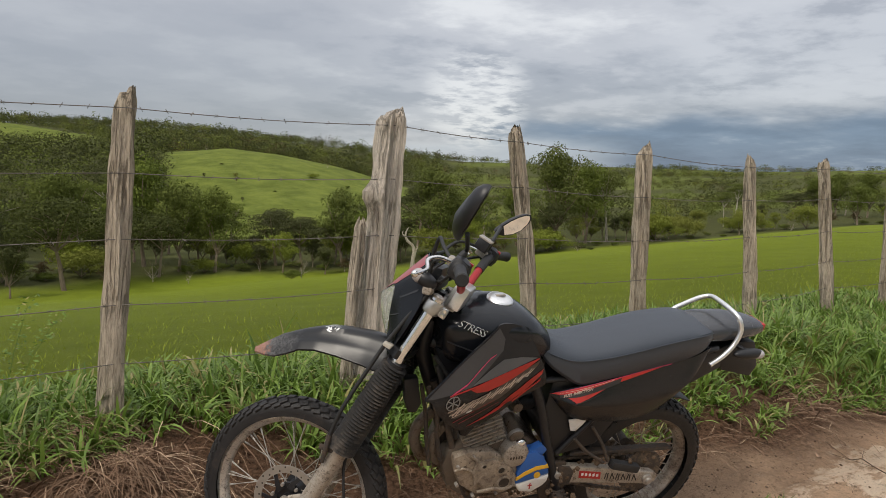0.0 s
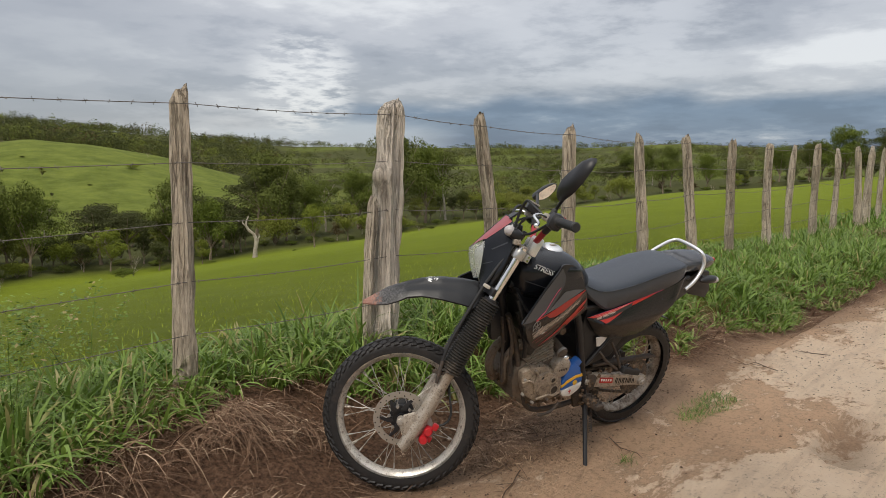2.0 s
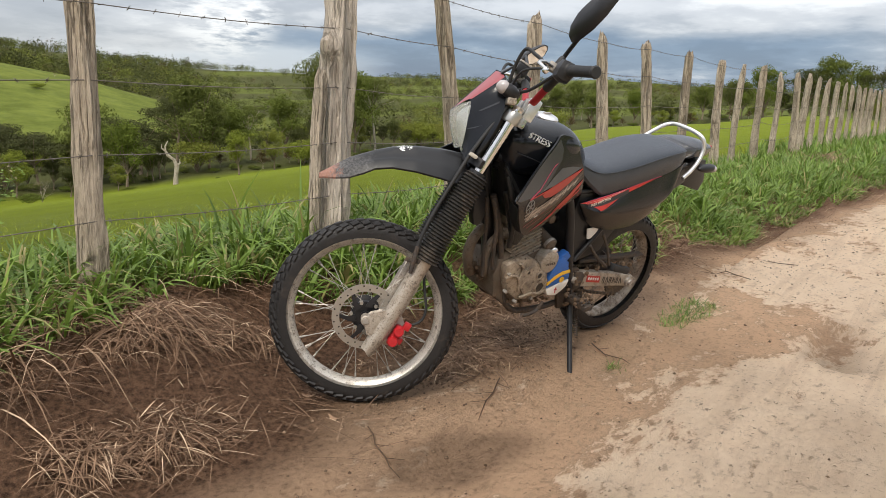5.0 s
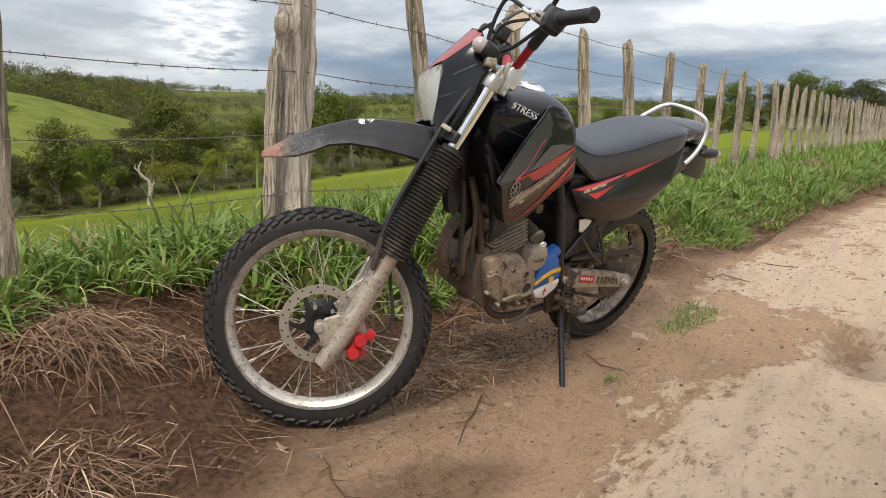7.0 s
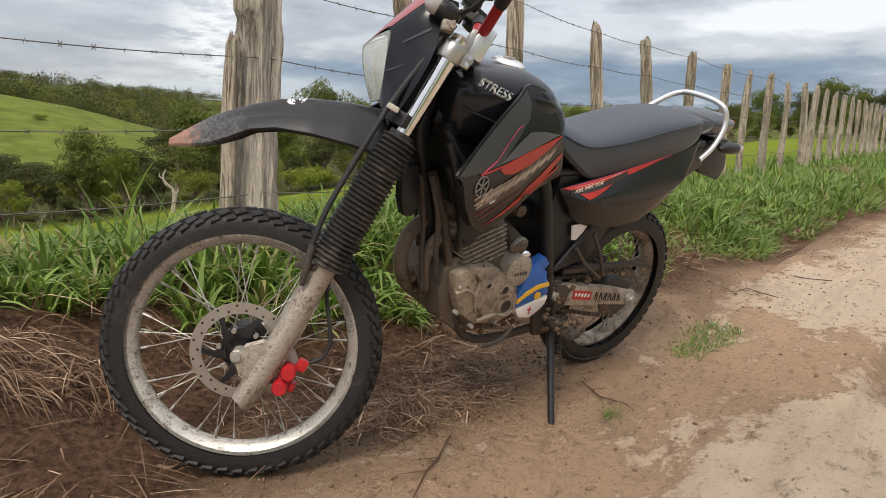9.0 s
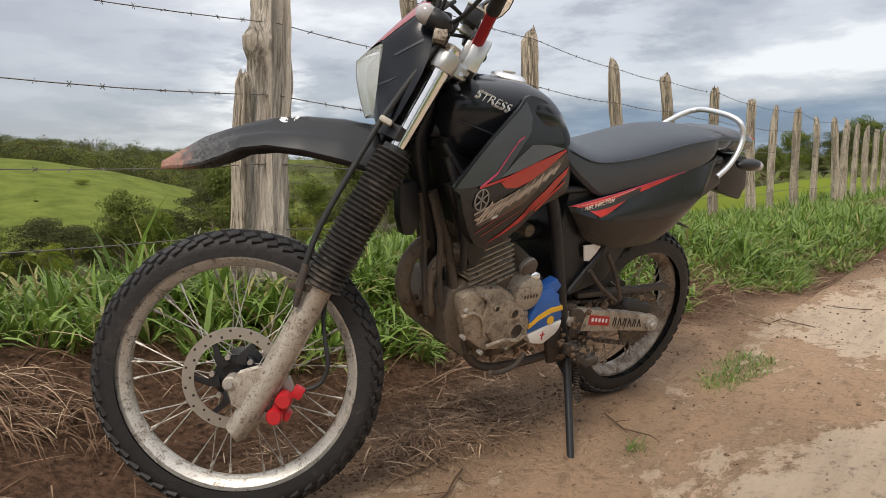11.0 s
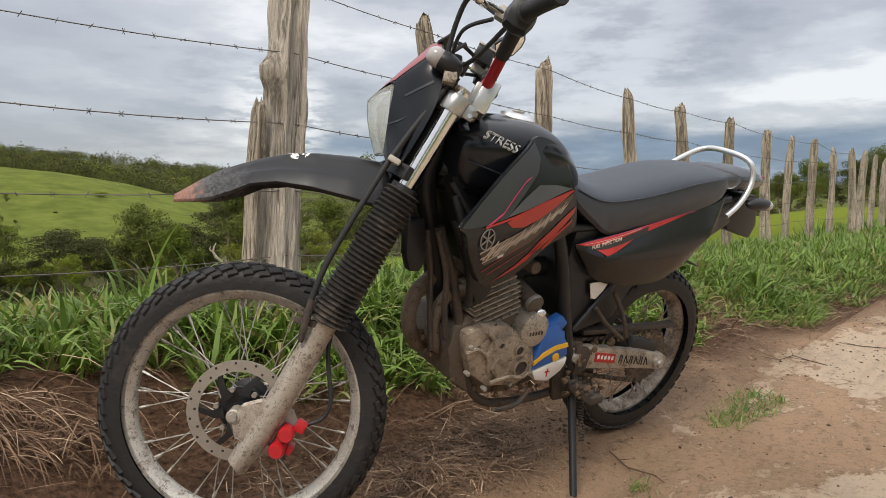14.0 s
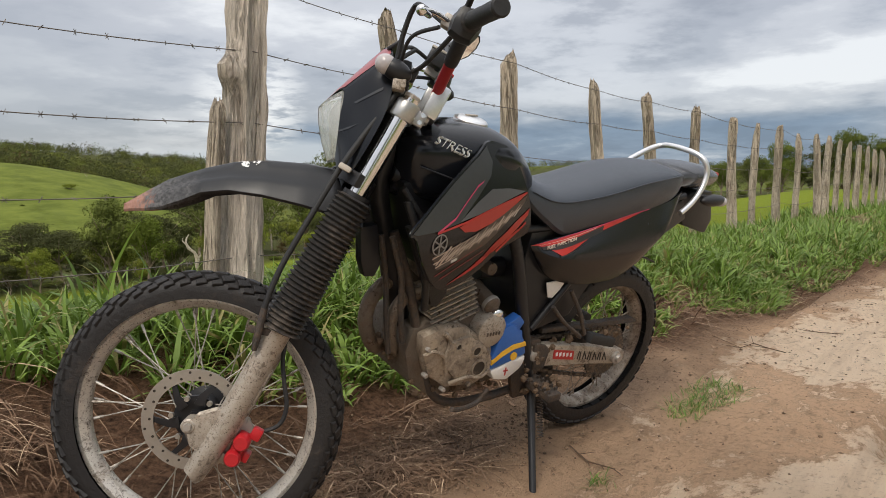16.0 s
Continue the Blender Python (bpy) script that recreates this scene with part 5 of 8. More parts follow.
def handlebar():
    half = [(-0.112, 0.0, 0.945), (-0.112, 0.055, 0.947), (-0.108, 0.13, 0.990), (-0.104, 0.21, 1.032), (-0.104, 0.31, 1.050), (-0.138, 0.468, 1.056)]
    pts = [(f, -y, w) for f, y, w in half[:0:-1]] + half
    bar = part("handlebar", mv(hose(pts, 0.0135, 14, 8), FORK), RED_BAR, bike, "red handlebar")
    for side in (1, -1):
        part("bar_sleeve", mv(hose([(-0.1065, side * 0.150, 1.001), (-0.104, side * 0.21, 1.032), (-0.103, side * 0.27, 1.046), (-0.104, side * 0.31, 1.050)], 0.0165, 12), FORK), RUBBER, bike)
    for side in (1, -1):
        part("riser", mv(box(-0.108, side * 0.036, 0.910, 0.042, 0.030, 0.080, 0.006), FORK), SILVER_CAST, bike, "cast handlebar riser")
        a, b = Vector((-0.103, side * 0.325, 1.0505)), Vector((-0.140, side * 0.474, 1.0565))
        pts = [a.lerp(b, t) for t in (0, 0.03, 0.06, 0.5, 0.93, 0.97, 1.0)]
        part("grip", mv(tube_bm(pts, [0.020, 0.024, 0.0185, 0.0172, 0.018, 0.0195, 0.016], 20), FORK), RUBBER, bike, "black rubber grip")
        # switch housing
        c = Vector((-0.098, side * 0.292, 1.046))
        bm = box(c.x, c.y, c.z, 0.064, 0.066, 0.072, 0.029)
        join(bm, box(c.x + 0.012, c.y - side * 0.036, c.z + 0.004, 0.034, 0.030, 0.036, 0.008))
        sw = part("switch_housing", mv(bm, FORK), BLACK_PLASTIC, bike, "black switch housing")
        part("switch_button", mv(box(c.x - 0.02, c.y, c.z + 0.028, 0.018, 0.012, 0.010, 0.003), FORK), RED_METAL, sw, "red switch button")
        # lever with its ball end and perch
        p = [(-0.062, side * 0.262, 1.045), (-0.030, side * 0.280, 1.040), (-0.010, side * 0.315, 1.022), (-0.030, side * 0.365, 1.006), (-0.018, side * 0.428, 0.990)]
        lv = part("lever", mv(tube_bm(smooth_path(p, 5), 0.0062, 10), FORK), CHROME, bike, "polished hand lever with a ball end")
        part("lever_ball", mv(ellipsoid(p[-1], (0.0105, 0.0105, 0.0105)), FORK), CHROME, lv)
        part("lever_perch", mv(box(-0.072, side * 0.252, 1.046, 0.046, 0.030, 0.030, 0.007), FORK), ALU, bike)
        # mirror
        stem = part("mirror_stem", mv(hose([(-0.078, side * 0.250, 1.050), (-0.081, side * 0.252, 1.095), (-0.077, side * 0.285, 1.118), (-0.070, side * 0.350, 1.150)], [0.007] * 19, 10), FORK), BLACK_PLASTIC, bike)
        part("stem_boot", mv(tube_bm([(-0.078, side * 0.250, 1.050), (-0.079, side * 0.2505, 1.066), (-0.08, side * 0.251, 1.085), (-0.081, side * 0.252, 1.092)], [0.015, 0.014, 0.0115, 0.008], 12), FORK), RUBBER, stem)
        outline = [(0.332, 1.128), (0.352, 1.118), (0.395, 1.128), (0.445, 1.155), (0.484, 1.200), (0.502, 1.252), (0.500, 1.288), (0.484, 1.304), (0.458, 1.298), (0.424, 1.270), (0.385, 1.225), (0.352, 1.172)]
        cy, cw = 0.43, 1.215
        secs = []
        for s, f in ((1.0, -0.070), (1.0, -0.062), (0.93, -0.048), (0.70, -0.034), (0.35, -0.027)):
            secs.append([(f + 0.10 * (y - cy) * -1, side * (cy + (y - cy) * s), cw + (w - cw) * s) for y, w in outline])
        turn = Matrix.Translation((-0.070, side * 0.345, 0)) @ Matrix.Rotation(radians(0 if side > 0 else -42), 4, "Z") @ Matrix.Translation((0, 0, 1.128)) @ Matrix.Scale(1.0 if side > 0 else 0.68, 4) @ Matrix.Translation((0.070, -side * 0.345, -1.128))
        mir = part("mirror", mv(loft(secs), FORK @ turn), BLACK_PLASTIC, bike, "black teardrop mirror")
        bm = bmesh.new()
        bm.faces.new([bm.verts.new((-0.0722 - 0.10 * (y - cy), side * (cy + (y - cy) * 0.86), cw + (w - cw) * 0.90)) for y, w in outline[2:]])
        part("mirror_glass", mv(bm, FORK @ turn), MIRROR_GLASS, mir, "silver mirror glass", smooth=False)
    # bar clamp plate and brake reservoir on the throttle side
    part("bar_clamp", mv(box(-0.122, 0.010, 0.925, 0.040, 0.120, 0.085, 0.008), FORK), WHITE_TUBE, bike, "bright aluminium bar clamp plate")
    res = part("brake_reservoir", mv(box(-0.062, -0.232, 1.075, 0.050, 0.066, 0.042, 0.008), FORK), BLACK_PLASTIC, bike, "black brake fluid reservoir")
    part("reservoir_lid", mv(box(-0.062, -0.232, 1.099, 0.052, 0.068, 0.007, 0.002), FORK), ALU, res, "pale reservoir lid")
    # clutch, throttle, brake and wiring runs
    runs = [
        ([(-0.055, 0.235, 1.045), (-0.010, 0.200, 1.060), (0.022, 0.150, 1.068), (0.018, 0.115, 1.010), (-0.005, 0.095, 0.930), (-0.030, 0.085, 0.860)], 0.0060),
        ([(-0.050, 0.225, 1.035), (-0.005, 0.165, 1.000), (-0.010, 0.110, 0.940), (-0.025, 0.080, 0.850)], 0.0045),
        ([(-0.085, 0.262, 1.030), (-0.060, 0.170, 0.965), (-0.035, 0.095, 0.930), (-0.030, 0.060, 0.85)], 0.0055),
        ([(-0.055, -0.220, 1.060), (0.005, -0.140, 1.050), (0.020, -0.060, 1.000), (0.000, 0.03, 0.93), (-0.025, 0.095, 0.90)], 0.0055),
        ([(-0.080, -0.270, 1.035), (-0.030, -0.180, 0.990), (-0.005, -0.080, 0.930), (-0.03, -0.05, 0.86)], 0.0050),
        ([(-0.020, 0.075, 1.000), (-0.005, 0.100, 0.960), (-0.015, 0.118, 0.925)], 0.0050),
    ]
    for p, r in runs:
        part("control_cable", mv(hose(p, r, 8, 8), FORK), RUBBER, bike)
    part("cable_connector", mv(box(-0.045, 0.085, 0.945, 0.018, 0.024, 0.03, 0.004), FORK), BLACK_PLASTIC, bike, "small black cable connector")


handlebar()


# ---- motorcycle: tank, shrouds, seat, tail ----
def tank():
    rows = [(0.955, 1.035, 0.040, 0.990, 0.90), (0.930, 1.056, 0.085, 0.995, 0.885), (0.880, 1.074, 0.118, 1.000, 0.875), (0.800, 1.083, 0.138, 1.000, 0.865), (0.720, 1.084, 0.145, 0.995, 0.865),
            (0.650, 1.066, 0.138, 0.985, 0.865), (0.590, 1.030, 0.118, 0.960, 0.865), (0.540, 0.985, 0.095, 0.930, 0.865)]
    secs = []
    for x, zt, w, zm, zb in rows:
        s = []
        for k in range(28):
            a = math.tau * k / 28
            c, n = math.cos(a), math.sin(a)
            yy = w * math.copysign(abs(c) ** 0.75, c)
            zz = zm + ((zt - zm) * abs(n) ** 0.8 if n > 0 else -(zm - zb) * abs(n) ** 0.7)
            s.append((x, yy, zz))
        secs.append(s)
    fine = []
    for a in range(28):
        fine.append(smooth_path([secs[i][a] for i in range(len(secs))], 4))
    secs = [[fine[a][i] for a in range(28)] for i in range(len(fine[0]))]
    t = part("fuel_tank", loft(secs), BLACK_PAINT, bike, "glossy black fuel tank")
    cap = lathe([(0, 0.010), (0.018, 0.011), (0.034, 0.009), (0.043, 0.005), (0.047, 0.0), (0.047, -0.012)], 32)
    c = part("fuel_cap", mv(cap, Matrix.Translation((0.715, 0, 1.086)) @ Matrix.Rotation(radians(90 - 4), 4, "X") @ Matrix.Rotation(radians(4), 4, "Z")), WHITE_TUBE, t, "silver fuel cap")
    part("cap_lock", mv(box(0.715, 0, 1.099, 0.036, 0.012, 0.005, 0.002), Matrix.Identity(4)), ALU, c)
    # scrawled word on the tank's side
    n = Vector((0.10, 0.80, 0.60)).normalized()
    along = Vector((-0.86, 0.10, -0.46))
    along = (along - n * along.dot(n)).normalized()
    upw = n.cross(along)
    m = Matrix((along, upw, n)).transposed().to_4x4()
    m.translation = Vector((0.906, 0.108, 1.046))
    lettering("STRESS", 0.036, m, WHITE_MARK, t, "scrawled_word", 0.004, 0.35, 0.86, -0.0011)
    join_line = hose([(0.93, 0.100, 0.985), (0.86, 0.130, 0.965), (0.80, 0.145, 0.945)], 0.0022, 6)
    part("tank_seam", join_line, BLACK_PLASTIC, t)


tank()

def lifted(outline, f, off=0.0, thick=0.0, side=1, cell=0.025):
    """A shape drawn in x, z, laid on the surface y = f(x, z)."""
    bm = bmesh.new()
    bm.faces.new([bm.verts.new((x, 0, z)) for x, z in outline])
    bmesh.ops.triangulate(bm, faces=bm.faces[:])
    for axis in (0, 2):
        vals = [p[axis // 2] for p in outline]
        k = math.ceil(min(vals) / cell)
        while k * cell < max(vals):
            co, no = [0, 0, 0], [0, 0, 0]
            co[axis], no[axis] = k * cell, 1
            bmesh.ops.bisect_plane(bm, geom=bm.verts[:] + bm.edges[:] + bm.faces[:], plane_co=co, plane_no=no)
            k += 1
    for v in bm.verts:
        v.co.y = side * (f(v.co.x, v.co.z) + off)
    if thick:
        got = bmesh.ops.extrude_face_region(bm, geom=bm.faces[:])["geom"]
        for v in got:
            if isinstance(v, bmesh.types.BMVert):
                v.co.y -= side * thick
    return bm


def round_loop(pts, n=3):
    """A closed outline, smoothed."""
    pts = [Vector((x, 0, z)) for x, z in pts]
    out = []
    m = len(pts)
    for i in range(m):
        p0, p1, p2, p3 = pts[i - 1], pts[i], pts[(i + 1) % m], pts[(i + 2) % m]
        for k in range(n):
            t = k / n
            p = 0.5 * ((2 * p1) + (p2 - p0) * t + (2 * p0 - 5 * p1 + 4 * p2 - p3) * t * t + (3 * p1 - p0 - 3 * p2 + p3) * t ** 3)
            out.append((p.x, p.z))
    return out


def shroud_y(x, z):
    """The shroud's face: wide ahead, folded along a crease, tucked in above and below it."""
    fold = float(np.interp(x, [0.60, 0.74, 0.84, 0.94, 1.02], [0.927, 0.900, 0.874, 0.861, 0.861]))
    return 0.135 + 0.235 * (x - 0.55) - 0.30 * max(0.0, z - fold) - 0.22 * max(0.0, 0.83 - z)


def stroke(p, q, w):
    """A slanted pen stroke as an outline."""
    dx, dz = q[0] - p[0], q[1] - p[1]
    k = w / max(1e-6, math.hypot(dx, dz)) / 2
    return [(p[0] - dz * k, p[1] + dx * k), (q[0] - dz * k * 0.4, q[1] + dx * k * 0.4), (q[0] + dz * k * 0.4, q[1] - dx * k * 0.4), (p[0] + dz * k, p[1] - dx * k)]


def shrouds():
    outline = [(1.035, 0.867), (0.975, 0.908), (0.887, 0.970), (0.795, 1.030), (0.765, 1.056), (0.725, 1.056), (0.670, 1.036), (0.625, 0.978), (0.601, 0.930), (0.570, 0.875), (0.557, 0.811), (0.610, 0.790), (0.660, 0.774), (0.756, 0.708), (0.841, 0.686), (0.901, 0.705), (0.978, 0.792), (1.012, 0.850)]
    upper = [(1.028, 0.866), (0.975, 0.904), (0.887, 0.965), (0.795, 1.025), (0.768, 1.048), (0.745, 1.010), (0.752, 0.975), (0.800, 0.930), (0.868, 0.874), (0.944, 0.863), (1.010, 0.862)]
    wedge = [(0.868, 0.876), (0.800, 0.918), (0.748, 0.945), (0.680, 0.943), (0.612, 0.932), (0.714, 0.908), (0.802, 0.887)]
    pink = [(0.948, 0.861), (0.883, 0.889), (0.853, 0.914), (0.800, 0.958), (0.778, 0.967), (0.782, 0.962), (0.802, 0.952), (0.856, 0.907), (0.885, 0.883), (0.944, 0.857)]
    edge = [(0.948, 0.861), (0.843, 0.877), (0.736, 0.903), (0.606, 0.930), (0.606, 0.925), (0.736, 0.898), (0.843, 0.871), (0.946, 0.856)]
    blade = [(0.870, 0.864), (0.800, 0.881), (0.736, 0.897), (0.606, 0.925), (0.645, 0.902), (0.690, 0.880), (0.745, 0.858), (0.800, 0.845), (0.845, 0.848)]
    back = [(0.946, 0.797), (0.880, 0.812), (0.825, 0.828), (0.723, 0.866), (0.602, 0.920), (0.606, 0.902), (0.660, 0.868), (0.705, 0.832), (0.746, 0.799), (0.808, 0.779), (0.860, 0.766), (0.913, 0.755)]
    slash = [(0.742, 0.760), (0.707, 0.797), (0.640, 0.846), (0.578, 0.882), (0.582, 0.862), (0.612, 0.838), (0.648, 0.806), (0.697, 0.772)]
    slash2 = [(0.857, 0.700), (0.778, 0.737), (0.700, 0.790), (0.690, 0.786), (0.735, 0.745), (0.790, 0.720)]
    slash3 = [(0.690, 0.772), (0.640, 0.812), (0.585, 0.846), (0.584, 0.838), (0.635, 0.802), (0.682, 0.766)]
    for side in (1, -1):
        def lay(name, pts, mat, parent, off, label=""):
            return part(name, lifted(pts, shroud_y, off, 0.0, side), mat, parent, label)

        s = part("tank_shroud", lifted(round_loop(outline), shroud_y, 0.0, 0.007, side), BLACK_PAINT, bike, "black tank shroud with red and silver graphics")
        # grey stands in for sky sheen on the upward-facing black above the fold
        lay("grey_band", upper, GREY_PAINT, s, 0.0014, "scuffed dark grey band coloured for sky sheen on black")
        lay("grey_wedge", wedge, GREY_WEDGE, s, 0.0014, "grey wedge")
        lay("red_line", pink, PINK_LINE, s, 0.0026, "thin pink-red line")
        lay("red_edge", edge, RED_DECAL, s, 0.0026)
        lay("red_blade", blade, RED_FADE, s, 0.0014, "red blade graphic")
        lay("red_stripe", slash, RED_FADE, s, 0.0016, "red slash")
        lay("red_stripe", slash2, RED_DECAL, s, 0.0016)
        lay("red_stripe", slash3, RED_DECAL, s, 0.0016)
        base = lay("silver_mark", back, DECAL_BROWN, s, 0.0010, "brown-silver backing of the graphics")
        # angular silver strokes in place of a model name, growing smaller up the band
        for k in range(9):
            t = k / 9.0
            x0, z0 = 0.925 - 0.300 * t, 0.772 + 0.112 * t ** 1.25
            h, w = 0.034 - 0.016 * t, 0.040 - 0.012 * t
            up = 0.33
            a, b = (x0, z0), (x0 - w * 0.95, z0 + h + up * w)
            c, d = (x0 - w * 0.30, z0 - 0.002), (x0 - w * 1.25, z0 + h * 0.85 + up * w)
            for p, q in ((a, b), (c, d), ((b, c), (a, d), ((x0 - w * 0.2, z0 + h * 0.45), (x0 - w * 1.1, z0 + h * 0.45 + up * w)))[k % 3]):
                lay("silver_slash", stroke(p, q, 0.0066 - 0.0022 * t), SILVER_DECAL, base, 0.0030)
        for z0, x0, x1 in ((0.792, 0.944, 0.80), (0.776, 0.936, 0.83), (0.764, 0.924, 0.85)):
            lay("silver_slash", stroke((x0, z0), (x1, z0 + 0.30 * (x0 - x1)), 0.004), SILVER_DECAL, base, 0.0026)
        lay("white_scrap", [(0.872, 0.776), (0.850, 0.781), (0.848, 0.773), (0.868, 0.768)], WHITE_MARK, base, 0.0032)
        lay("fine_line", stroke((0.915, 0.738), (0.760, 0.800), 0.0022), RED_DECAL, s, 0.0018)
        lay("fine_line", stroke((0.890, 0.726), (0.745, 0.782), 0.0022), RED_DECAL, s, 0.0018)
        # plain ring emblem
        cx, cz = 0.932, 0.829
        bm = ring_closed([(0.0265, 0.0008), (0.0265, -0.0008), (0.0235, -0.0008), (0.0235, 0.0008)], 32)
        for k in range(3):
            join(bm, box(0, 0, 0, 0.0036, 0.0014, 0.047, 0, Matrix.Rotation(math.pi * k / 3, 4, "Y")))
        part("ring_emblem", mv(bm, Matrix.Translation((cx, (shroud_y(cx, cz) + 0.002) * side, cz)) @ Matrix.Rotation(radians(13 * side), 4, "Z")), EMBLEM, s, "dull silver ring emblem")
        # inner black skirt that closes the shroud towards the frame
        rim = [(1.00, 0.83), (0.978, 0.792), (0.901, 0.705), (0.841, 0.686), (0.756, 0.708), (0.660, 0.774), (0.59, 0.795)]
        inner = Skin([(x, shroud_y(x, z) - 0.006, z) for x, z in rim], [(0.90, 0.09, 0.80), (0.88, 0.09, 0.74), (0.86, 0.085, 0.69), (0.82, 0.08, 0.66), (0.75, 0.08, 0.66), (0.67, 0.08, 0.70), (0.59, 0.08, 0.76)], 0.0)
        part("shroud_lip", inner.mesh(20, 3, 0.004, side), BLACK_PLASTIC, s)


EMBLEM = plain("dull_emblem_silver", (0.22, 0.20, 0.18), 0.4, amount=0.2, scale=30)
DECAL_BROWN = plain("brown_decal_backing", (0.075, 0.054, 0.041), 0.4, amount=0.2, scale=30)
GREY_WEDGE = plain("plain_grey_bodywork", (0.080, 0.082, 0.087), 0.3, amount=0.10, scale=13, spec=0.55, dirt=(0.06, 0.05, 0.045))
PINK_LINE = plain("pink_red_line", (0.50, 0.045, 0.12), 0.35, amount=0.1, scale=30)
RED_FADE = plain("sun_faded_red_decal", (0.44, 0.024, 0.016), 0.30, amount=0.34, scale=9, dirt=(0.085, 0.020, 0.013))
shrouds()


def seat():
    rows = [(0.585, 0.998, 0.040, 0.955, 0.085, 0.930, 0.09), (0.540, 0.962, 0.060, 0.915, 0.105, 0.872, 0.11), (0.470, 0.928, 0.075, 0.890, 0.115, 0.822, 0.12), (0.400, 0.917, 0.084, 0.884, 0.120, 0.787, 0.126), (0.300, 0.930, 0.092, 0.895, 0.126, 0.803, 0.130),
            (0.200, 0.950, 0.097, 0.913, 0.130, 0.820, 0.133), (0.080, 0.971, 0.099, 0.938, 0.131, 0.843, 0.133), (-0.040, 0.980, 0.095, 0.953, 0.126, 0.866, 0.128), (-0.110, 0.979, 0.088, 0.958, 0.116, 0.890, 0.118), (-0.150, 0.972, 0.076, 0.955, 0.098, 0.918, 0.10)]
    lines = []
    for j in range(20):
        pts = []
        for x, zt, wt, zc, wc, zb, wb in rows:
            half = [(0.0, zt), (0.45 * wt, zt - 0.001), (0.85 * wt, zt - 0.005), (wt + 0.3 * (wc - wt), zt - 0.35 * (zt - zc) - 0.002), (wc - 0.004, zc + 0.006), (wc, zc - 0.002), (wc + 0.1 * (wb - wc) + 0.004, zc - 0.35 * (zc - zb)), (wb + 0.002, zb + 0.012), (wb - 0.006, zb), (0.5 * wb, zb + 0.004)]
            sec = half + [(-y, z) for y, z in half[::-1]]
            y, z = sec[j]
            pts.append((x, y, z))
        lines.append(smooth_path(pts, 4))
    secs = [[lines[j][i] for j in range(20)] for i in range(len(lines[0]))]
    s = part("seat", loft(secs), SEAT_VINYL, bike, "long dark grey vinyl seat")
    for side in (1, -1):
        part("seam_piping", hose([(x, side * (wc + 0.001), zc + 0.002) for x, zt, wt, zc, wc, zb, wb in rows[1:]], 0.0022, 6, 4), SEAT_VINYL, s)


seat()


def tail():
    rows = [(-0.120, 0.975, 0.100, 0.905), (-0.200, 0.982, 0.100, 0.900), (-0.300, 0.982, 0.090, 0.898), (-0.380, 0.974, 0.074, 0.900), (-0.440, 0.957, 0.052, 0.915)]
    secs = []
    for x, zt, w, zb in rows:
        s = []
        for k in range(18):
            a = math.tau * k / 18
            c, n = math.cos(a), math.sin(a)
            zm = (zt + zb) / 2 - 0.004
            s.append((x, w * math.copysign(abs(c) ** 0.7, c), zm + (zt - zm if n > 0 else zm - zb) * math.copysign(abs(n) ** 0.7, n)))
        secs.append(s)
    part("tail_cover", loft(secs), GREY_PAINT, bike, "dark grey tail cover")
    part("tail_lamp", plate([(-0.395, 0.906), (-0.452, 0.922), (-0.456, 0.952), (-0.40, 0.955)], -0.045, 0.045, 0.006), RED_DECAL, bike, "dull red tail lamp")
    part("licence_bracket", plate([(-0.210, 0.860), (-0.300, 0.895), (-0.400, 0.890), (-0.447, 0.780), (-0.425, 0.728), (-0.270, 0.768)], -0.070, 0.070, 0.01), BLACK_PLASTIC, bike, "black rear fender flap")
    pts = [(-0.148, 0.126, 0.835), (-0.200, 0.124, 0.868), (-0.245, 0.118, 0.912), (-0.268, 0.110, 0.965), (-0.262, 0.092, 1.008), (-0.255, 0.045, 1.026)]
    pts = pts + [(-0.262, -0.045, 1.028), (-0.266, -0.092, 1.020), (-0.235, -0.112, 1.005), (-0.180, -0.116, 0.982), (-0.120, -0.120, 0.950), (-0.080, -0.120, 0.900)]
    part("grab_rail", hose(pts, 0.0096, 12, 5), WHITE_TUBE, bike, "polished aluminium grab rail")


tail()


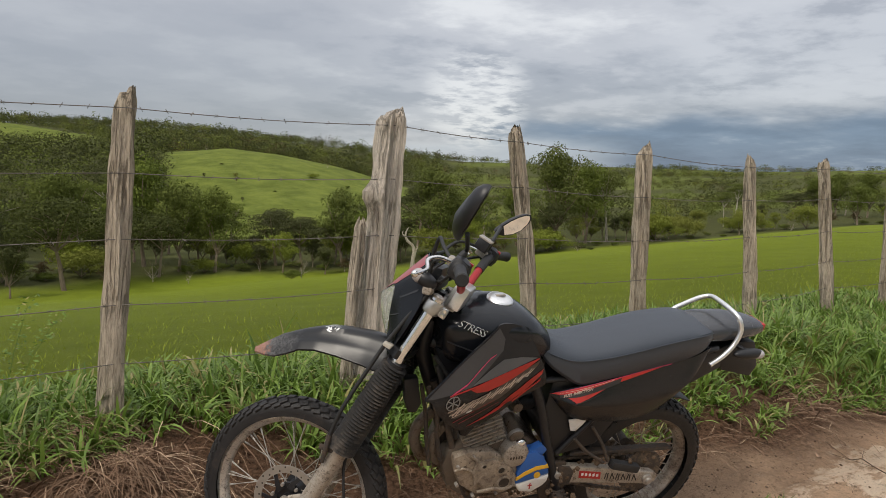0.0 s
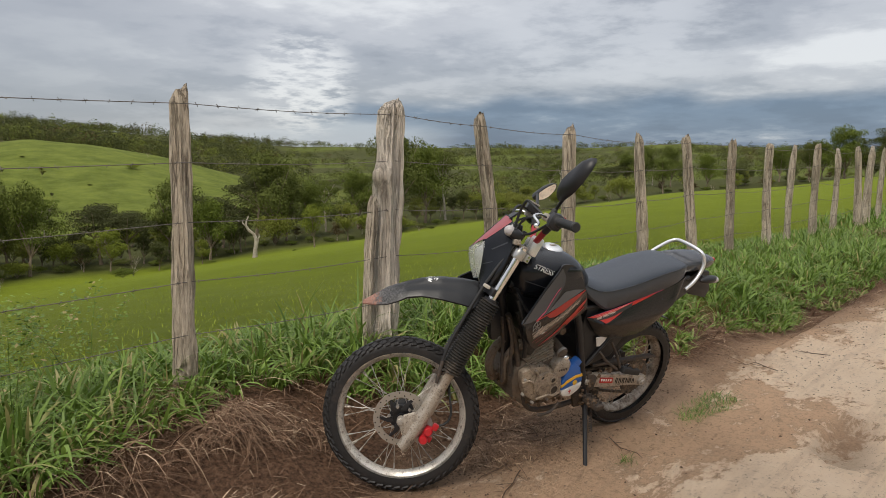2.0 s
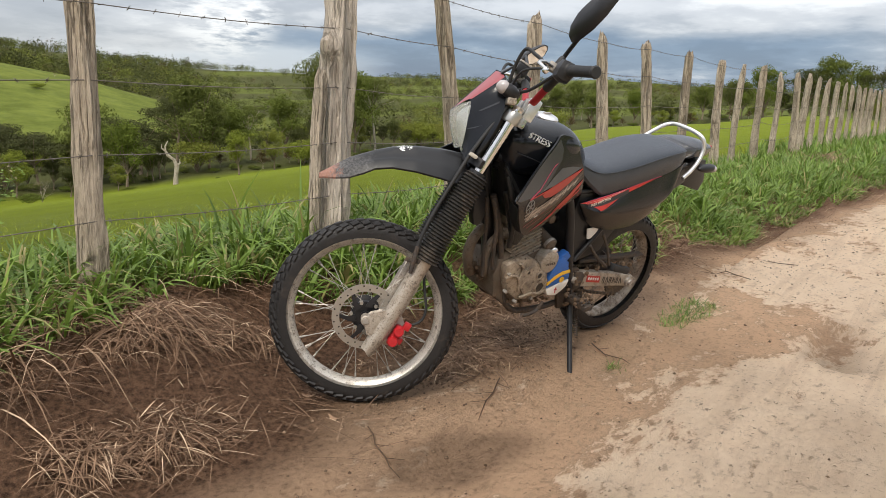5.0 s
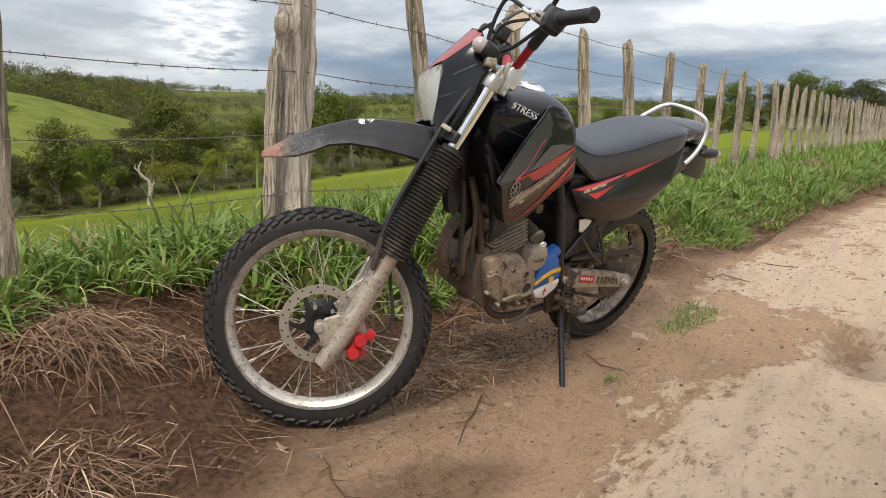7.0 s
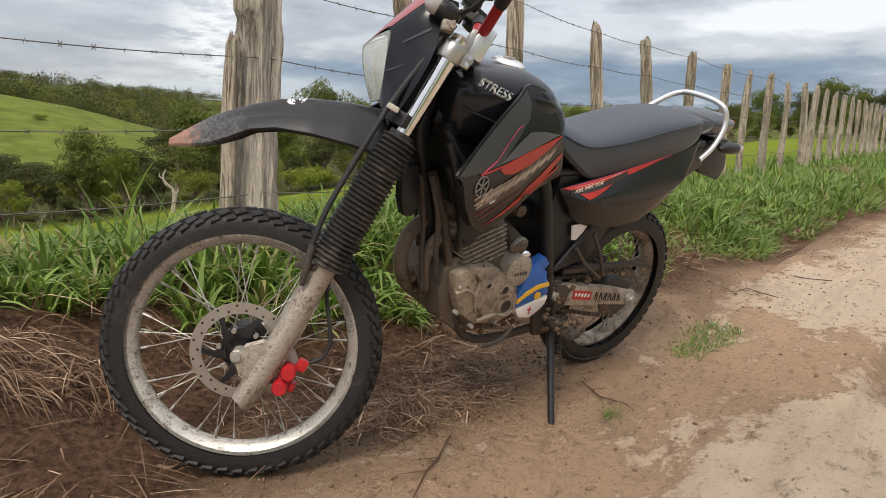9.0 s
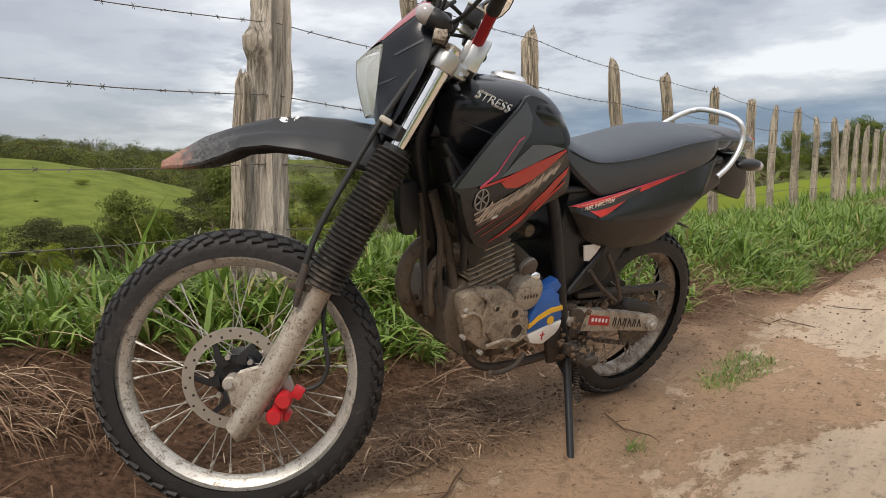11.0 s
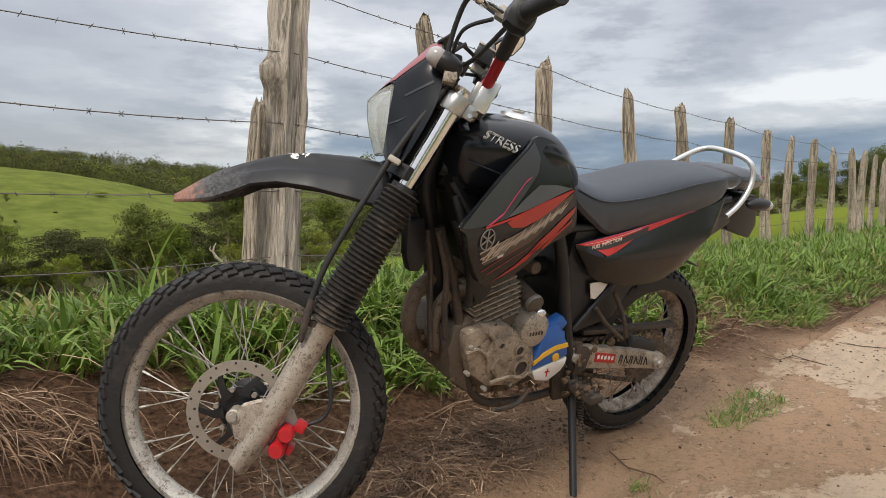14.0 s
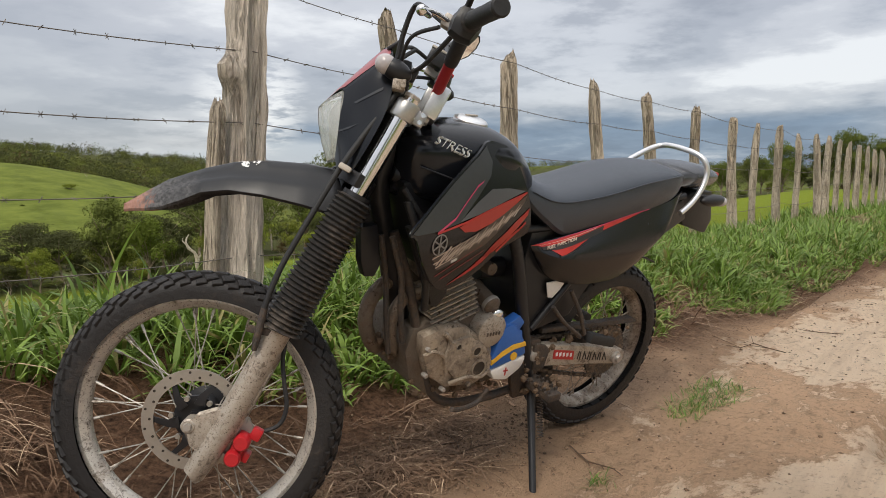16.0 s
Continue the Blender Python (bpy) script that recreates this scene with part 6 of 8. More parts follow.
def side_panels():
    top = [(0.521, 0.118, 0.762), (0.341, 0.128, 0.798), (0.110, 0.130, 0.847), (-0.060, 0.126, 0.876), (-0.150, 0.112, 0.905)]
    low = [(0.500, 0.116, 0.735), (0.410, 0.118, 0.650), (0.230, 0.120, 0.616), (0.035, 0.118, 0.652), (-0.125, 0.108, 0.850)]
    sk = Ridged(top, low, 0.040)
    for side in (1, -1):
        p = part("side_panel", sk.mesh(28, 10, 0.006, side), SIDE_PLASTIC, bike, "black side panel with a red stripe")
        part("red_stripe", sk.decal(0.0, 0.56, lambda t: 0.012, lambda t: float(np.interp(t, [0, 0.30, 0.40, 0.58, 1.0], [0.02, 0.44, 0.34, 0.12, 0.02])), side, 0.0016, 40, 3), RED_FADE, p, "tapering red stripe")
        part("black_slash", sk.decal(0.07, 0.36, lambda t: 0.185 - 0.155 * t, lambda t: 0.345 - 0.225 * t, side, 0.0026, 20, 2), BLACK_INK, p)
        part("black_slash", sk.decal(0.055, 0.33, lambda t: 0.105 - 0.08 * t, lambda t: 0.113 - 0.08 * t, side, 0.0026, 12, 1), SILVER_DECAL, p)
        part("black_slash", sk.decal(0.16, 0.30, lambda t: 0.44 - 0.20 * t, lambda t: 0.47 - 0.22 * t, side, 0.0026, 8, 1), BLACK_INK, p)
        part("pink_edge", sk.decal(0.02, 0.60, lambda t: 0.004, lambda t: 0.016, side, 0.0030, 24, 1), PINK_LINE, p)
    # small words along the stripe
    a, b = sk.at(0.090, 0.312, 0.005), sk.at(0.34, 0.115, 0.005)
    along = (b - a).normalized()
    n = Vector((0, 1, 0.12))
    n = (n - along * n.dot(along)).normalized()
    m = Matrix((along, n.cross(along), n)).transposed().to_4x4()
    m.translation = a
    lettering("FUEL INJECTION", 0.0150, m, SILVER_DECAL, [o for o in bike.children if o.name.startswith("side_panel")][0], "lettering", 0.0012, 0.3, 1.05)
    part("white_tab", plate([(0.414, 0.634), (0.330, 0.638), (0.350, 0.606), (0.376, 0.581), (0.397, 0.584)], 0.107, 0.112, 0.002), WHITE_PAINT, bike, "white plastic tab")
    # airbox and inner fender behind the panels
    part("airbox", plate([(0.50, 0.80), (0.10, 0.86), (-0.20, 0.87), (-0.24, 0.80), (0.02, 0.67), (0.20, 0.62), (0.26, 0.50), (0.44, 0.46), (0.52, 0.62)], -0.095, 0.095, 0.01), BLACK_PLASTIC, bike)
    arc = [(0.36 * math.cos(a), 0.316 + 0.36 * math.sin(a)) for a in [radians(d) for d in range(35, 125, 10)]]
    inner = [(x * 0.985, 0.316 + (z - 0.316) * 0.985) for x, z in arc[::-1]]
    part("inner_fender", plate(arc + inner, -0.075, 0.075, 0.001), BLACK_PLASTIC, bike)


side_panels()


# ---- motorcycle: engine and frame ----
def engine():
    case = plate([(0.880, 0.47), (0.862, 0.535), (0.800, 0.552), (0.690, 0.548), (0.560, 0.560), (0.480, 0.500), (0.470, 0.390), (0.520, 0.325), (0.640, 0.300), (0.770, 0.310), (0.850, 0.370)], -0.115, 0.085, 0.012)
    e = part("engine", case, MUD_DARK, bike, "mud-splashed air-cooled engine")
    cov = plate([(0.856, 0.528), (0.791, 0.546), (0.712, 0.540), (0.640, 0.494), (0.597, 0.455), (0.576, 0.402), (0.594, 0.360), (0.644, 0.340), (0.750, 0.352), (0.818, 0.402), (0.848, 0.474)], 0.080, 0.122, 0.018)
    c = part("crankcase_cover", cov, ENGINE, e, "muddy cast crankcase cover")
    boss = plate([(0.760, 0.500), (0.700, 0.512), (0.640, 0.478), (0.600, 0.430), (0.600, 0.385), (0.640, 0.360), (0.720, 0.372), (0.765, 0.420), (0.775, 0.460)], 0.110, 0.133, 0.009)
    part("cover_boss", boss, ENGINE, c)
    for p in ([(0.845, 0.120, 0.470), (0.812, 0.126, 0.480), (0.775, 0.126, 0.455), (0.758, 0.124, 0.400)], [(0.750, 0.130, 0.372), (0.690, 0.136, 0.384), (0.640, 0.136, 0.375), (0.606, 0.132, 0.392)], [(0.790, 0.126, 0.530), (0.765, 0.128, 0.505), (0.775, 0.128, 0.455)]):
        part("cover_rib", hose(p, 0.0058, 8, 6), ENGINE, c)
    for x, z, r in ((0.650, 0.405, 0.022), (0.668, 0.462, 0.013), (0.738, 0.487, 0.008)):
        t = lathe([(r * 1.25, -0.004), (r * 1.22, 0.004), (r, 0.005), (r * 0.95, -0.004)], 20)
        part("cover_eye", mv(t, Matrix.Translation((x, 0.134, z))), ENGINE, c)
        # flat dark disc paints the shaded depth of the eye's hole
        t = lathe([(0, 0.0), (r * 0.97, 0.0), (r * 0.97, -0.01)], 20)
        part("dark_recess", mv(t, Matrix.Translation((x, 0.1355, z))), DARK_PIT, c)
    for x, z in ((0.835, 0.49), (0.78, 0.525), (0.83, 0.41), (0.76, 0.352), (0.67, 0.352), (0.60, 0.38), (0.64, 0.487)):
        t = lathe([(0, 0.008), (0.006, 0.008), (0.007, 0.006), (0.007, -0.01)], 6)
        part("cover_bolt", mv(t, Matrix.Translation((x, 0.122, z))), ALU, c)
    # finned barrel and head, canted ahead
    m = Matrix.Translation((0.720, 0.0, 0.53)) @ Matrix.Rotation(radians(17), 4, "Y")
    barrel = part("cylinder", mv(box(0, 0, 0.08, 0.105, 0.125, 0.22, 0.015), m), ENGINE, e)
    for k in range(9):
        sz = 0.160 if k < 7 else 0.150
        part("cooling_fin", mv(box(0, 0, 0.010 + 0.0155 * k, sz, sz + 0.02, 0.0045, 0.0012), m), FIN_ALU, barrel)
    part("cylinder_head", mv(box(0, 0, 0.195, 0.135, 0.150, 0.085, 0.016), m), ENGINE, e)
    t = lathe([(0, 0.012), (0.012, 0.012), (0.018, 0.010), (0.019, 0.0), (0.019, -0.04)], 20)
    part("cam_plug", mv(t, Matrix.Translation((0.612, 0.068, 0.682))), MUD_DARK, e, "round grey plug")
    # starter drive: round cover and motor
    t = lathe([(0, 0.020), (0.040, 0.020), (0.050, 0.014), (0.053, 0.0), (0.053, -0.05)], 32)
    rc = part("round_cover", mv(t, Matrix.Translation((0.614, 0.112, 0.512))), FORK_ALU, e, "round dusty alloy cover")
    for k in range(5):
        part("cast_mark", box(0.636 - 0.011 * k, 0.1325, 0.506, 0.006, 0.002, 0.011, 0.0008), MUDDY, rc)
    t = lathe([(0, 0.03), (0.022, 0.03), (0.027, 0.026), (0.027, 0.010), (0.024, 0.008), (0.024, -0.07), (0, -0.07)], 24)
    part("starter_motor", mv(t, Matrix.Translation((0.616, 0.085, 0.590)) @ Matrix.Rotation(radians(-16), 4, "X")), MUD_DARK, e, "mud-caked round starter motor")
    t = lathe([(0.0275, 0.024), (0.0285, 0.022), (0.0285, 0.012), (0.0275, 0.010)], 24)
    part("motor_band", mv(t, Matrix.Translation((0.616, 0.085, 0.590)) @ Matrix.Rotation(radians(-16), 4, "X")), ALU, e)
    # chrome blob added to give a bright glint beside the starter
    part("glint_cap", mv(ellipsoid((0.598, 0.116, 0.560), (0.020, 0.014, 0.016)), Matrix.Identity(4)), CHROME, e)
    # painted sprocket cover
    blue = [(0.5760, 0.5140), (0.5420, 0.5260), (0.5170, 0.5160), (0.5090, 0.4930), (0.4800, 0.4660), (0.4620, 0.4140), (0.5240, 0.4030), (0.6000, 0.3830), (0.6000, 0.4280)]
    sc = part("sprocket_cover", plate(blue, 0.06, 0.132, 0.010), BLUE_PAINT, bike, "blue and white painted sprocket cover")
    part("blue_lug", plate([(0.562, 0.522), (0.512, 0.546), (0.488, 0.522), (0.506, 0.496), (0.545, 0.500)], 0.092, 0.126, 0.005), BLUE_PAINT, sc)
    white = [(0.6000, 0.3815), (0.5240, 0.4015), (0.4620, 0.4125), (0.4680, 0.3830), (0.4820, 0.3660), (0.5270, 0.3400), (0.5790, 0.3500)]
    part("white_half", plate(white, 0.06, 0.134, 0.010), WHITE_PAINT, sc, "white lower half")
    arc = [(0.6000, 0.4160), (0.5690, 0.4400), (0.5240, 0.4580), (0.4780, 0.4600), (0.4720, 0.4460), (0.5220, 0.4420), (0.5640, 0.4250), (0.6000, 0.4020)]
    part("yellow_arc", plate(arc, 0.120, 0.1345, 0.0008), YELLOW_PAINT, sc, "yellow arc")
    t = lathe([(0, 0.003), (0.013, 0.003), (0.013, -0.004)], 20)
    part("yellow_spot", mv(t, Matrix.Translation((0.516, 0.132, 0.418))), YELLOW_PAINT, sc, "yellow spot")
    cross = box(0.539, 0.1345, 0.372, 0.004, 0.002, 0.026, 0)
    join(cross, box(0.539, 0.1345, 0.375, 0.018, 0.002, 0.004, 0))
    part("red_cross_mark", cross, RED_DECAL, sc)
    # gear lever, foot peg, clods of mud
    part("gear_lever", hose([(0.600, 0.135, 0.325), (0.650, 0.150, 0.300), (0.720, 0.160, 0.300), (0.760, 0.175, 0.318)], 0.007, 8), MUDDY, bike, "muddy gear lever")
    peg = box(0.415, 0.185, 0.312, 0.052, 0.105, 0.024, 0.004)
    rng = random.Random(8)
    for k in range(10):
        join(peg, box(0.395 + 0.04 * (k % 2), 0.140 + 0.0095 * k, 0.328, 0.012, 0.006, 0.012, 0.001))
    part("foot_peg", peg, MUDDY, bike, "mud-caked foot peg")
    # exhaust header looping ahead of the barrel to the far side
    part("exhaust_pipe", hose([(0.800, -0.010, 0.640), (0.880, -0.005, 0.655), (0.955, 0.010, 0.615), (0.972, 0.012, 0.545), (0.935, 0.000, 0.468), (0.880, -0.040, 0.430), (0.800, -0.110, 0.420), (0.600, -0.150, 0.440), (0.300, -0.150, 0.520), (0.100, -0.160, 0.620)], 0.0205, 16, 8), RUST_PIPE, bike, "mud-caked looping exhaust header")
    part("muffler", tube_bm([(0.14, -0.165, 0.60), (0.08, -0.168, 0.63), (-0.20, -0.172, 0.76), (-0.26, -0.172, 0.785)], [0.026, 0.050, 0.050, 0.030], 20), MUDDY, bike)
    part("second_pipe", hose([(0.820, 0.045, 0.620), (0.880, 0.050, 0.618), (0.915, 0.050, 0.560), (0.905, 0.045, 0.490), (0.870, 0.020, 0.440)], 0.0175, 14, 8), RUST_PIPE, bike, "mud-caked exhaust bend")
    part("horn", mv(plate([(1.050, 0.825), (1.000, 0.830), (0.978, 0.725), (0.992, 0.690), (1.022, 0.692), (1.038, 0.735)], 0.030, 0.062, 0.008), Matrix.Identity(4)), BLACK_PLASTIC, bike, "flat black horn")
    for side in (1, -1):
        y0, y1 = (0.082, 0.104) if side > 0 else (-0.104, -0.082)
        part("radiator_shield", plate([(0.940, 0.830), (0.880, 0.840), (0.780, 0.72), (0.786, 0.637), (0.812, 0.600), (0.838, 0.610), (0.868, 0.70), (0.905, 0.765)], y0, y1, 0.006), SPECKLED_BLACK, bike, "black plastic shield speckled with mud")
    part("wiring_tube", hose([(0.985, 0.055, 0.80), (0.958, 0.062, 0.68), (0.946, 0.066, 0.58), (0.925, 0.070, 0.47)], 0.0075, 8), MUDDY, bike)
    part("wiring_tube", hose([(0.965, 0.075, 0.80), (0.925, 0.082, 0.69), (0.915, 0.084, 0.60), (0.890, 0.080, 0.50)], 0.0085, 8), MUDDY, bike)
    part("wiring_loom", hose([(0.955, 0.105, 0.90), (0.930, 0.125, 0.83), (0.895, 0.122, 0.76), (0.868, 0.112, 0.68), (0.850, 0.100, 0.60)], 0.0105, 10), SPECKLED_BLACK, bike, "mud-speckled black wiring loom")
    part("wiring_loom", hose([(0.965, 0.095, 0.93), (0.915, 0.118, 0.86), (0.872, 0.128, 0.80), (0.840, 0.118, 0.72)], 0.0080, 10), SPECKLED_BLACK, bike)


FIN_ALU = make_engine("dusty_fin_alloy", (0.36, 0.32, 0.27), 24)
engine()


def frame_parts():
    f = part("frame", hose([(0.955, 0, 1.02), (0.975, 0, 0.93), (0.960, 0, 0.85), (0.905, 0, 0.70), (0.850, 0, 0.52)], 0.026, 14), BLACK_PLASTIC, bike, "black tubular steel frame")
    for side in (1, -1):
        part("cradle_tube", hose([(0.935, side * 0.035, 0.80), (0.880, side * 0.062, 0.650), (0.822, side * 0.072, 0.460), (0.775, side * 0.078, 0.335), (0.700, side * 0.082, 0.275), (0.560, side * 0.085, 0.262), (0.420, side * 0.09, 0.275)], 0.0130, 12), MUDDY, f, "mud-caked cradle tube")
        part("backbone_tube", hose([(0.96, side * 0.03, 0.95), (0.80, side * 0.07, 0.90), (0.62, side * 0.09, 0.83), (0.555, side * 0.100, 0.745), (0.492, side * 0.105, 0.560), (0.435, side * 0.105, 0.400), (0.395, side * 0.105, 0.285)], 0.0185, 12), BLACK_PLASTIC, f)
        part("seat_tube", hose([(0.54, side * 0.09, 0.80), (0.20, side * 0.10, 0.82), (-0.20, side * 0.09, 0.885)], 0.012, 10), BLACK_PLASTIC, f)
        part("strut_tube", hose([(0.43, side * 0.10, 0.48), (0.33, side * 0.105, 0.60), (0.15, side * 0.10, 0.80)], 0.0105, 10), BLACK_PLASTIC, f)
    part("tank_underside", plate([(0.955, 0.94), (0.90, 0.78), (0.82, 0.67), (0.66, 0.70), (0.55, 0.76), (0.53, 0.90), (0.70, 0.95)], -0.078, 0.078, 0.012), BLACK_PLASTIC, bike)
    part("throttle_body", mv(lathe([(0, 0.10), (0.030, 0.10), (0.032, -0.06), (0, -0.06)], 18), Matrix.Translation((0.545, 0.0, 0.655)) @ Matrix.Rotation(radians(90), 4, "Z")), BLACK_PLASTIC, bike)
    # swing arm
    for side in (1, -1):
        o = [(0.440, 0.362), (0.445, 0.418), (0.40, 0.430), (0.24, 0.400), (-0.022, 0.345), (-0.048, 0.330), (-0.048, 0.300), (-0.022, 0.285), (0.22, 0.328), (0.40, 0.355)]
        y0, y1 = (0.088, 0.118) if side > 0 else (-0.118, -0.088)
        sa = part("swing_arm", plate(o, y0, y1, 0.006), FORK_ALU, bike, "dusty alloy swing arm with stickers")
        if side > 0:
            red = part("red_sticker", plate([(0.324, 0.399), (0.226, 0.379), (0.222, 0.346), (0.322, 0.366)], 0.1178, 0.1192, 0), RED_DECAL, sa, "red sticker with white bars", smooth=False)
            for k in range(5):
                x = 0.308 - 0.0172 * k
                z = 0.3810 - 0.0036 * k
                part("white_bar", box(x, 0.1196, z, 0.0095, 0.0006, 0.013, 0, Matrix.Rotation(radians(11), 4, "Y")), WHITE_MARK, red, smooth=False)
            for k in range(6):
                x = 0.200 - 0.0265 * k
                z = 0.3585 - 0.0054 * k
                part("dark_bar", box(x, 0.1190, z, 0.0042, 0.0010, 0.030, 0, Matrix.Rotation(radians(-8), 4, "Y")), BLACK_INK, sa, smooth=False)
                part("dark_bar", box(x - 0.010, 0.1190, z - 0.003, 0.0042, 0.0010, 0.030, 0, Matrix.Rotation(radians(28 if k % 2 else 2), 4, "Y")), BLACK_INK, sa, smooth=False)
        part("axle_plate", mv(lathe([(0, 0.020), (0.012, 0.020), (0.014, 0.012), (0.022, 0.010), (0.023, 0.0), (0.023, -0.02)], 20), Matrix.Translation((0, side * 0.119, 0.316)) @ Matrix.Diagonal((1, side, 1, 1))), ALU, sa)
    part("arm_bracket", plate([(0.425, 0.436), (0.372, 0.426), (0.352, 0.404), (0.364, 0.345), (0.412, 0.345)], 0.116, 0.126, 0.003), MUDDY, bike, "dark mud-caked bracket")
    part("pivot_plate", plate([(0.475, 0.45), (0.385, 0.44), (0.372, 0.33), (0.40, 0.25), (0.46, 0.25), (0.49, 0.34)], 0.095, 0.112, 0.004), MUDDY, bike)
    part("pivot_cap", mv(lathe([(0, 0.010), (0.014, 0.010), (0.016, 0.0), (0.016, -0.02)], 18), Matrix.Translation((0.418, 0.120, 0.395))), ALU, bike)
    # sprocket and chain
    teeth = []
    for k in range(84):
        a = math.tau * k / 84
        r = 0.101 if k % 2 else 0.094
        teeth.append((r * math.cos(a), 0.316 + r * math.sin(a)))
    part("rear_sprocket", plate(teeth, 0.064, 0.070, 0), CHAIN, rear, "dark rear sprocket", smooth=False)

    def chain(p0, p1, n, name):
        bm = bmesh.new()
        a, b = Vector(p0), Vector(p1)
        d = b - a
        ang = math.atan2(-d.z, d.x)
        for k in range(n):
            c = a.lerp(b, (k + 0.5) / n) + Vector((0, 0, -0.010 * math.sin(math.pi * (k + 0.5) / n)))
            join(bm, box(c.x, c.y, c.z, d.length / n * 1.12, 0.016 if k % 2 else 0.010, 0.0125, 0.003, Matrix.Rotation(ang, 4, "Y")))
        part(name, bm, CHAIN, bike, "oily muddy drive chain")

    chain((0.455, 0.067, 0.350), (-0.010, 0.067, 0.216), 34, "drive_chain")
    chain((0.475, 0.067, 0.438), (0.005, 0.067, 0.416), 34, "drive_chain")
    part("chain_guard", plate([(0.36, 0.462), (0.14, 0.448), (-0.10, 0.436), (-0.13, 0.418), (0.0, 0.425), (0.36, 0.445)], 0.058, 0.086, 0.003), MUDDY, bike, "mud-caked chain guard")
    # passenger peg on its bracket
    part("peg_bracket", hose([(0.385, 0.128, 0.560), (0.330, 0.135, 0.505), (0.245, 0.142, 0.445)], 0.0068, 10), MUDDY, bike)
    part("peg_bracket", hose([(0.318, 0.128, 0.605), (0.265, 0.135, 0.530), (0.225, 0.142, 0.450)], 0.0068, 10), MUDDY, bike)
    part("passenger_peg", box(0.150, 0.150, 0.423, 0.135, 0.034, 0.034, 0.010, Matrix.Rotation(radians(-16), 4, "Y")), RUBBER, bike, "folded black passenger peg")
    part("shock_spring", hose([(0.36 + 0.03 * math.cos(k * 0.9), 0.03 * math.sin(k * 0.9), 0.42 + 0.0045 * k) for k in range(60)], 0.006, 8, 1), MUDDY, bike)
    part("rear_cylinder", mv(lathe([(0, 0.03), (0.022, 0.03), (0.024, -0.03), (0, -0.03)], 16), Matrix.Translation((0.06, -0.02, 0.42))), MUDDY, bike)
    # side stand with its spring and foot
    a, b = Vector((0.398, 0.118, 0.292)), Vector((0.500, 0.312, 0.020))
    st = part("side_stand", tube_bm([a, a.lerp(b, 0.03), a.lerp(b, 0.55), b], [0.018, 0.014, 0.0112, 0.0108], 14), BLACK_PLASTIC, bike, "black tubular side stand")
    part("stand_foot", mv(lathe([(0, 0.006), (0.020, 0.006), (0.024, 0.0), (0.024, -0.006), (0, -0.006)], 14), Matrix.Translation(b) @ BIKE.to_3x3().inverted().to_4x4() @ Matrix.Rotation(radians(90), 4, "X")), MUDDY, st)
    q = (b - a).normalized()
    side_v = q.cross(Vector((0, 0, 1))).normalized()
    up_v = side_v.cross(q)
    part("stand_spring", tube_bm([a + q * (0.02 + 0.0016 * k) + (side_v * math.cos(k * 1.2) + up_v * math.sin(k * 1.2)) * 0.0085 - side_v * 0.028 for k in range(90)], 0.0022, 6), MUDDY, st)
    part("stand_bracket", box(0.402, 0.112, 0.296, 0.055, 0.035, 0.050, 0.008), MUDDY, bike)


frame_parts()


def mud_clods():
    """Caked lumps of mud on the lower parts."""
    rng = random.Random(17)
    shapes = []
    for k in range(4):
        t = bmesh.new()
        bmesh.ops.create_icosphere(t, subdivisions=1, radius=0.009)
        for v in t.verts:
            v.co *= rng.uniform(0.65, 1.3)
        me = bpy.data.meshes.new("mud_lump")
        t.to_mesh(me)
        t.free()
        me.materials.append(MUD_CAKE)
        shapes.append(me)
    for x, y, z, sx, sz, m in ((0.415, 0.19, 0.330, 0.05, 0.02, 16), (0.425, 0.120, 0.345, 0.05, 0.07, 14), (0.80, 0.088, 0.36, 0.05, 0.06, 10), (0.24, 0.100, 0.408, 0.15, 0.010, 16), (0.93, 0.02, 0.47, 0.05, 0.05, 9), (0.62, 0.105, 0.32, 0.10, 0.02, 10), (0.10, 0.145, 0.43, 0.08, 0.02, 8)):
        for k in range(m):
            ob = new("mud_lump", shapes[k % 4])
            ob.parent = bike
            ob.matrix_basis = Matrix.Translation((x + rng.uniform(-sx, sx), y + rng.uniform(-0.02, 0.022), z + rng.uniform(-sz, sz))) @ Matrix.Rotation(rng.uniform(0, 6.28), 4, "Z") @ Matrix.Scale(rng.uniform(0.5, 1.25), 4)


MUD_CAKE = plain("caked_brown_mud", (0.13, 0.088, 0.058), 0.85, amount=0.5, scale=40, grain=0.9, dirt=(0.22, 0.155, 0.105), spec=0.15)
mud_clods()

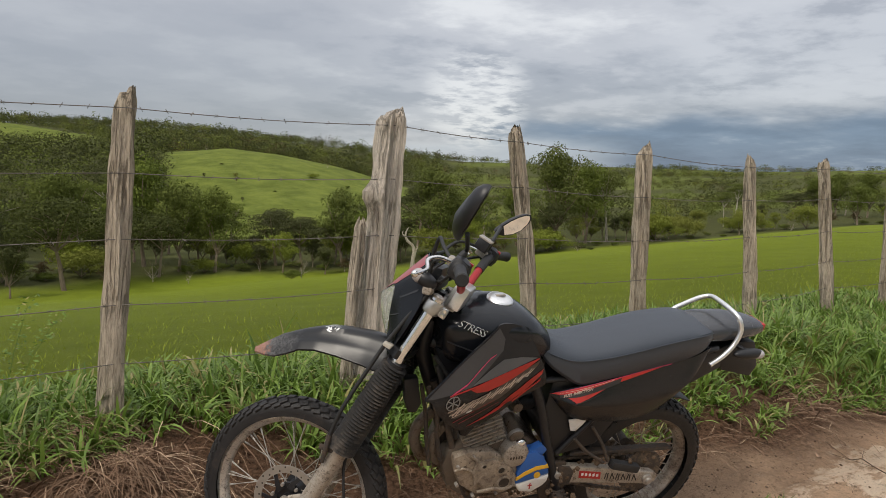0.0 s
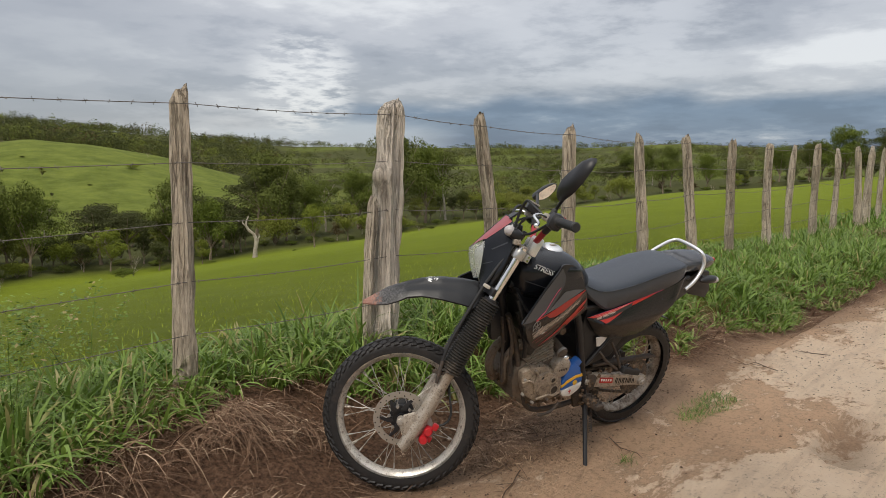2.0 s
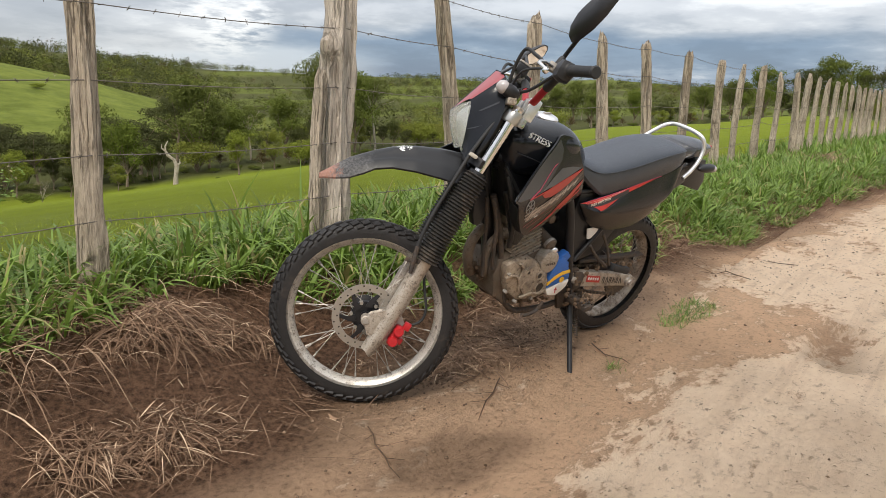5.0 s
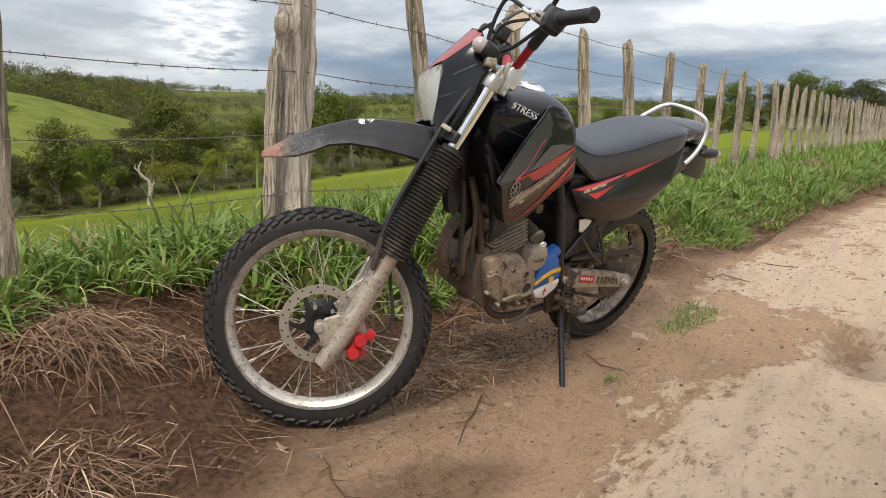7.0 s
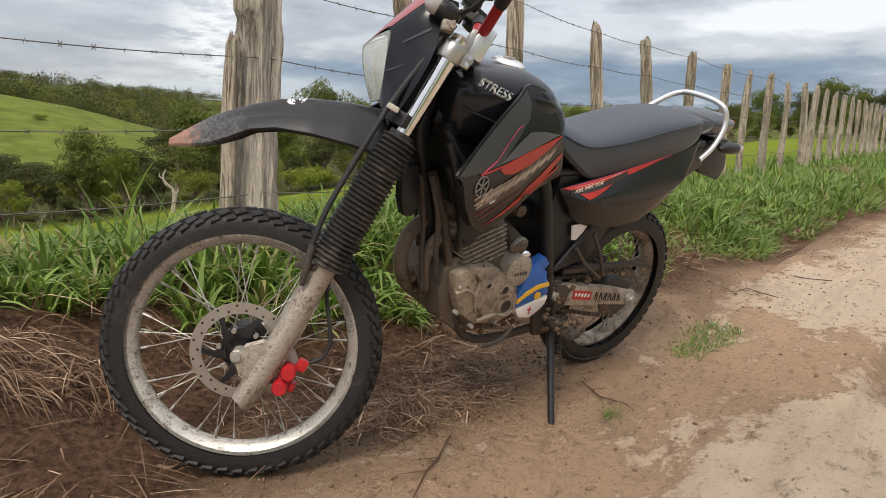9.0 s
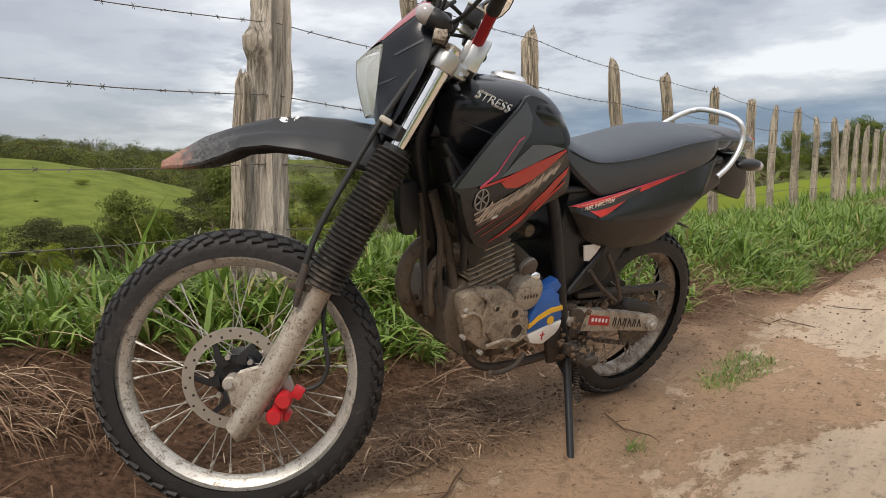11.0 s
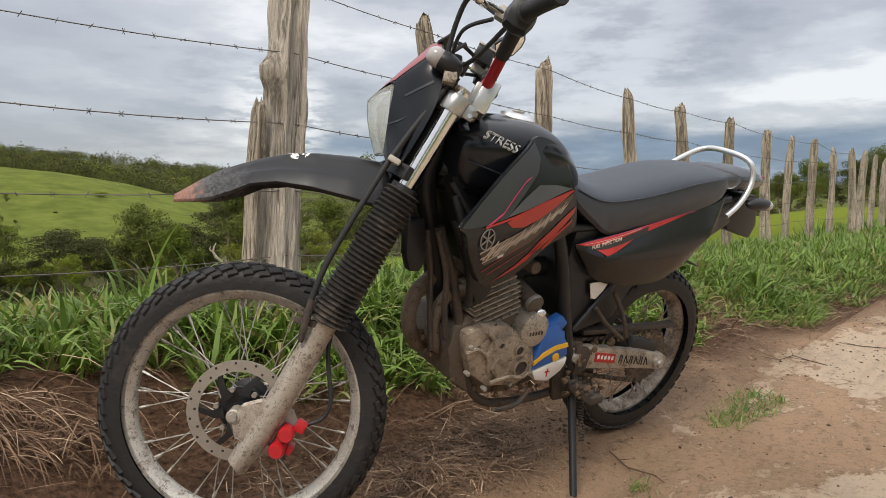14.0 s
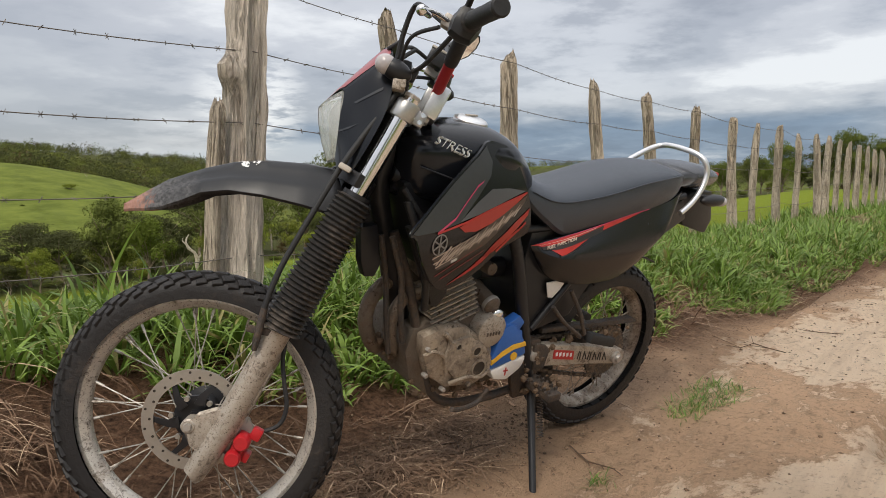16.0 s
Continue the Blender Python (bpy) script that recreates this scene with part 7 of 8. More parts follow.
# ---- plants ----
def blades(name, x, y, length, width, heading, lean, droop, mat, segs=4, z0=None, twist=None):
    """Grass blades as tapering bent strips, all in one mesh."""
    n = len(x)
    z = land(x, y) - 0.01 if z0 is None else z0
    t = np.linspace(0, 1, segs + 1)[None, :]
    out = length[:, None] * (np.sin(lean)[:, None] * t + droop[:, None] * t ** 2.2 * 0.7)
    up = length[:, None] * (np.cos(lean)[:, None] * t - droop[:, None] * 0.75 * t ** 3)
    hx, hy = np.cos(heading)[:, None], np.sin(heading)[:, None]
    cx, cy, cz = x[:, None] + out * hx, y[:, None] + out * hy, z[:, None] + up
    w = width[:, None] * np.minimum(1, 0.35 + 2.2 * t) * (1 - t ** 2.5 * 0.96) * 0.5
    tw = (heading + (np.random.uniform(-0.7, 0.7, n) if twist is None else twist))[:, None]
    sx, sy = -np.sin(tw), np.cos(tw)
    a = np.stack([cx - w * sx, cy - w * sy, cz], -1)
    b = np.stack([cx + w * sx, cy + w * sy, cz + 0.15 * w], -1)
    verts = np.stack([a, b], 2).reshape(-1, 3)
    base = (np.arange(n) * 2 * (segs + 1))[:, None] + 2 * np.arange(segs)[None, :]
    f = np.stack([base, base + 1, base + 3, base + 2], -1).reshape(-1, 4)
    ob = from_np(name, verts, f, mat, True)
    return ob


def scatter(n, x0, x1, y0, y1, keep):
    x, y = np.random.uniform(x0, x1, n), np.random.uniform(y0, y1, n)
    k = keep(x, y)
    return x[k], y[k]


def verge_grass():
    np.random.seed(12)
    R = np.random.uniform

    # tussocks: each a fan of broad blades from one root
    m = 3600
    cx, cy = scatter(m * 3, -5.5, 13, -1.2, 2.7, lambda x, y: (y - grass_line(x) > -0.02) & (y < 2.35))
    keep = R(0, 1, len(cx)) < np.interp(cx, [-6, -3, 6, 14], [0.6, 1, 1, 0.5]) * (0.55 + 0.9 * fbm(cx * 1.1, cy * 1.1, 3, 71)) * 0.9
    cx, cy = cx[keep], cy[keep]
    per = np.random.randint(9, 20, len(cx))
    fence_side = sstep(2.3, 1.45, cy)
    ci = np.repeat(np.arange(len(cx)), per)
    n = len(ci)
    a, r = R(0, math.tau, n), R(0, 0.045, n)
    x, y = cx[ci] + r * np.cos(a), cy[ci] + r * np.sin(a)
    s = cy - grass_line(cx)
    size = (0.55 + 0.50 * sstep(-0.05, 0.45, s)) * (0.65 + 0.75 * fbm(cx * 0.9, cy * 0.9, 3, 77)) * R(0.75, 1.25, len(cx)) * (0.45 + 0.55 * fence_side) * np.interp(cx, [-6, -1.6, -0.3, 0.6, 3], [0.95, 0.88, 0.86, 0.84, 0.66])
    L = (0.16 + 0.26 * R(0, 1, n) ** 1.3) * size[ci]
    L = np.where(R(0, 1, n) < 0.015, L * 1.5, L)
    # blades hang towards the road along the edge of the bank
    head = np.where(R(0, 1, n) < 0.40 * sstep(0.6, 0.0, s)[ci], R(-2.4, -0.7, n), a + R(-0.4, 0.4, n))
    ob = blades("verge_grass", x, y, L, R(0.009, 0.024, n) * (0.7 + 0.6 * R(0, 1, len(cx))[ci]), head, R(0.05, 0.75, n), R(0.10, 0.95, n), GRASS, 5)
    tagged(ob, "lush bright green broad-bladed grass along the fence", "grass", kind="stuff")
    # farther along the road
    x, y = scatter(26000, 13, 46, -4.5, 2.6, lambda x, y: (y - grass_line(x) > 0.0))
    n = len(x)
    ob = blades("roadside_grass", x, y, R(0.22, 0.5, n), R(0.02, 0.04, n), R(0, math.tau, n), R(0.05, 0.6, n), R(0.1, 0.8, n), GRASS, 2)
    tagged(ob, "tall green grass along the far road", "grass", kind="stuff")
    # pasture behind the wire
    x, y = scatter(60000, -9, 34, 2.3, 16, lambda x, y: R(0, 1, len(x)) < np.exp(-(y - 2.3) / 2.6))
    n = len(x)
    ob = blades("pasture_grass", x, y, R(0.04, 0.10, n) * np.interp(y, [2.3, 4, 12], [1.0, 0.9, 1.3]), R(0.004, 0.009, n) * (1 + y / 10), R(0, math.tau, n), R(0.05, 0.7, n), R(0.1, 0.7, n), PASTURE, 2)
    tagged(ob, "yellow-green pasture grass sloping away behind the fence", "grass", kind="stuff")
    # tuft that survives in the middle of the track
    for name, cx, cy, rx, ry, m in (("grass_tuft", 1.30, -0.12, 0.24, 0.11, 520), ("grass_sprout", 0.19, -0.13, 0.06, 0.05, 60), ("grass_tuft", 1.02, -0.10, 0.12, 0.08, 240)):
        a, r = R(0, math.tau, m), np.sqrt(R(0, 1, m))
        x, y = cx + rx * r * np.cos(a), cy + ry * r * np.sin(a)
        ob = blades(name, x, y, R(0.025, 0.080, m), R(0.003, 0.006, m), R(0, math.tau, m), R(0.2, 1.4, m), R(0.1, 0.6, m), GRASS, 3)
        tagged(ob, "small green grass tuft growing in the sandy road", "grass tuft")


PASTURE = make_leaf("pasture_grass_blade", (0.25, 0.30, 0.02), (0.38, 0.43, 0.04), sub=0.4)
verge_grass()


HEAPS = [(-1.22, 1.08, 0.28, 0.22, 640, 0.13), (-1.50, 0.62, 0.24, 0.14, 460, 0.035), (-1.74, 0.66, 0.15, 0.12, 300, 0.04), (-1.42, 1.48, 0.40, 0.20, 520, 0.12), (-0.93, 0.98, 0.16, 0.12, 160, 0.07), (-2.05, 1.10, 0.35, 0.2, 300, 0.08), (-0.22, 0.36, 0.30, 0.13, 560, 0.030), (0.18, 0.48, 0.26, 0.09, 380, 0.025), (-0.06, 0.24, 0.30, 0.10, 200, 0.012), (-0.62, 0.62, 0.18, 0.10, 110, 0.02)]


def dry_matter():
    np.random.seed(33)
    R = np.random.uniform
    # heaps of cut dry grass on the bank
    heaps = HEAPS
    for cx, cy, rx, ry, m, hgt in heaps:
        a, r0 = R(0, math.tau, m), R(0, 0.9, m) ** 0.8
        x, y = cx + rx * r0 * np.cos(a), cy + ry * r0 * np.sin(a)
        head = a + np.random.normal(0, 1.0, m) + np.where(R(0, 1, m) < 0.45, R(-math.pi, math.pi, m), 0.0)
        z = land(x, y) + hgt * R(0.25, 1.0, m) * (1 - r0 ** 1.5) + R(0, 0.015, m)
        reach = (0.035 + 0.12 * R(0, 1, m) ** 1.4) * (0.45 + 1.2 * rx)
        L = np.maximum(reach, 0.06)
        fall = z - land(x + reach * np.cos(head), y + reach * np.sin(head))
        ob = blades("straw_heap", x, y, L, R(0.0020, 0.0052, m), head, R(1.30, 1.62, m), np.clip(fall / L / 0.75, 0.02, 1.6), STRAW, 6, z)
        tagged(ob, "heap of cut dry brown grass on the bank", "straw", kind="stuff")
    # loose litter along the bank and under the bike
    def keep(x, y):
        s = y - verge_line(x)
        return (s > -0.45) & (s < 0.75) & (R(0, 1, len(x)) < np.exp(-np.abs(s - 0.12) / 0.22)) & (fbm(x * 3, y * 3, 3, 91) > 0.42)
    x, y = scatter(16000, -4, 9, -0.9, 1.9, keep)
    n = len(x)
    ob = blades("straw_litter", x, y, R(0.05, 0.26, n), R(0.0018, 0.0055, n), R(0, math.tau, n), R(1.35, 1.6, n), R(0.0, 0.12, n), STRAW, 3, land(x, y) + R(0.002, 0.03, n))
    tagged(ob, "scattered dry grass stems along the edge of the road", "litter", kind="stuff")
    # dead grass hanging from the bank under the green
    x, y = scatter(14000, -4, 12, -0.9, 2.0, lambda x, y: (np.abs(y - grass_line(x) + 0.02) < 0.16) & (fbm(x * 1.7, y * 1.7, 3, 97) > 0.45))
    n = len(x)
    ob = blades("dead_grass", x, y, R(0.12, 0.34, n), R(0.003, 0.008, n), R(-2.6, -0.5, n), R(0.5, 1.4, n), R(0.3, 0.9, n), STRAW, 4)
    tagged(ob, "withered brown grass under the green edge of the bank", "dead grass", kind="stuff")
    x, y = scatter(1300, -3.4, -1.35, 0.95, 1.60, lambda x, y: fbm(x * 2.3, y * 2.3, 3, 99) > 0.44)
    n = len(x)
    ob = blades("dead_grass", x, y, R(0.12, 0.32, n), R(0.003, 0.008, n), R(-3.0, 0.2, n), R(0.5, 1.45, n), R(0.2, 0.9, n), STRAW, 5)
    tagged(ob, "long withered grass lying over the bank", "dead grass", kind="stuff")
    # twigs
    rng = random.Random(21)
    for cx, cy, ln in ((-0.19, 0.36, 0.30), (0.05, 0.28, 0.22), (-0.48, 0.10, 0.34), (-1.05, 0.15, 0.26), (-0.42, 0.24, 0.30), (0.12, 0.40, 0.28), (-0.10, 0.46, 0.30), (2.35, 0.02, 0.5), (0.30, -0.05, 0.20), (-0.30, 0.42, 0.24), (0.02, 0.45, 0.26), (2.9, -0.25, 0.25)):
        a = rng.uniform(0, 6.28)
        pts = []
        for k in range(6):
            t = k / 5 - 0.5
            xx = cx + ln * t * math.cos(a) + rng.uniform(-0.012, 0.012)
            yy = cy + ln * t * math.sin(a) + rng.uniform(-0.012, 0.012)
            pts.append((xx, yy, float(land(xx, yy)) + 0.006 + rng.uniform(0, 0.012)))
        bm = tube_bm(pts, [0.0028, 0.003, 0.0028, 0.0024, 0.002, 0.0012], 5)
        for k in (1, 2, 3):
            p = Vector(pts[k])
            b = a + rng.choice((-0.8, 0.8))
            q = p + Vector((math.cos(b), math.sin(b), 0.12)) * ln * 0.25
            tube_bm([p, q], [0.0018, 0.0008], 4, bm)
        tagged(obj_from("twig", bm, TWIG), "thin dead brown twig lying on the dirt", "twig", "twigs on the dirt")
    # clods and small stones, in drifts
    n = 9000
    x = R(-2.6, 6, n)
    y = np.where(R(0, 1, n) < 0.5, verge_line(x) + np.random.normal(-0.12, 0.28, n), R(-2.4, 0.6, n))
    k = fbm(x * 2.1, y * 3.0, 3, 73) > R(0.32, 0.66, n)
    # crumbs trodden loose round the bike
    m = 2600
    x, y = np.concatenate([x[k], np.random.normal(-0.06, 0.32, m)]), np.concatenate([y[k], np.random.normal(0.40, 0.13, m)])
    n = len(x)
    r = 0.0016 + 0.0085 * R(0, 1, n) ** 4
    r[-m:] = 0.0022 + 0.0065 * R(0, 1, m) ** 2.5
    c = np.stack([x, y, land(x, y) + r * 0.3], 1)
    o = np.array([[1, 0, 0], [-1, 0, 0], [0, 1, 0], [0, -1, 0], [0, 0, 0.7], [0, 0, -0.7]])[None] * (r[:, None] * R(0.6, 1.3, (n, 6)))[:, :, None]
    vs = [(c[:, None, :] + o).reshape(-1, 3)]
    fs = [(np.array([[0, 2, 4], [2, 1, 4], [1, 3, 4], [3, 0, 4], [2, 0, 5], [1, 2, 5], [3, 1, 5], [0, 3, 5]])[None] + 6 * np.arange(n)[:, None, None]).reshape(-1, 3)]
    ob = from_np("pebbles", np.concatenate(vs), np.concatenate(fs), CLOD)
    tagged(ob, "small brown clods and pebbles strewn on the road", "pebbles", kind="stuff")
    # pale leaf flakes
    for cx, cy in ((-0.93, 0.62), (-0.86, 0.78), (-1.0, 0.42), (0.15, 0.52), (0.55, 0.42), (2.2, 0.15)):
        bm = bmesh.new()
        w, h = 0.028, 0.010
        z = float(land(cx, cy))
        ring = [bm.verts.new((w * math.cos(t), h * math.sin(t) * (1 - 0.4 * math.cos(t)), 0.007 + 0.006 * math.cos(2 * t))) for t in [math.tau * k / 10 for k in range(10)]]
        c = bm.verts.new((0, 0, 0.002))
        for k in range(10):
            bm.faces.new((ring[k], ring[(k + 1) % 10], c))
        ob = obj_from("dry_leaf", bm, STRAW)
        ob.matrix_basis = Matrix.Translation((cx, cy, z)) @ Matrix.Rotation(rng.uniform(0, 6.28), 4, "Z")
        tagged(ob, "curled pale dry leaf lying on the dirt", "leaf", "dry leaves on the dirt")
    # brown brush pile by the far bend of the road
    m = 700
    a, r = R(0, math.tau, m), R(0, 1, m) ** 0.6
    x, y = 11.0 + 1.1 * r * np.cos(a), 0.62 + 0.55 * r * np.sin(a)
    ob = blades("cut_brush", x, y, R(0.2, 0.5, m), R(0.006, 0.016, m), R(0, math.tau, m), R(1.1, 1.6, m), R(0.0, 0.3, m), STRAW, 3, land(x, y) + 0.22 * (1 - r ** 2) * R(0.2, 1, m))
    tagged(ob, "low pile of brown cut brush on the verge", "brush", kind="stuff")


CLOD = make_leaf("dry_clod", (0.09, 0.055, 0.036), (0.36, 0.25, 0.165), spec=0.1)
dry_matter()


# ---- trees ----
def quads(pos, nrm, size, spin):
    """Leaf quads at pos facing nrm."""
    n = nrm / np.linalg.norm(nrm, axis=1, keepdims=True)
    ref = np.where(np.abs(n[:, 2:3]) < 0.9, [[0.0, 0.0, 1.0]], [[1.0, 0.0, 0.0]])
    u = np.cross(n, ref)
    u /= np.linalg.norm(u, axis=1, keepdims=True)
    v = np.cross(n, u)
    c, s = np.cos(spin)[:, None], np.sin(spin)[:, None]
    u, v = u * c + v * s, v * c - u * s
    h = size[:, None] * 0.5
    return np.stack([pos - u * h, pos - v * h * 0.62, pos + u * h, pos + v * h * 0.62], 1)


def slivers(pos, nrm, size, spin):
    """Three-cornered leaf sprays at pos facing nrm."""
    q = quads(pos, nrm, size, spin)
    return np.stack([q[:, 0] * 0.65 + q[:, 3] * 0.35, q[:, 1], q[:, 2] * 0.8 + q[:, 3] * 0.2], 1)


def crown_points(rng, n, clumps, rad, spread, flat=0.8):
    """Leaf places on the upper shells of a bunch of clumps."""
    share = rad ** 2 / np.sum(rad ** 2)
    k = rng.choice(len(clumps), n, p=share)
    d = rng.normal(size=(n, 3))
    d[:, 2] = d[:, 2] * 0.85 + 0.35
    d /= np.linalg.norm(d, axis=1, keepdims=True)
    r = rad[k][:, None] * np.where(rng.uniform(0, 1, (n, 1)) < 0.85, rng.uniform(0.82, 1.08, (n, 1)), rng.uniform(1.0, 1.3, (n, 1)))
    pos = clumps[k] + d * r * np.array([1, 1, flat])
    return pos, d * np.array([1, 1, 1.2]) + rng.normal(size=(n, 3)) * spread


def make_tree(name, seed, height, width, trunk_r, bare, leaves, leaf, mat, bark, open_=0.0, label="", flat=0.75):
    """Tapered trunk, forking limbs and a ragged crown of small leaves."""
    rng = np.random.default_rng(seed)
    rnd = random.Random(seed)
    root = new(name)
    bm = bmesh.new()
    lean = Vector((rnd.uniform(-0.12, 0.12), rnd.uniform(-0.12, 0.12), 1))
    trunk = [lean * (height * bare * t) + Vector((rnd.uniform(-1, 1), rnd.uniform(-1, 1), 0)) * trunk_r * 0.8 * t for t in (0, 0.35, 0.7, 1.0)]
    trunk[0].z = -0.4
    tube_bm(trunk, [trunk_r * 1.25, trunk_r, trunk_r * 0.85, trunk_r * 0.7], 8, bm)
    tips = []
    top = trunk[-1]
    for k in range(7):
        a = math.tau * k / 7 + rnd.uniform(-0.3, 0.3)
        reach = width * 0.5 * rnd.uniform(0.45, 0.95)
        rise = (height * (1 - bare)) * rnd.uniform(0.25, 0.85)
        mid = top + Vector((math.cos(a) * reach * 0.45, math.sin(a) * reach * 0.45, rise * 0.55))
        end = top + Vector((math.cos(a) * reach, math.sin(a) * reach, rise))
        tube_bm([top - Vector((0, 0, 0.1)), mid, end], [trunk_r * 0.5, trunk_r * 0.32, trunk_r * 0.08], 6, bm)
        tips += [mid, end]
        for j in range(2):
            e2 = mid + Vector((rnd.uniform(-1, 1) * reach * 0.5, rnd.uniform(-1, 1) * reach * 0.5, rise * rnd.uniform(0.2, 0.6)))
            tube_bm([mid, e2], [trunk_r * 0.2, trunk_r * 0.05], 5, bm)
            tips.append(e2)
    part("trunk", bm, bark, root)
    tips = np.array([tuple(t) for t in tips])
    # clumps over a domed crown, fewer and thinner in an open one
    extra = []
    for k in range(26):
        a, u = rnd.uniform(0, math.tau), rnd.random()
        lift = math.sqrt(max(0.0, 1 - u * u))
        extra.append([0.42 * width * u * math.cos(a) * rnd.uniform(0.8, 1.1), 0.42 * width * u * math.sin(a) * rnd.uniform(0.8, 1.1), height * (bare + 0.10) + height * (0.82 - bare) * lift * rnd.uniform(0.55, 1.0)])
    clumps = np.concatenate([tips, np.array(extra)])
    rad = rng.uniform(0.07, 0.16, len(clumps)) * width * (1 - 0.45 * open_)
    leaves = int(leaves * 1.5)
    pos, nrm = crown_points(rng, leaves, clumps, rad, 0.38, flat)
    q = slivers(pos, nrm, rng.uniform(0.6, 1.4, leaves) * leaf * 1.2, rng.uniform(0, 6.28, leaves))
    cr = from_np("crown", q.reshape(-1, 3), np.arange(leaves * 3).reshape(-1, 3), mat)
    cr.parent = root
    tagged(root, label, "tree", "trees along the stream")
    return root


def polar(az, d):
    return EYE_X + d * math.sin(radians(az)), EYE_Y + d * math.cos(radians(az))


PALE_BARK = make_wood("pale_bark", (0.52, 0.47, 0.40))
KINDS = [
    ("tree", 1, 9.0, 8.0, 0.20, 0.20, 5600, 0.27, LEAF_MID, BARK, 0.10, "broad green tree with a dense rounded crown", 0.8),
    ("tree", 2, 9.5, 11.5, 0.22, 0.42, 5400, 0.27, LEAF_DARK, BARK, 0.20, "dark green spreading tree at the field's edge", 0.42),
    ("tree", 3, 9.5, 6.5, 0.16, 0.24, 4600, 0.26, LEAF_DARK, BARK, 0.2, "tall dark tree in the wooded stream belt", 0.85),
    ("tree", 4, 8.5, 7.0, 0.16, 0.24, 3600, 0.24, LEAF_LIGHT, BARK, 0.45, "yellow-green tree with a loose crown", 0.7),
    ("tree", 5, 8.0, 7.0, 0.13, 0.16, 1100, 0.17, LEAF_DRY, PALE_BARK, 0.6, "half-bare pale tree with few brown leaves", 0.8),
    ("shrub", 6, 4.0, 6.0, 0.10, 0.06, 3000, 0.28, LEAF_MID, BARK, 0.1, "dense green shrub at the field's edge", 0.75),
    ("tree", 7, 11.0, 9.0, 0.20, 0.52, 3800, 0.26, LEAF_MID, PALE_BARK, 0.35, "tall open tree with a flat crown on bare limbs", 0.4),
    ("tree", 8, 8.0, 6.5, 0.14, 0.25, 2800, 0.25, LEAF_RED, PALE_BARK, 0.3, "russet-leaved tree on pale limbs", 0.75),
    ("shrub", 9, 5.0, 7.5, 0.10, 0.06, 3000, 0.28, LEAF_LIGHT, BARK, 0.15, "bright green rounded thicket below the field", 0.7),
]
BELT_AZ, BELT_D = [-10, 5, 13, 23, 33, 42, 55, 67, 80, 100], [80, 85, 90, 92, 95, 105, 122, 140, 170, 220]


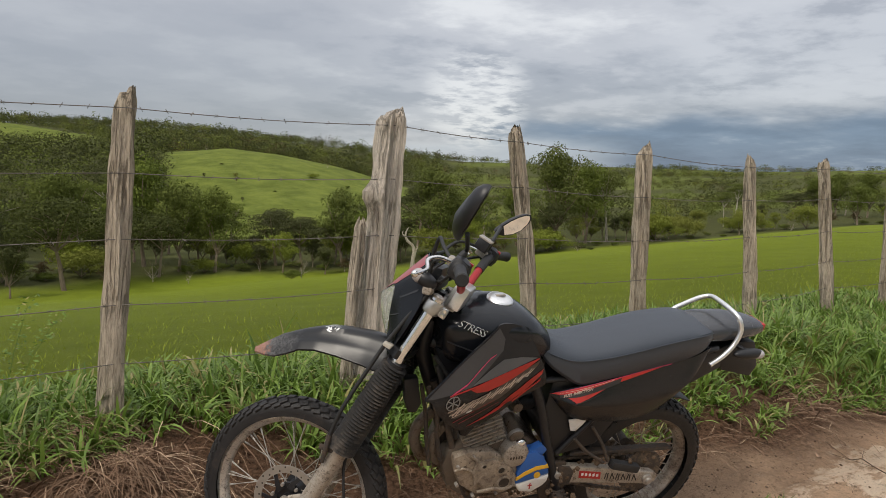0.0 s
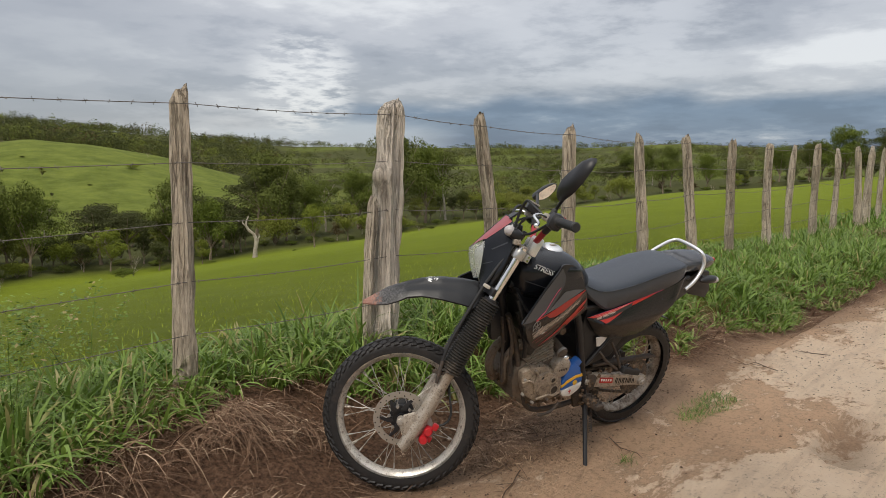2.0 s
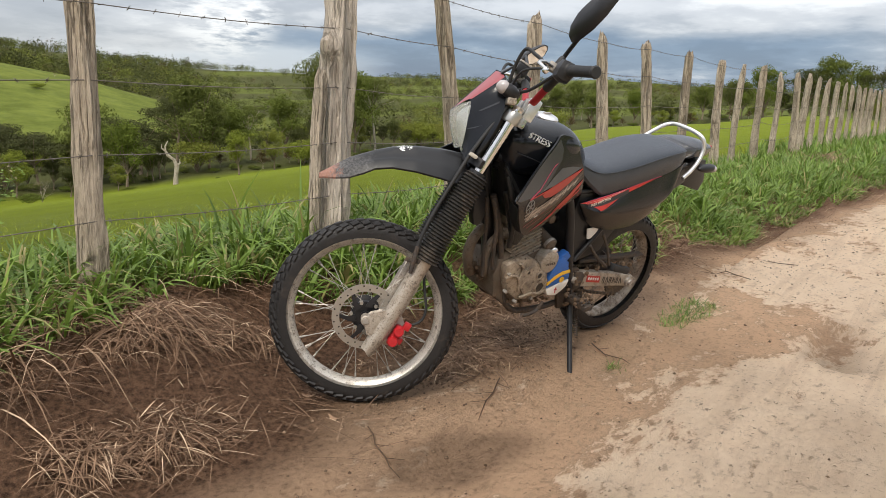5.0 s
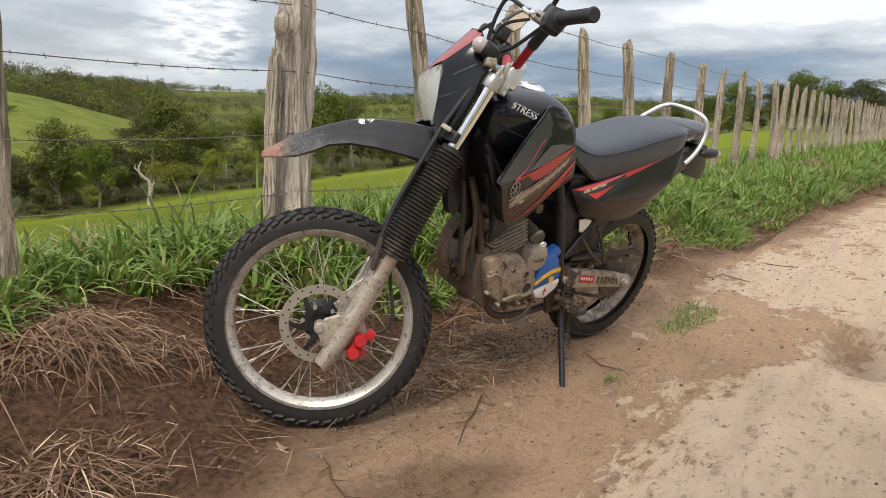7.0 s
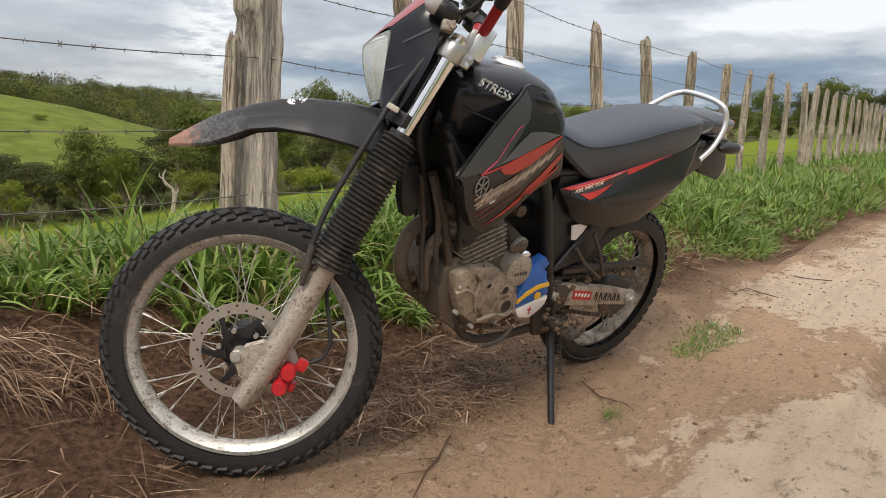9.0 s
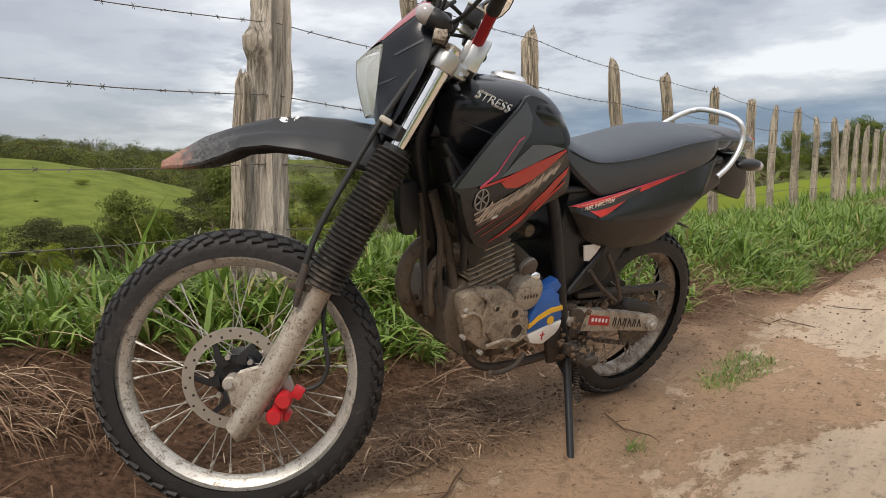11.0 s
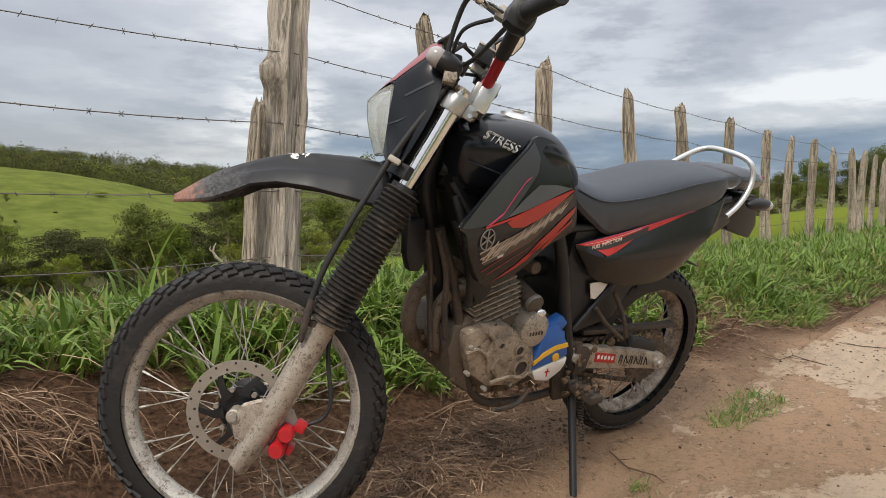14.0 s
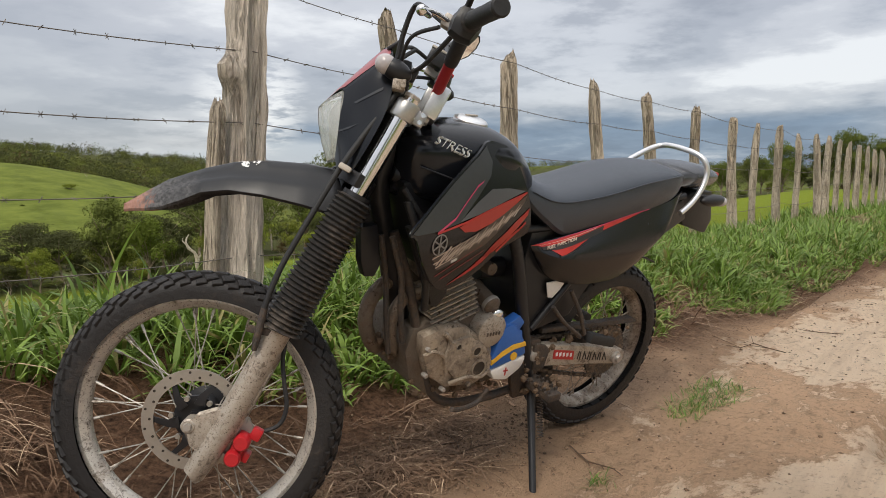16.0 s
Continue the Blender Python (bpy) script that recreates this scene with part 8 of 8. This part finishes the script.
def woods():
    rnd = random.Random(77)
    protos = [make_tree(*k) for k in KINDS]
    used = [False] * len(protos)

    def put(kind, az, d, scale=1.0, squash=1.0):
        put_at(kind, *polar(az, d), scale, squash)

    def put_at(kind, x, y, scale=1.0, squash=1.0):
        m = Matrix.Translation((x, y, float(land(x, y)) - 0.05)) @ Matrix.Rotation(rnd.uniform(0, 6.28), 4, "Z") @ Matrix.Diagonal((scale, scale, scale * squash, 1))
        if used[kind]:
            copy_thing(protos[kind], m)
        else:
            protos[kind].matrix_basis = m
            used[kind] = True

    # trees that stand out along the pasture: kind, azimuth, distance, size, stretch
    for row in (
            (2, 2.2, 80, 0.62, 0.9), (1, 5.6, 84, 1.08, 1.02), (1, 9.6, 88, 0.85, 1.05), (1, 12.0, 92, 0.72, 1.1), (7, 8.6, 83, 0.45, 0.8), (4, 11.6, 88, 0.5, 0.7), (4, 14.2, 86, 0.42, 1.4),
            (2, 19.6, 95, 0.75, 0.95), (3, 21.4, 94, 0.7, 1.0), (4, 22.9, 87, 1.0, 0.95), (2, 24.8, 93, 0.85, 0.85), (7, 26.4, 95, 0.75, 0.9), (3, 28.0, 94, 0.6, 1.0), (5, 22.2, 86, 0.45, 0.7),
            (0, 33.7, 108, 1.28, 1.28), (2, 31.0, 102, 1.05, 1.0), (3, 36.8, 94, 1.0, 1.06), (3, 39.6, 103, 1.0, 1.05), (2, 41.5, 112, 1.1, 1.0), (0, 43.6, 118, 1.1, 1.1), (5, 35.2, 93, 0.3, 0.8),
            (6, 47.7, 126, 1.0, 1.22), (0, 46.0, 122, 0.95, 1.05), (2, 49.2, 126, 0.95, 1.05), (4, 45.5, 108, 0.7, 0.7), (5, 46.5, 110, 0.6, 0.8), (8, 51.5, 124, 1.05, 1.0), (8, 54.0, 127, 0.8, 0.9),
            (3, 57.5, 130, 0.75, 0.8), (4, 61.0, 134, 0.8, 0.85), (7, 63.5, 142, 0.95, 0.95), (7, 65.0, 146, 0.85, 1.0), (3, 66.8, 146, 0.75, 0.8), (4, 68.8, 148, 0.75, 0.85), (3, 70.5, 150, 0.8, 0.8),
            (7, 72.5, 158, 1.1, 1.0), (2, 74.2, 160, 1.0, 0.9), (7, 75.4, 162, 1.0, 0.9), (0, 77.6, 168, 0.95, 0.85), (2, 78.9, 170, 1.1, 1.0), (1, 80.4, 168, 1.05, 1.0), (0, 81.9, 170, 1.05, 0.92), (2, 83.4, 172, 1.0, 0.9), (1, 85.6, 172, 1.1, 1.05), (2, 88.0, 172, 1.2, 1.1), (0, 90.5, 174, 1.3, 1.1)):
        put(*row)
    # closed belt behind them
    for k in range(110):
        az = -3 + 92 * (k + rnd.random()) / 110
        d1 = float(np.interp(az, BELT_AZ, BELT_D))
        back = rnd.choice((6, 12, 20, 30))
        kind = rnd.choice((0, 0, 1, 2, 2, 3, 5, 7)) if back < 15 else rnd.choice((0, 1, 2, 2, 6, 3, 8))
        low = float(np.interp(az, [10, 13, 16, 29, 31, 45, 52, 75, 78], [1.05, 0.90, 0.74, 0.76, 1.0, 1.0, 0.66, 0.62, 0.85]))
        put(kind, az, d1 + back + rnd.uniform(-2, 4), rnd.uniform(0.75, 1.05) * low, rnd.uniform(0.85, 1.1))
    # thicker stand below the open hill
    for k in range(22):
        az = 13.5 + 18 * (k + rnd.random()) / 22
        put(rnd.choice((0, 2, 2, 3, 7, 1)), az, rnd.uniform(97, 112), rnd.uniform(0.66, 0.92), rnd.uniform(0.85, 1.05))
    # undergrowth that closes the foot of the belt
    for k in range(70):
        az = -4 + 92 * (k + rnd.random()) / 70
        d1 = float(np.interp(az, BELT_AZ, BELT_D))
        put(rnd.choice((5, 5, 5, 8)), az, d1 + rnd.uniform(3, 13), rnd.uniform(0.55, 1.05), rnd.uniform(0.7, 1.0))
    # lone trees and bushes on the open hill
    for kind, az, d, k, q in ((3, 17.6, 238, 0.55, 1.2), (2, 15.2, 245, 0.36, 1.2), (2, 18.1, 215, 0.34, 0.8), (5, 16.5, 268, 0.62, 0.8), (5, 20.6, 228, 0.55, 0.8), (5, 26.4, 255, 0.85, 1.0), (8, 23.6, 262, 0.72, 0.5), (4, 24.7, 300, 0.7, 1.0), (4, 15.4, 318, 0.6, 1.1), (5, 22.4, 205, 0.3, 0.8), (5, 19.0, 325, 0.3, 0.6)):
        put(kind, az, d, k, q)
    # unseen hedge and trees across the road, added to darken the bike's reflections
    for k in range(16):
        xx, yy = -24 + 3.1 * k + rnd.uniform(-0.6, 0.6), -12.5 + rnd.uniform(-1.2, 1.2)
        put_at(rnd.choice((5, 5, 5, 0)), xx, yy, rnd.uniform(0.45, 0.7))


woods()


def far_woods():
    rng = np.random.default_rng(5)
    n = 26000
    az = rng.uniform(-6, 92, n)
    d = np.sqrt(rng.uniform(125.0 ** 2, 740.0 ** 2, n))
    x, y = EYE_X + d * np.sin(np.radians(az)), EYE_Y + d * np.cos(np.radians(az))
    d1 = np.interp(az, BELT_AZ, BELT_D)
    patch = fbm(x / 42.0, y / 42.0, 3, 61)
    open_hill = (az > 12.2) & (az < 31.8) & (d < 345 + 24 * (patch - 0.5)) & (d > 125)
    top_left = (az < 7.6) & (d > 400) & (d < 505)
    forest = (az <= 12.4) & (d < 400)
    ridge = (az < 34) & ~forest
    chance = np.where(forest, 1.0, np.where(ridge, 0.85 * sstep(0.30, 0.45, patch), 0.55 * sstep(0.46, 0.62, patch) + 0.05))
    keep = (d > d1 + 28) & ~open_hill & ~(top_left & (rng.uniform(0, 1, n) > 0.015)) & (rng.uniform(0, 1, n) < chance)
    x, y, d, az, forest = x[keep], y[keep], d[keep], az[keep], forest[keep]
    m = len(x)
    z = land(x, y)
    h = rng.uniform(3.6, 7.8, m) * np.interp(az, [31, 40], [1.0, 0.62]) * np.where(rng.uniform(0, 1, m) < 0.05, 1.5, 1.0)
    share = np.where(forest, rng.uniform(0, 0.86, m), rng.uniform(0, 1, m))
    tones = (LEAF_DARK, LEAF_MID, LEAF_LIGHT, LEAF_RED)
    for tone, mat, near in [(i, t, b) for b in (True, False) for i, t in enumerate(tones)]:
        per, grain = (190, 0.46) if near else (56, 0.75)
        pick = (np.digitize(share, [0.52, 0.86, 0.95]) == tone) & ((d < 260) == near)
        xs, ys, zs, hs = x[pick], y[pick], z[pick], h[pick]
        k = len(xs)
        if k == 0:
            continue
        c = np.repeat(np.stack([xs, ys, zs + hs * 0.58], 1), per, 0)
        hh = np.repeat(hs, per)
        dv = rng.normal(size=(k * per, 3))
        dv[:, 2] += 0.25
        dv /= np.linalg.norm(dv, axis=1, keepdims=True)
        ph = np.repeat(rng.uniform(0, 6, k), per)
        lump = 1 + 0.30 * np.sin(dv[:, 0] * 6 + ph) * np.cos(dv[:, 1] * 5 + ph) + 0.15 * np.sin(dv[:, 2] * 9 + 2 * ph)
        wide = np.repeat(rng.uniform(0.42, 0.62, k), per)
        pos = c + dv * (hh * lump * rng.uniform(0.82, 1.02, k * per))[:, None] * np.stack([wide, wide, 0.42 + 0 * wide], 1)
        q = slivers(pos, dv + rng.normal(size=dv.shape) * 0.35, hh * grain * rng.uniform(0.16, 0.32, k * per), rng.uniform(0, 6.28, k * per))
        ob = from_np("far_woods", q.reshape(-1, 3), np.arange(k * per * 3).reshape(-1, 3), mat)
        tagged(ob, "scattered woods and scrub covering the far hills", "woods", kind="stuff")


far_woods()


def snag():
    """A broken dead trunk standing in the pasture."""
    x, y = polar(32.0, 84)
    z = float(land(x, y))
    r = Vector((1.0, -0.5, 0)).normalized()
    P = lambda s, h: (x + r.x * s * 0.9, y + r.y * s * 0.9, z + h * 0.85)
    bm = tube_bm([P(0, -0.3), P(0.1, 1.2), P(0.3, 2.4), P(0.0, 3.3), P(-0.7, 3.9), P(-1.0, 4.6), P(-0.9, 5.2), P(-0.6, 5.8)], [0.34, 0.24, 0.27, 0.17, 0.19, 0.13, 0.10, 0.04], 8)
    tube_bm([P(-1.0, 4.5), P(-1.4, 4.9), P(-1.3, 5.4)], [0.12, 0.08, 0.03], 6, bm)
    tube_bm([P(0.3, 2.4), P(0.7, 2.9), P(0.6, 3.4)], [0.16, 0.10, 0.04], 6, bm)
    tagged(obj_from("dead_tree", bm, PALE_BARK), "twisted pale dead trunk standing in the pasture", "dead tree")


snag()


def verge_weed():
    """Leafy yellow-flowered weed by the fence."""
    np.random.seed(3)
    rnd = random.Random(3)
    R = np.random.uniform
    for cx, cy, hgt in ((-2.05, 1.50, 0.60), (-1.66, 1.66, 0.56), (-1.95, 1.75, 0.58)):
        z = float(land(cx, cy))
        root = new("weed")
        stems = []
        for k in range(5):
            a = rnd.uniform(0, 6.28)
            reach = rnd.uniform(0.08, 0.36)
            e = Vector((cx + math.cos(a) * reach, cy + math.sin(a) * reach, z + hgt * rnd.uniform(0.75, 1.1)))
            b = Vector((cx, cy, z))
            part("stem", tube_bm([b, b.lerp(e, 0.5) + Vector((0, 0, 0.07)), e], [0.0020, 0.0015, 0.0007], 5), GRASS, root)
            stems += [b.lerp(e, t) + Vector((0, 0, 0.07 * math.sin(math.pi * t))) for t in np.linspace(0.35, 1.0, 26)]
        p = np.repeat(np.array([tuple(s) for s in stems]), 4, 0) + R(-0.04, 0.04, (len(stems) * 4, 3)) * [1, 1, 0.4]
        q = quads(p, R(-0.5, 0.5, p.shape) + [0, 0, 0.9], R(0.012, 0.030, len(p)), R(0, 6.28, len(p)))
        lv = from_np("leaves", q.reshape(-1, 3), np.arange(len(p) * 4).reshape(-1, 4), GRASS)
        lv.parent = root
        tagged(root, "thin leafy green weed growing by the fence", "weed", "weeds by the fence")


verge_weed()
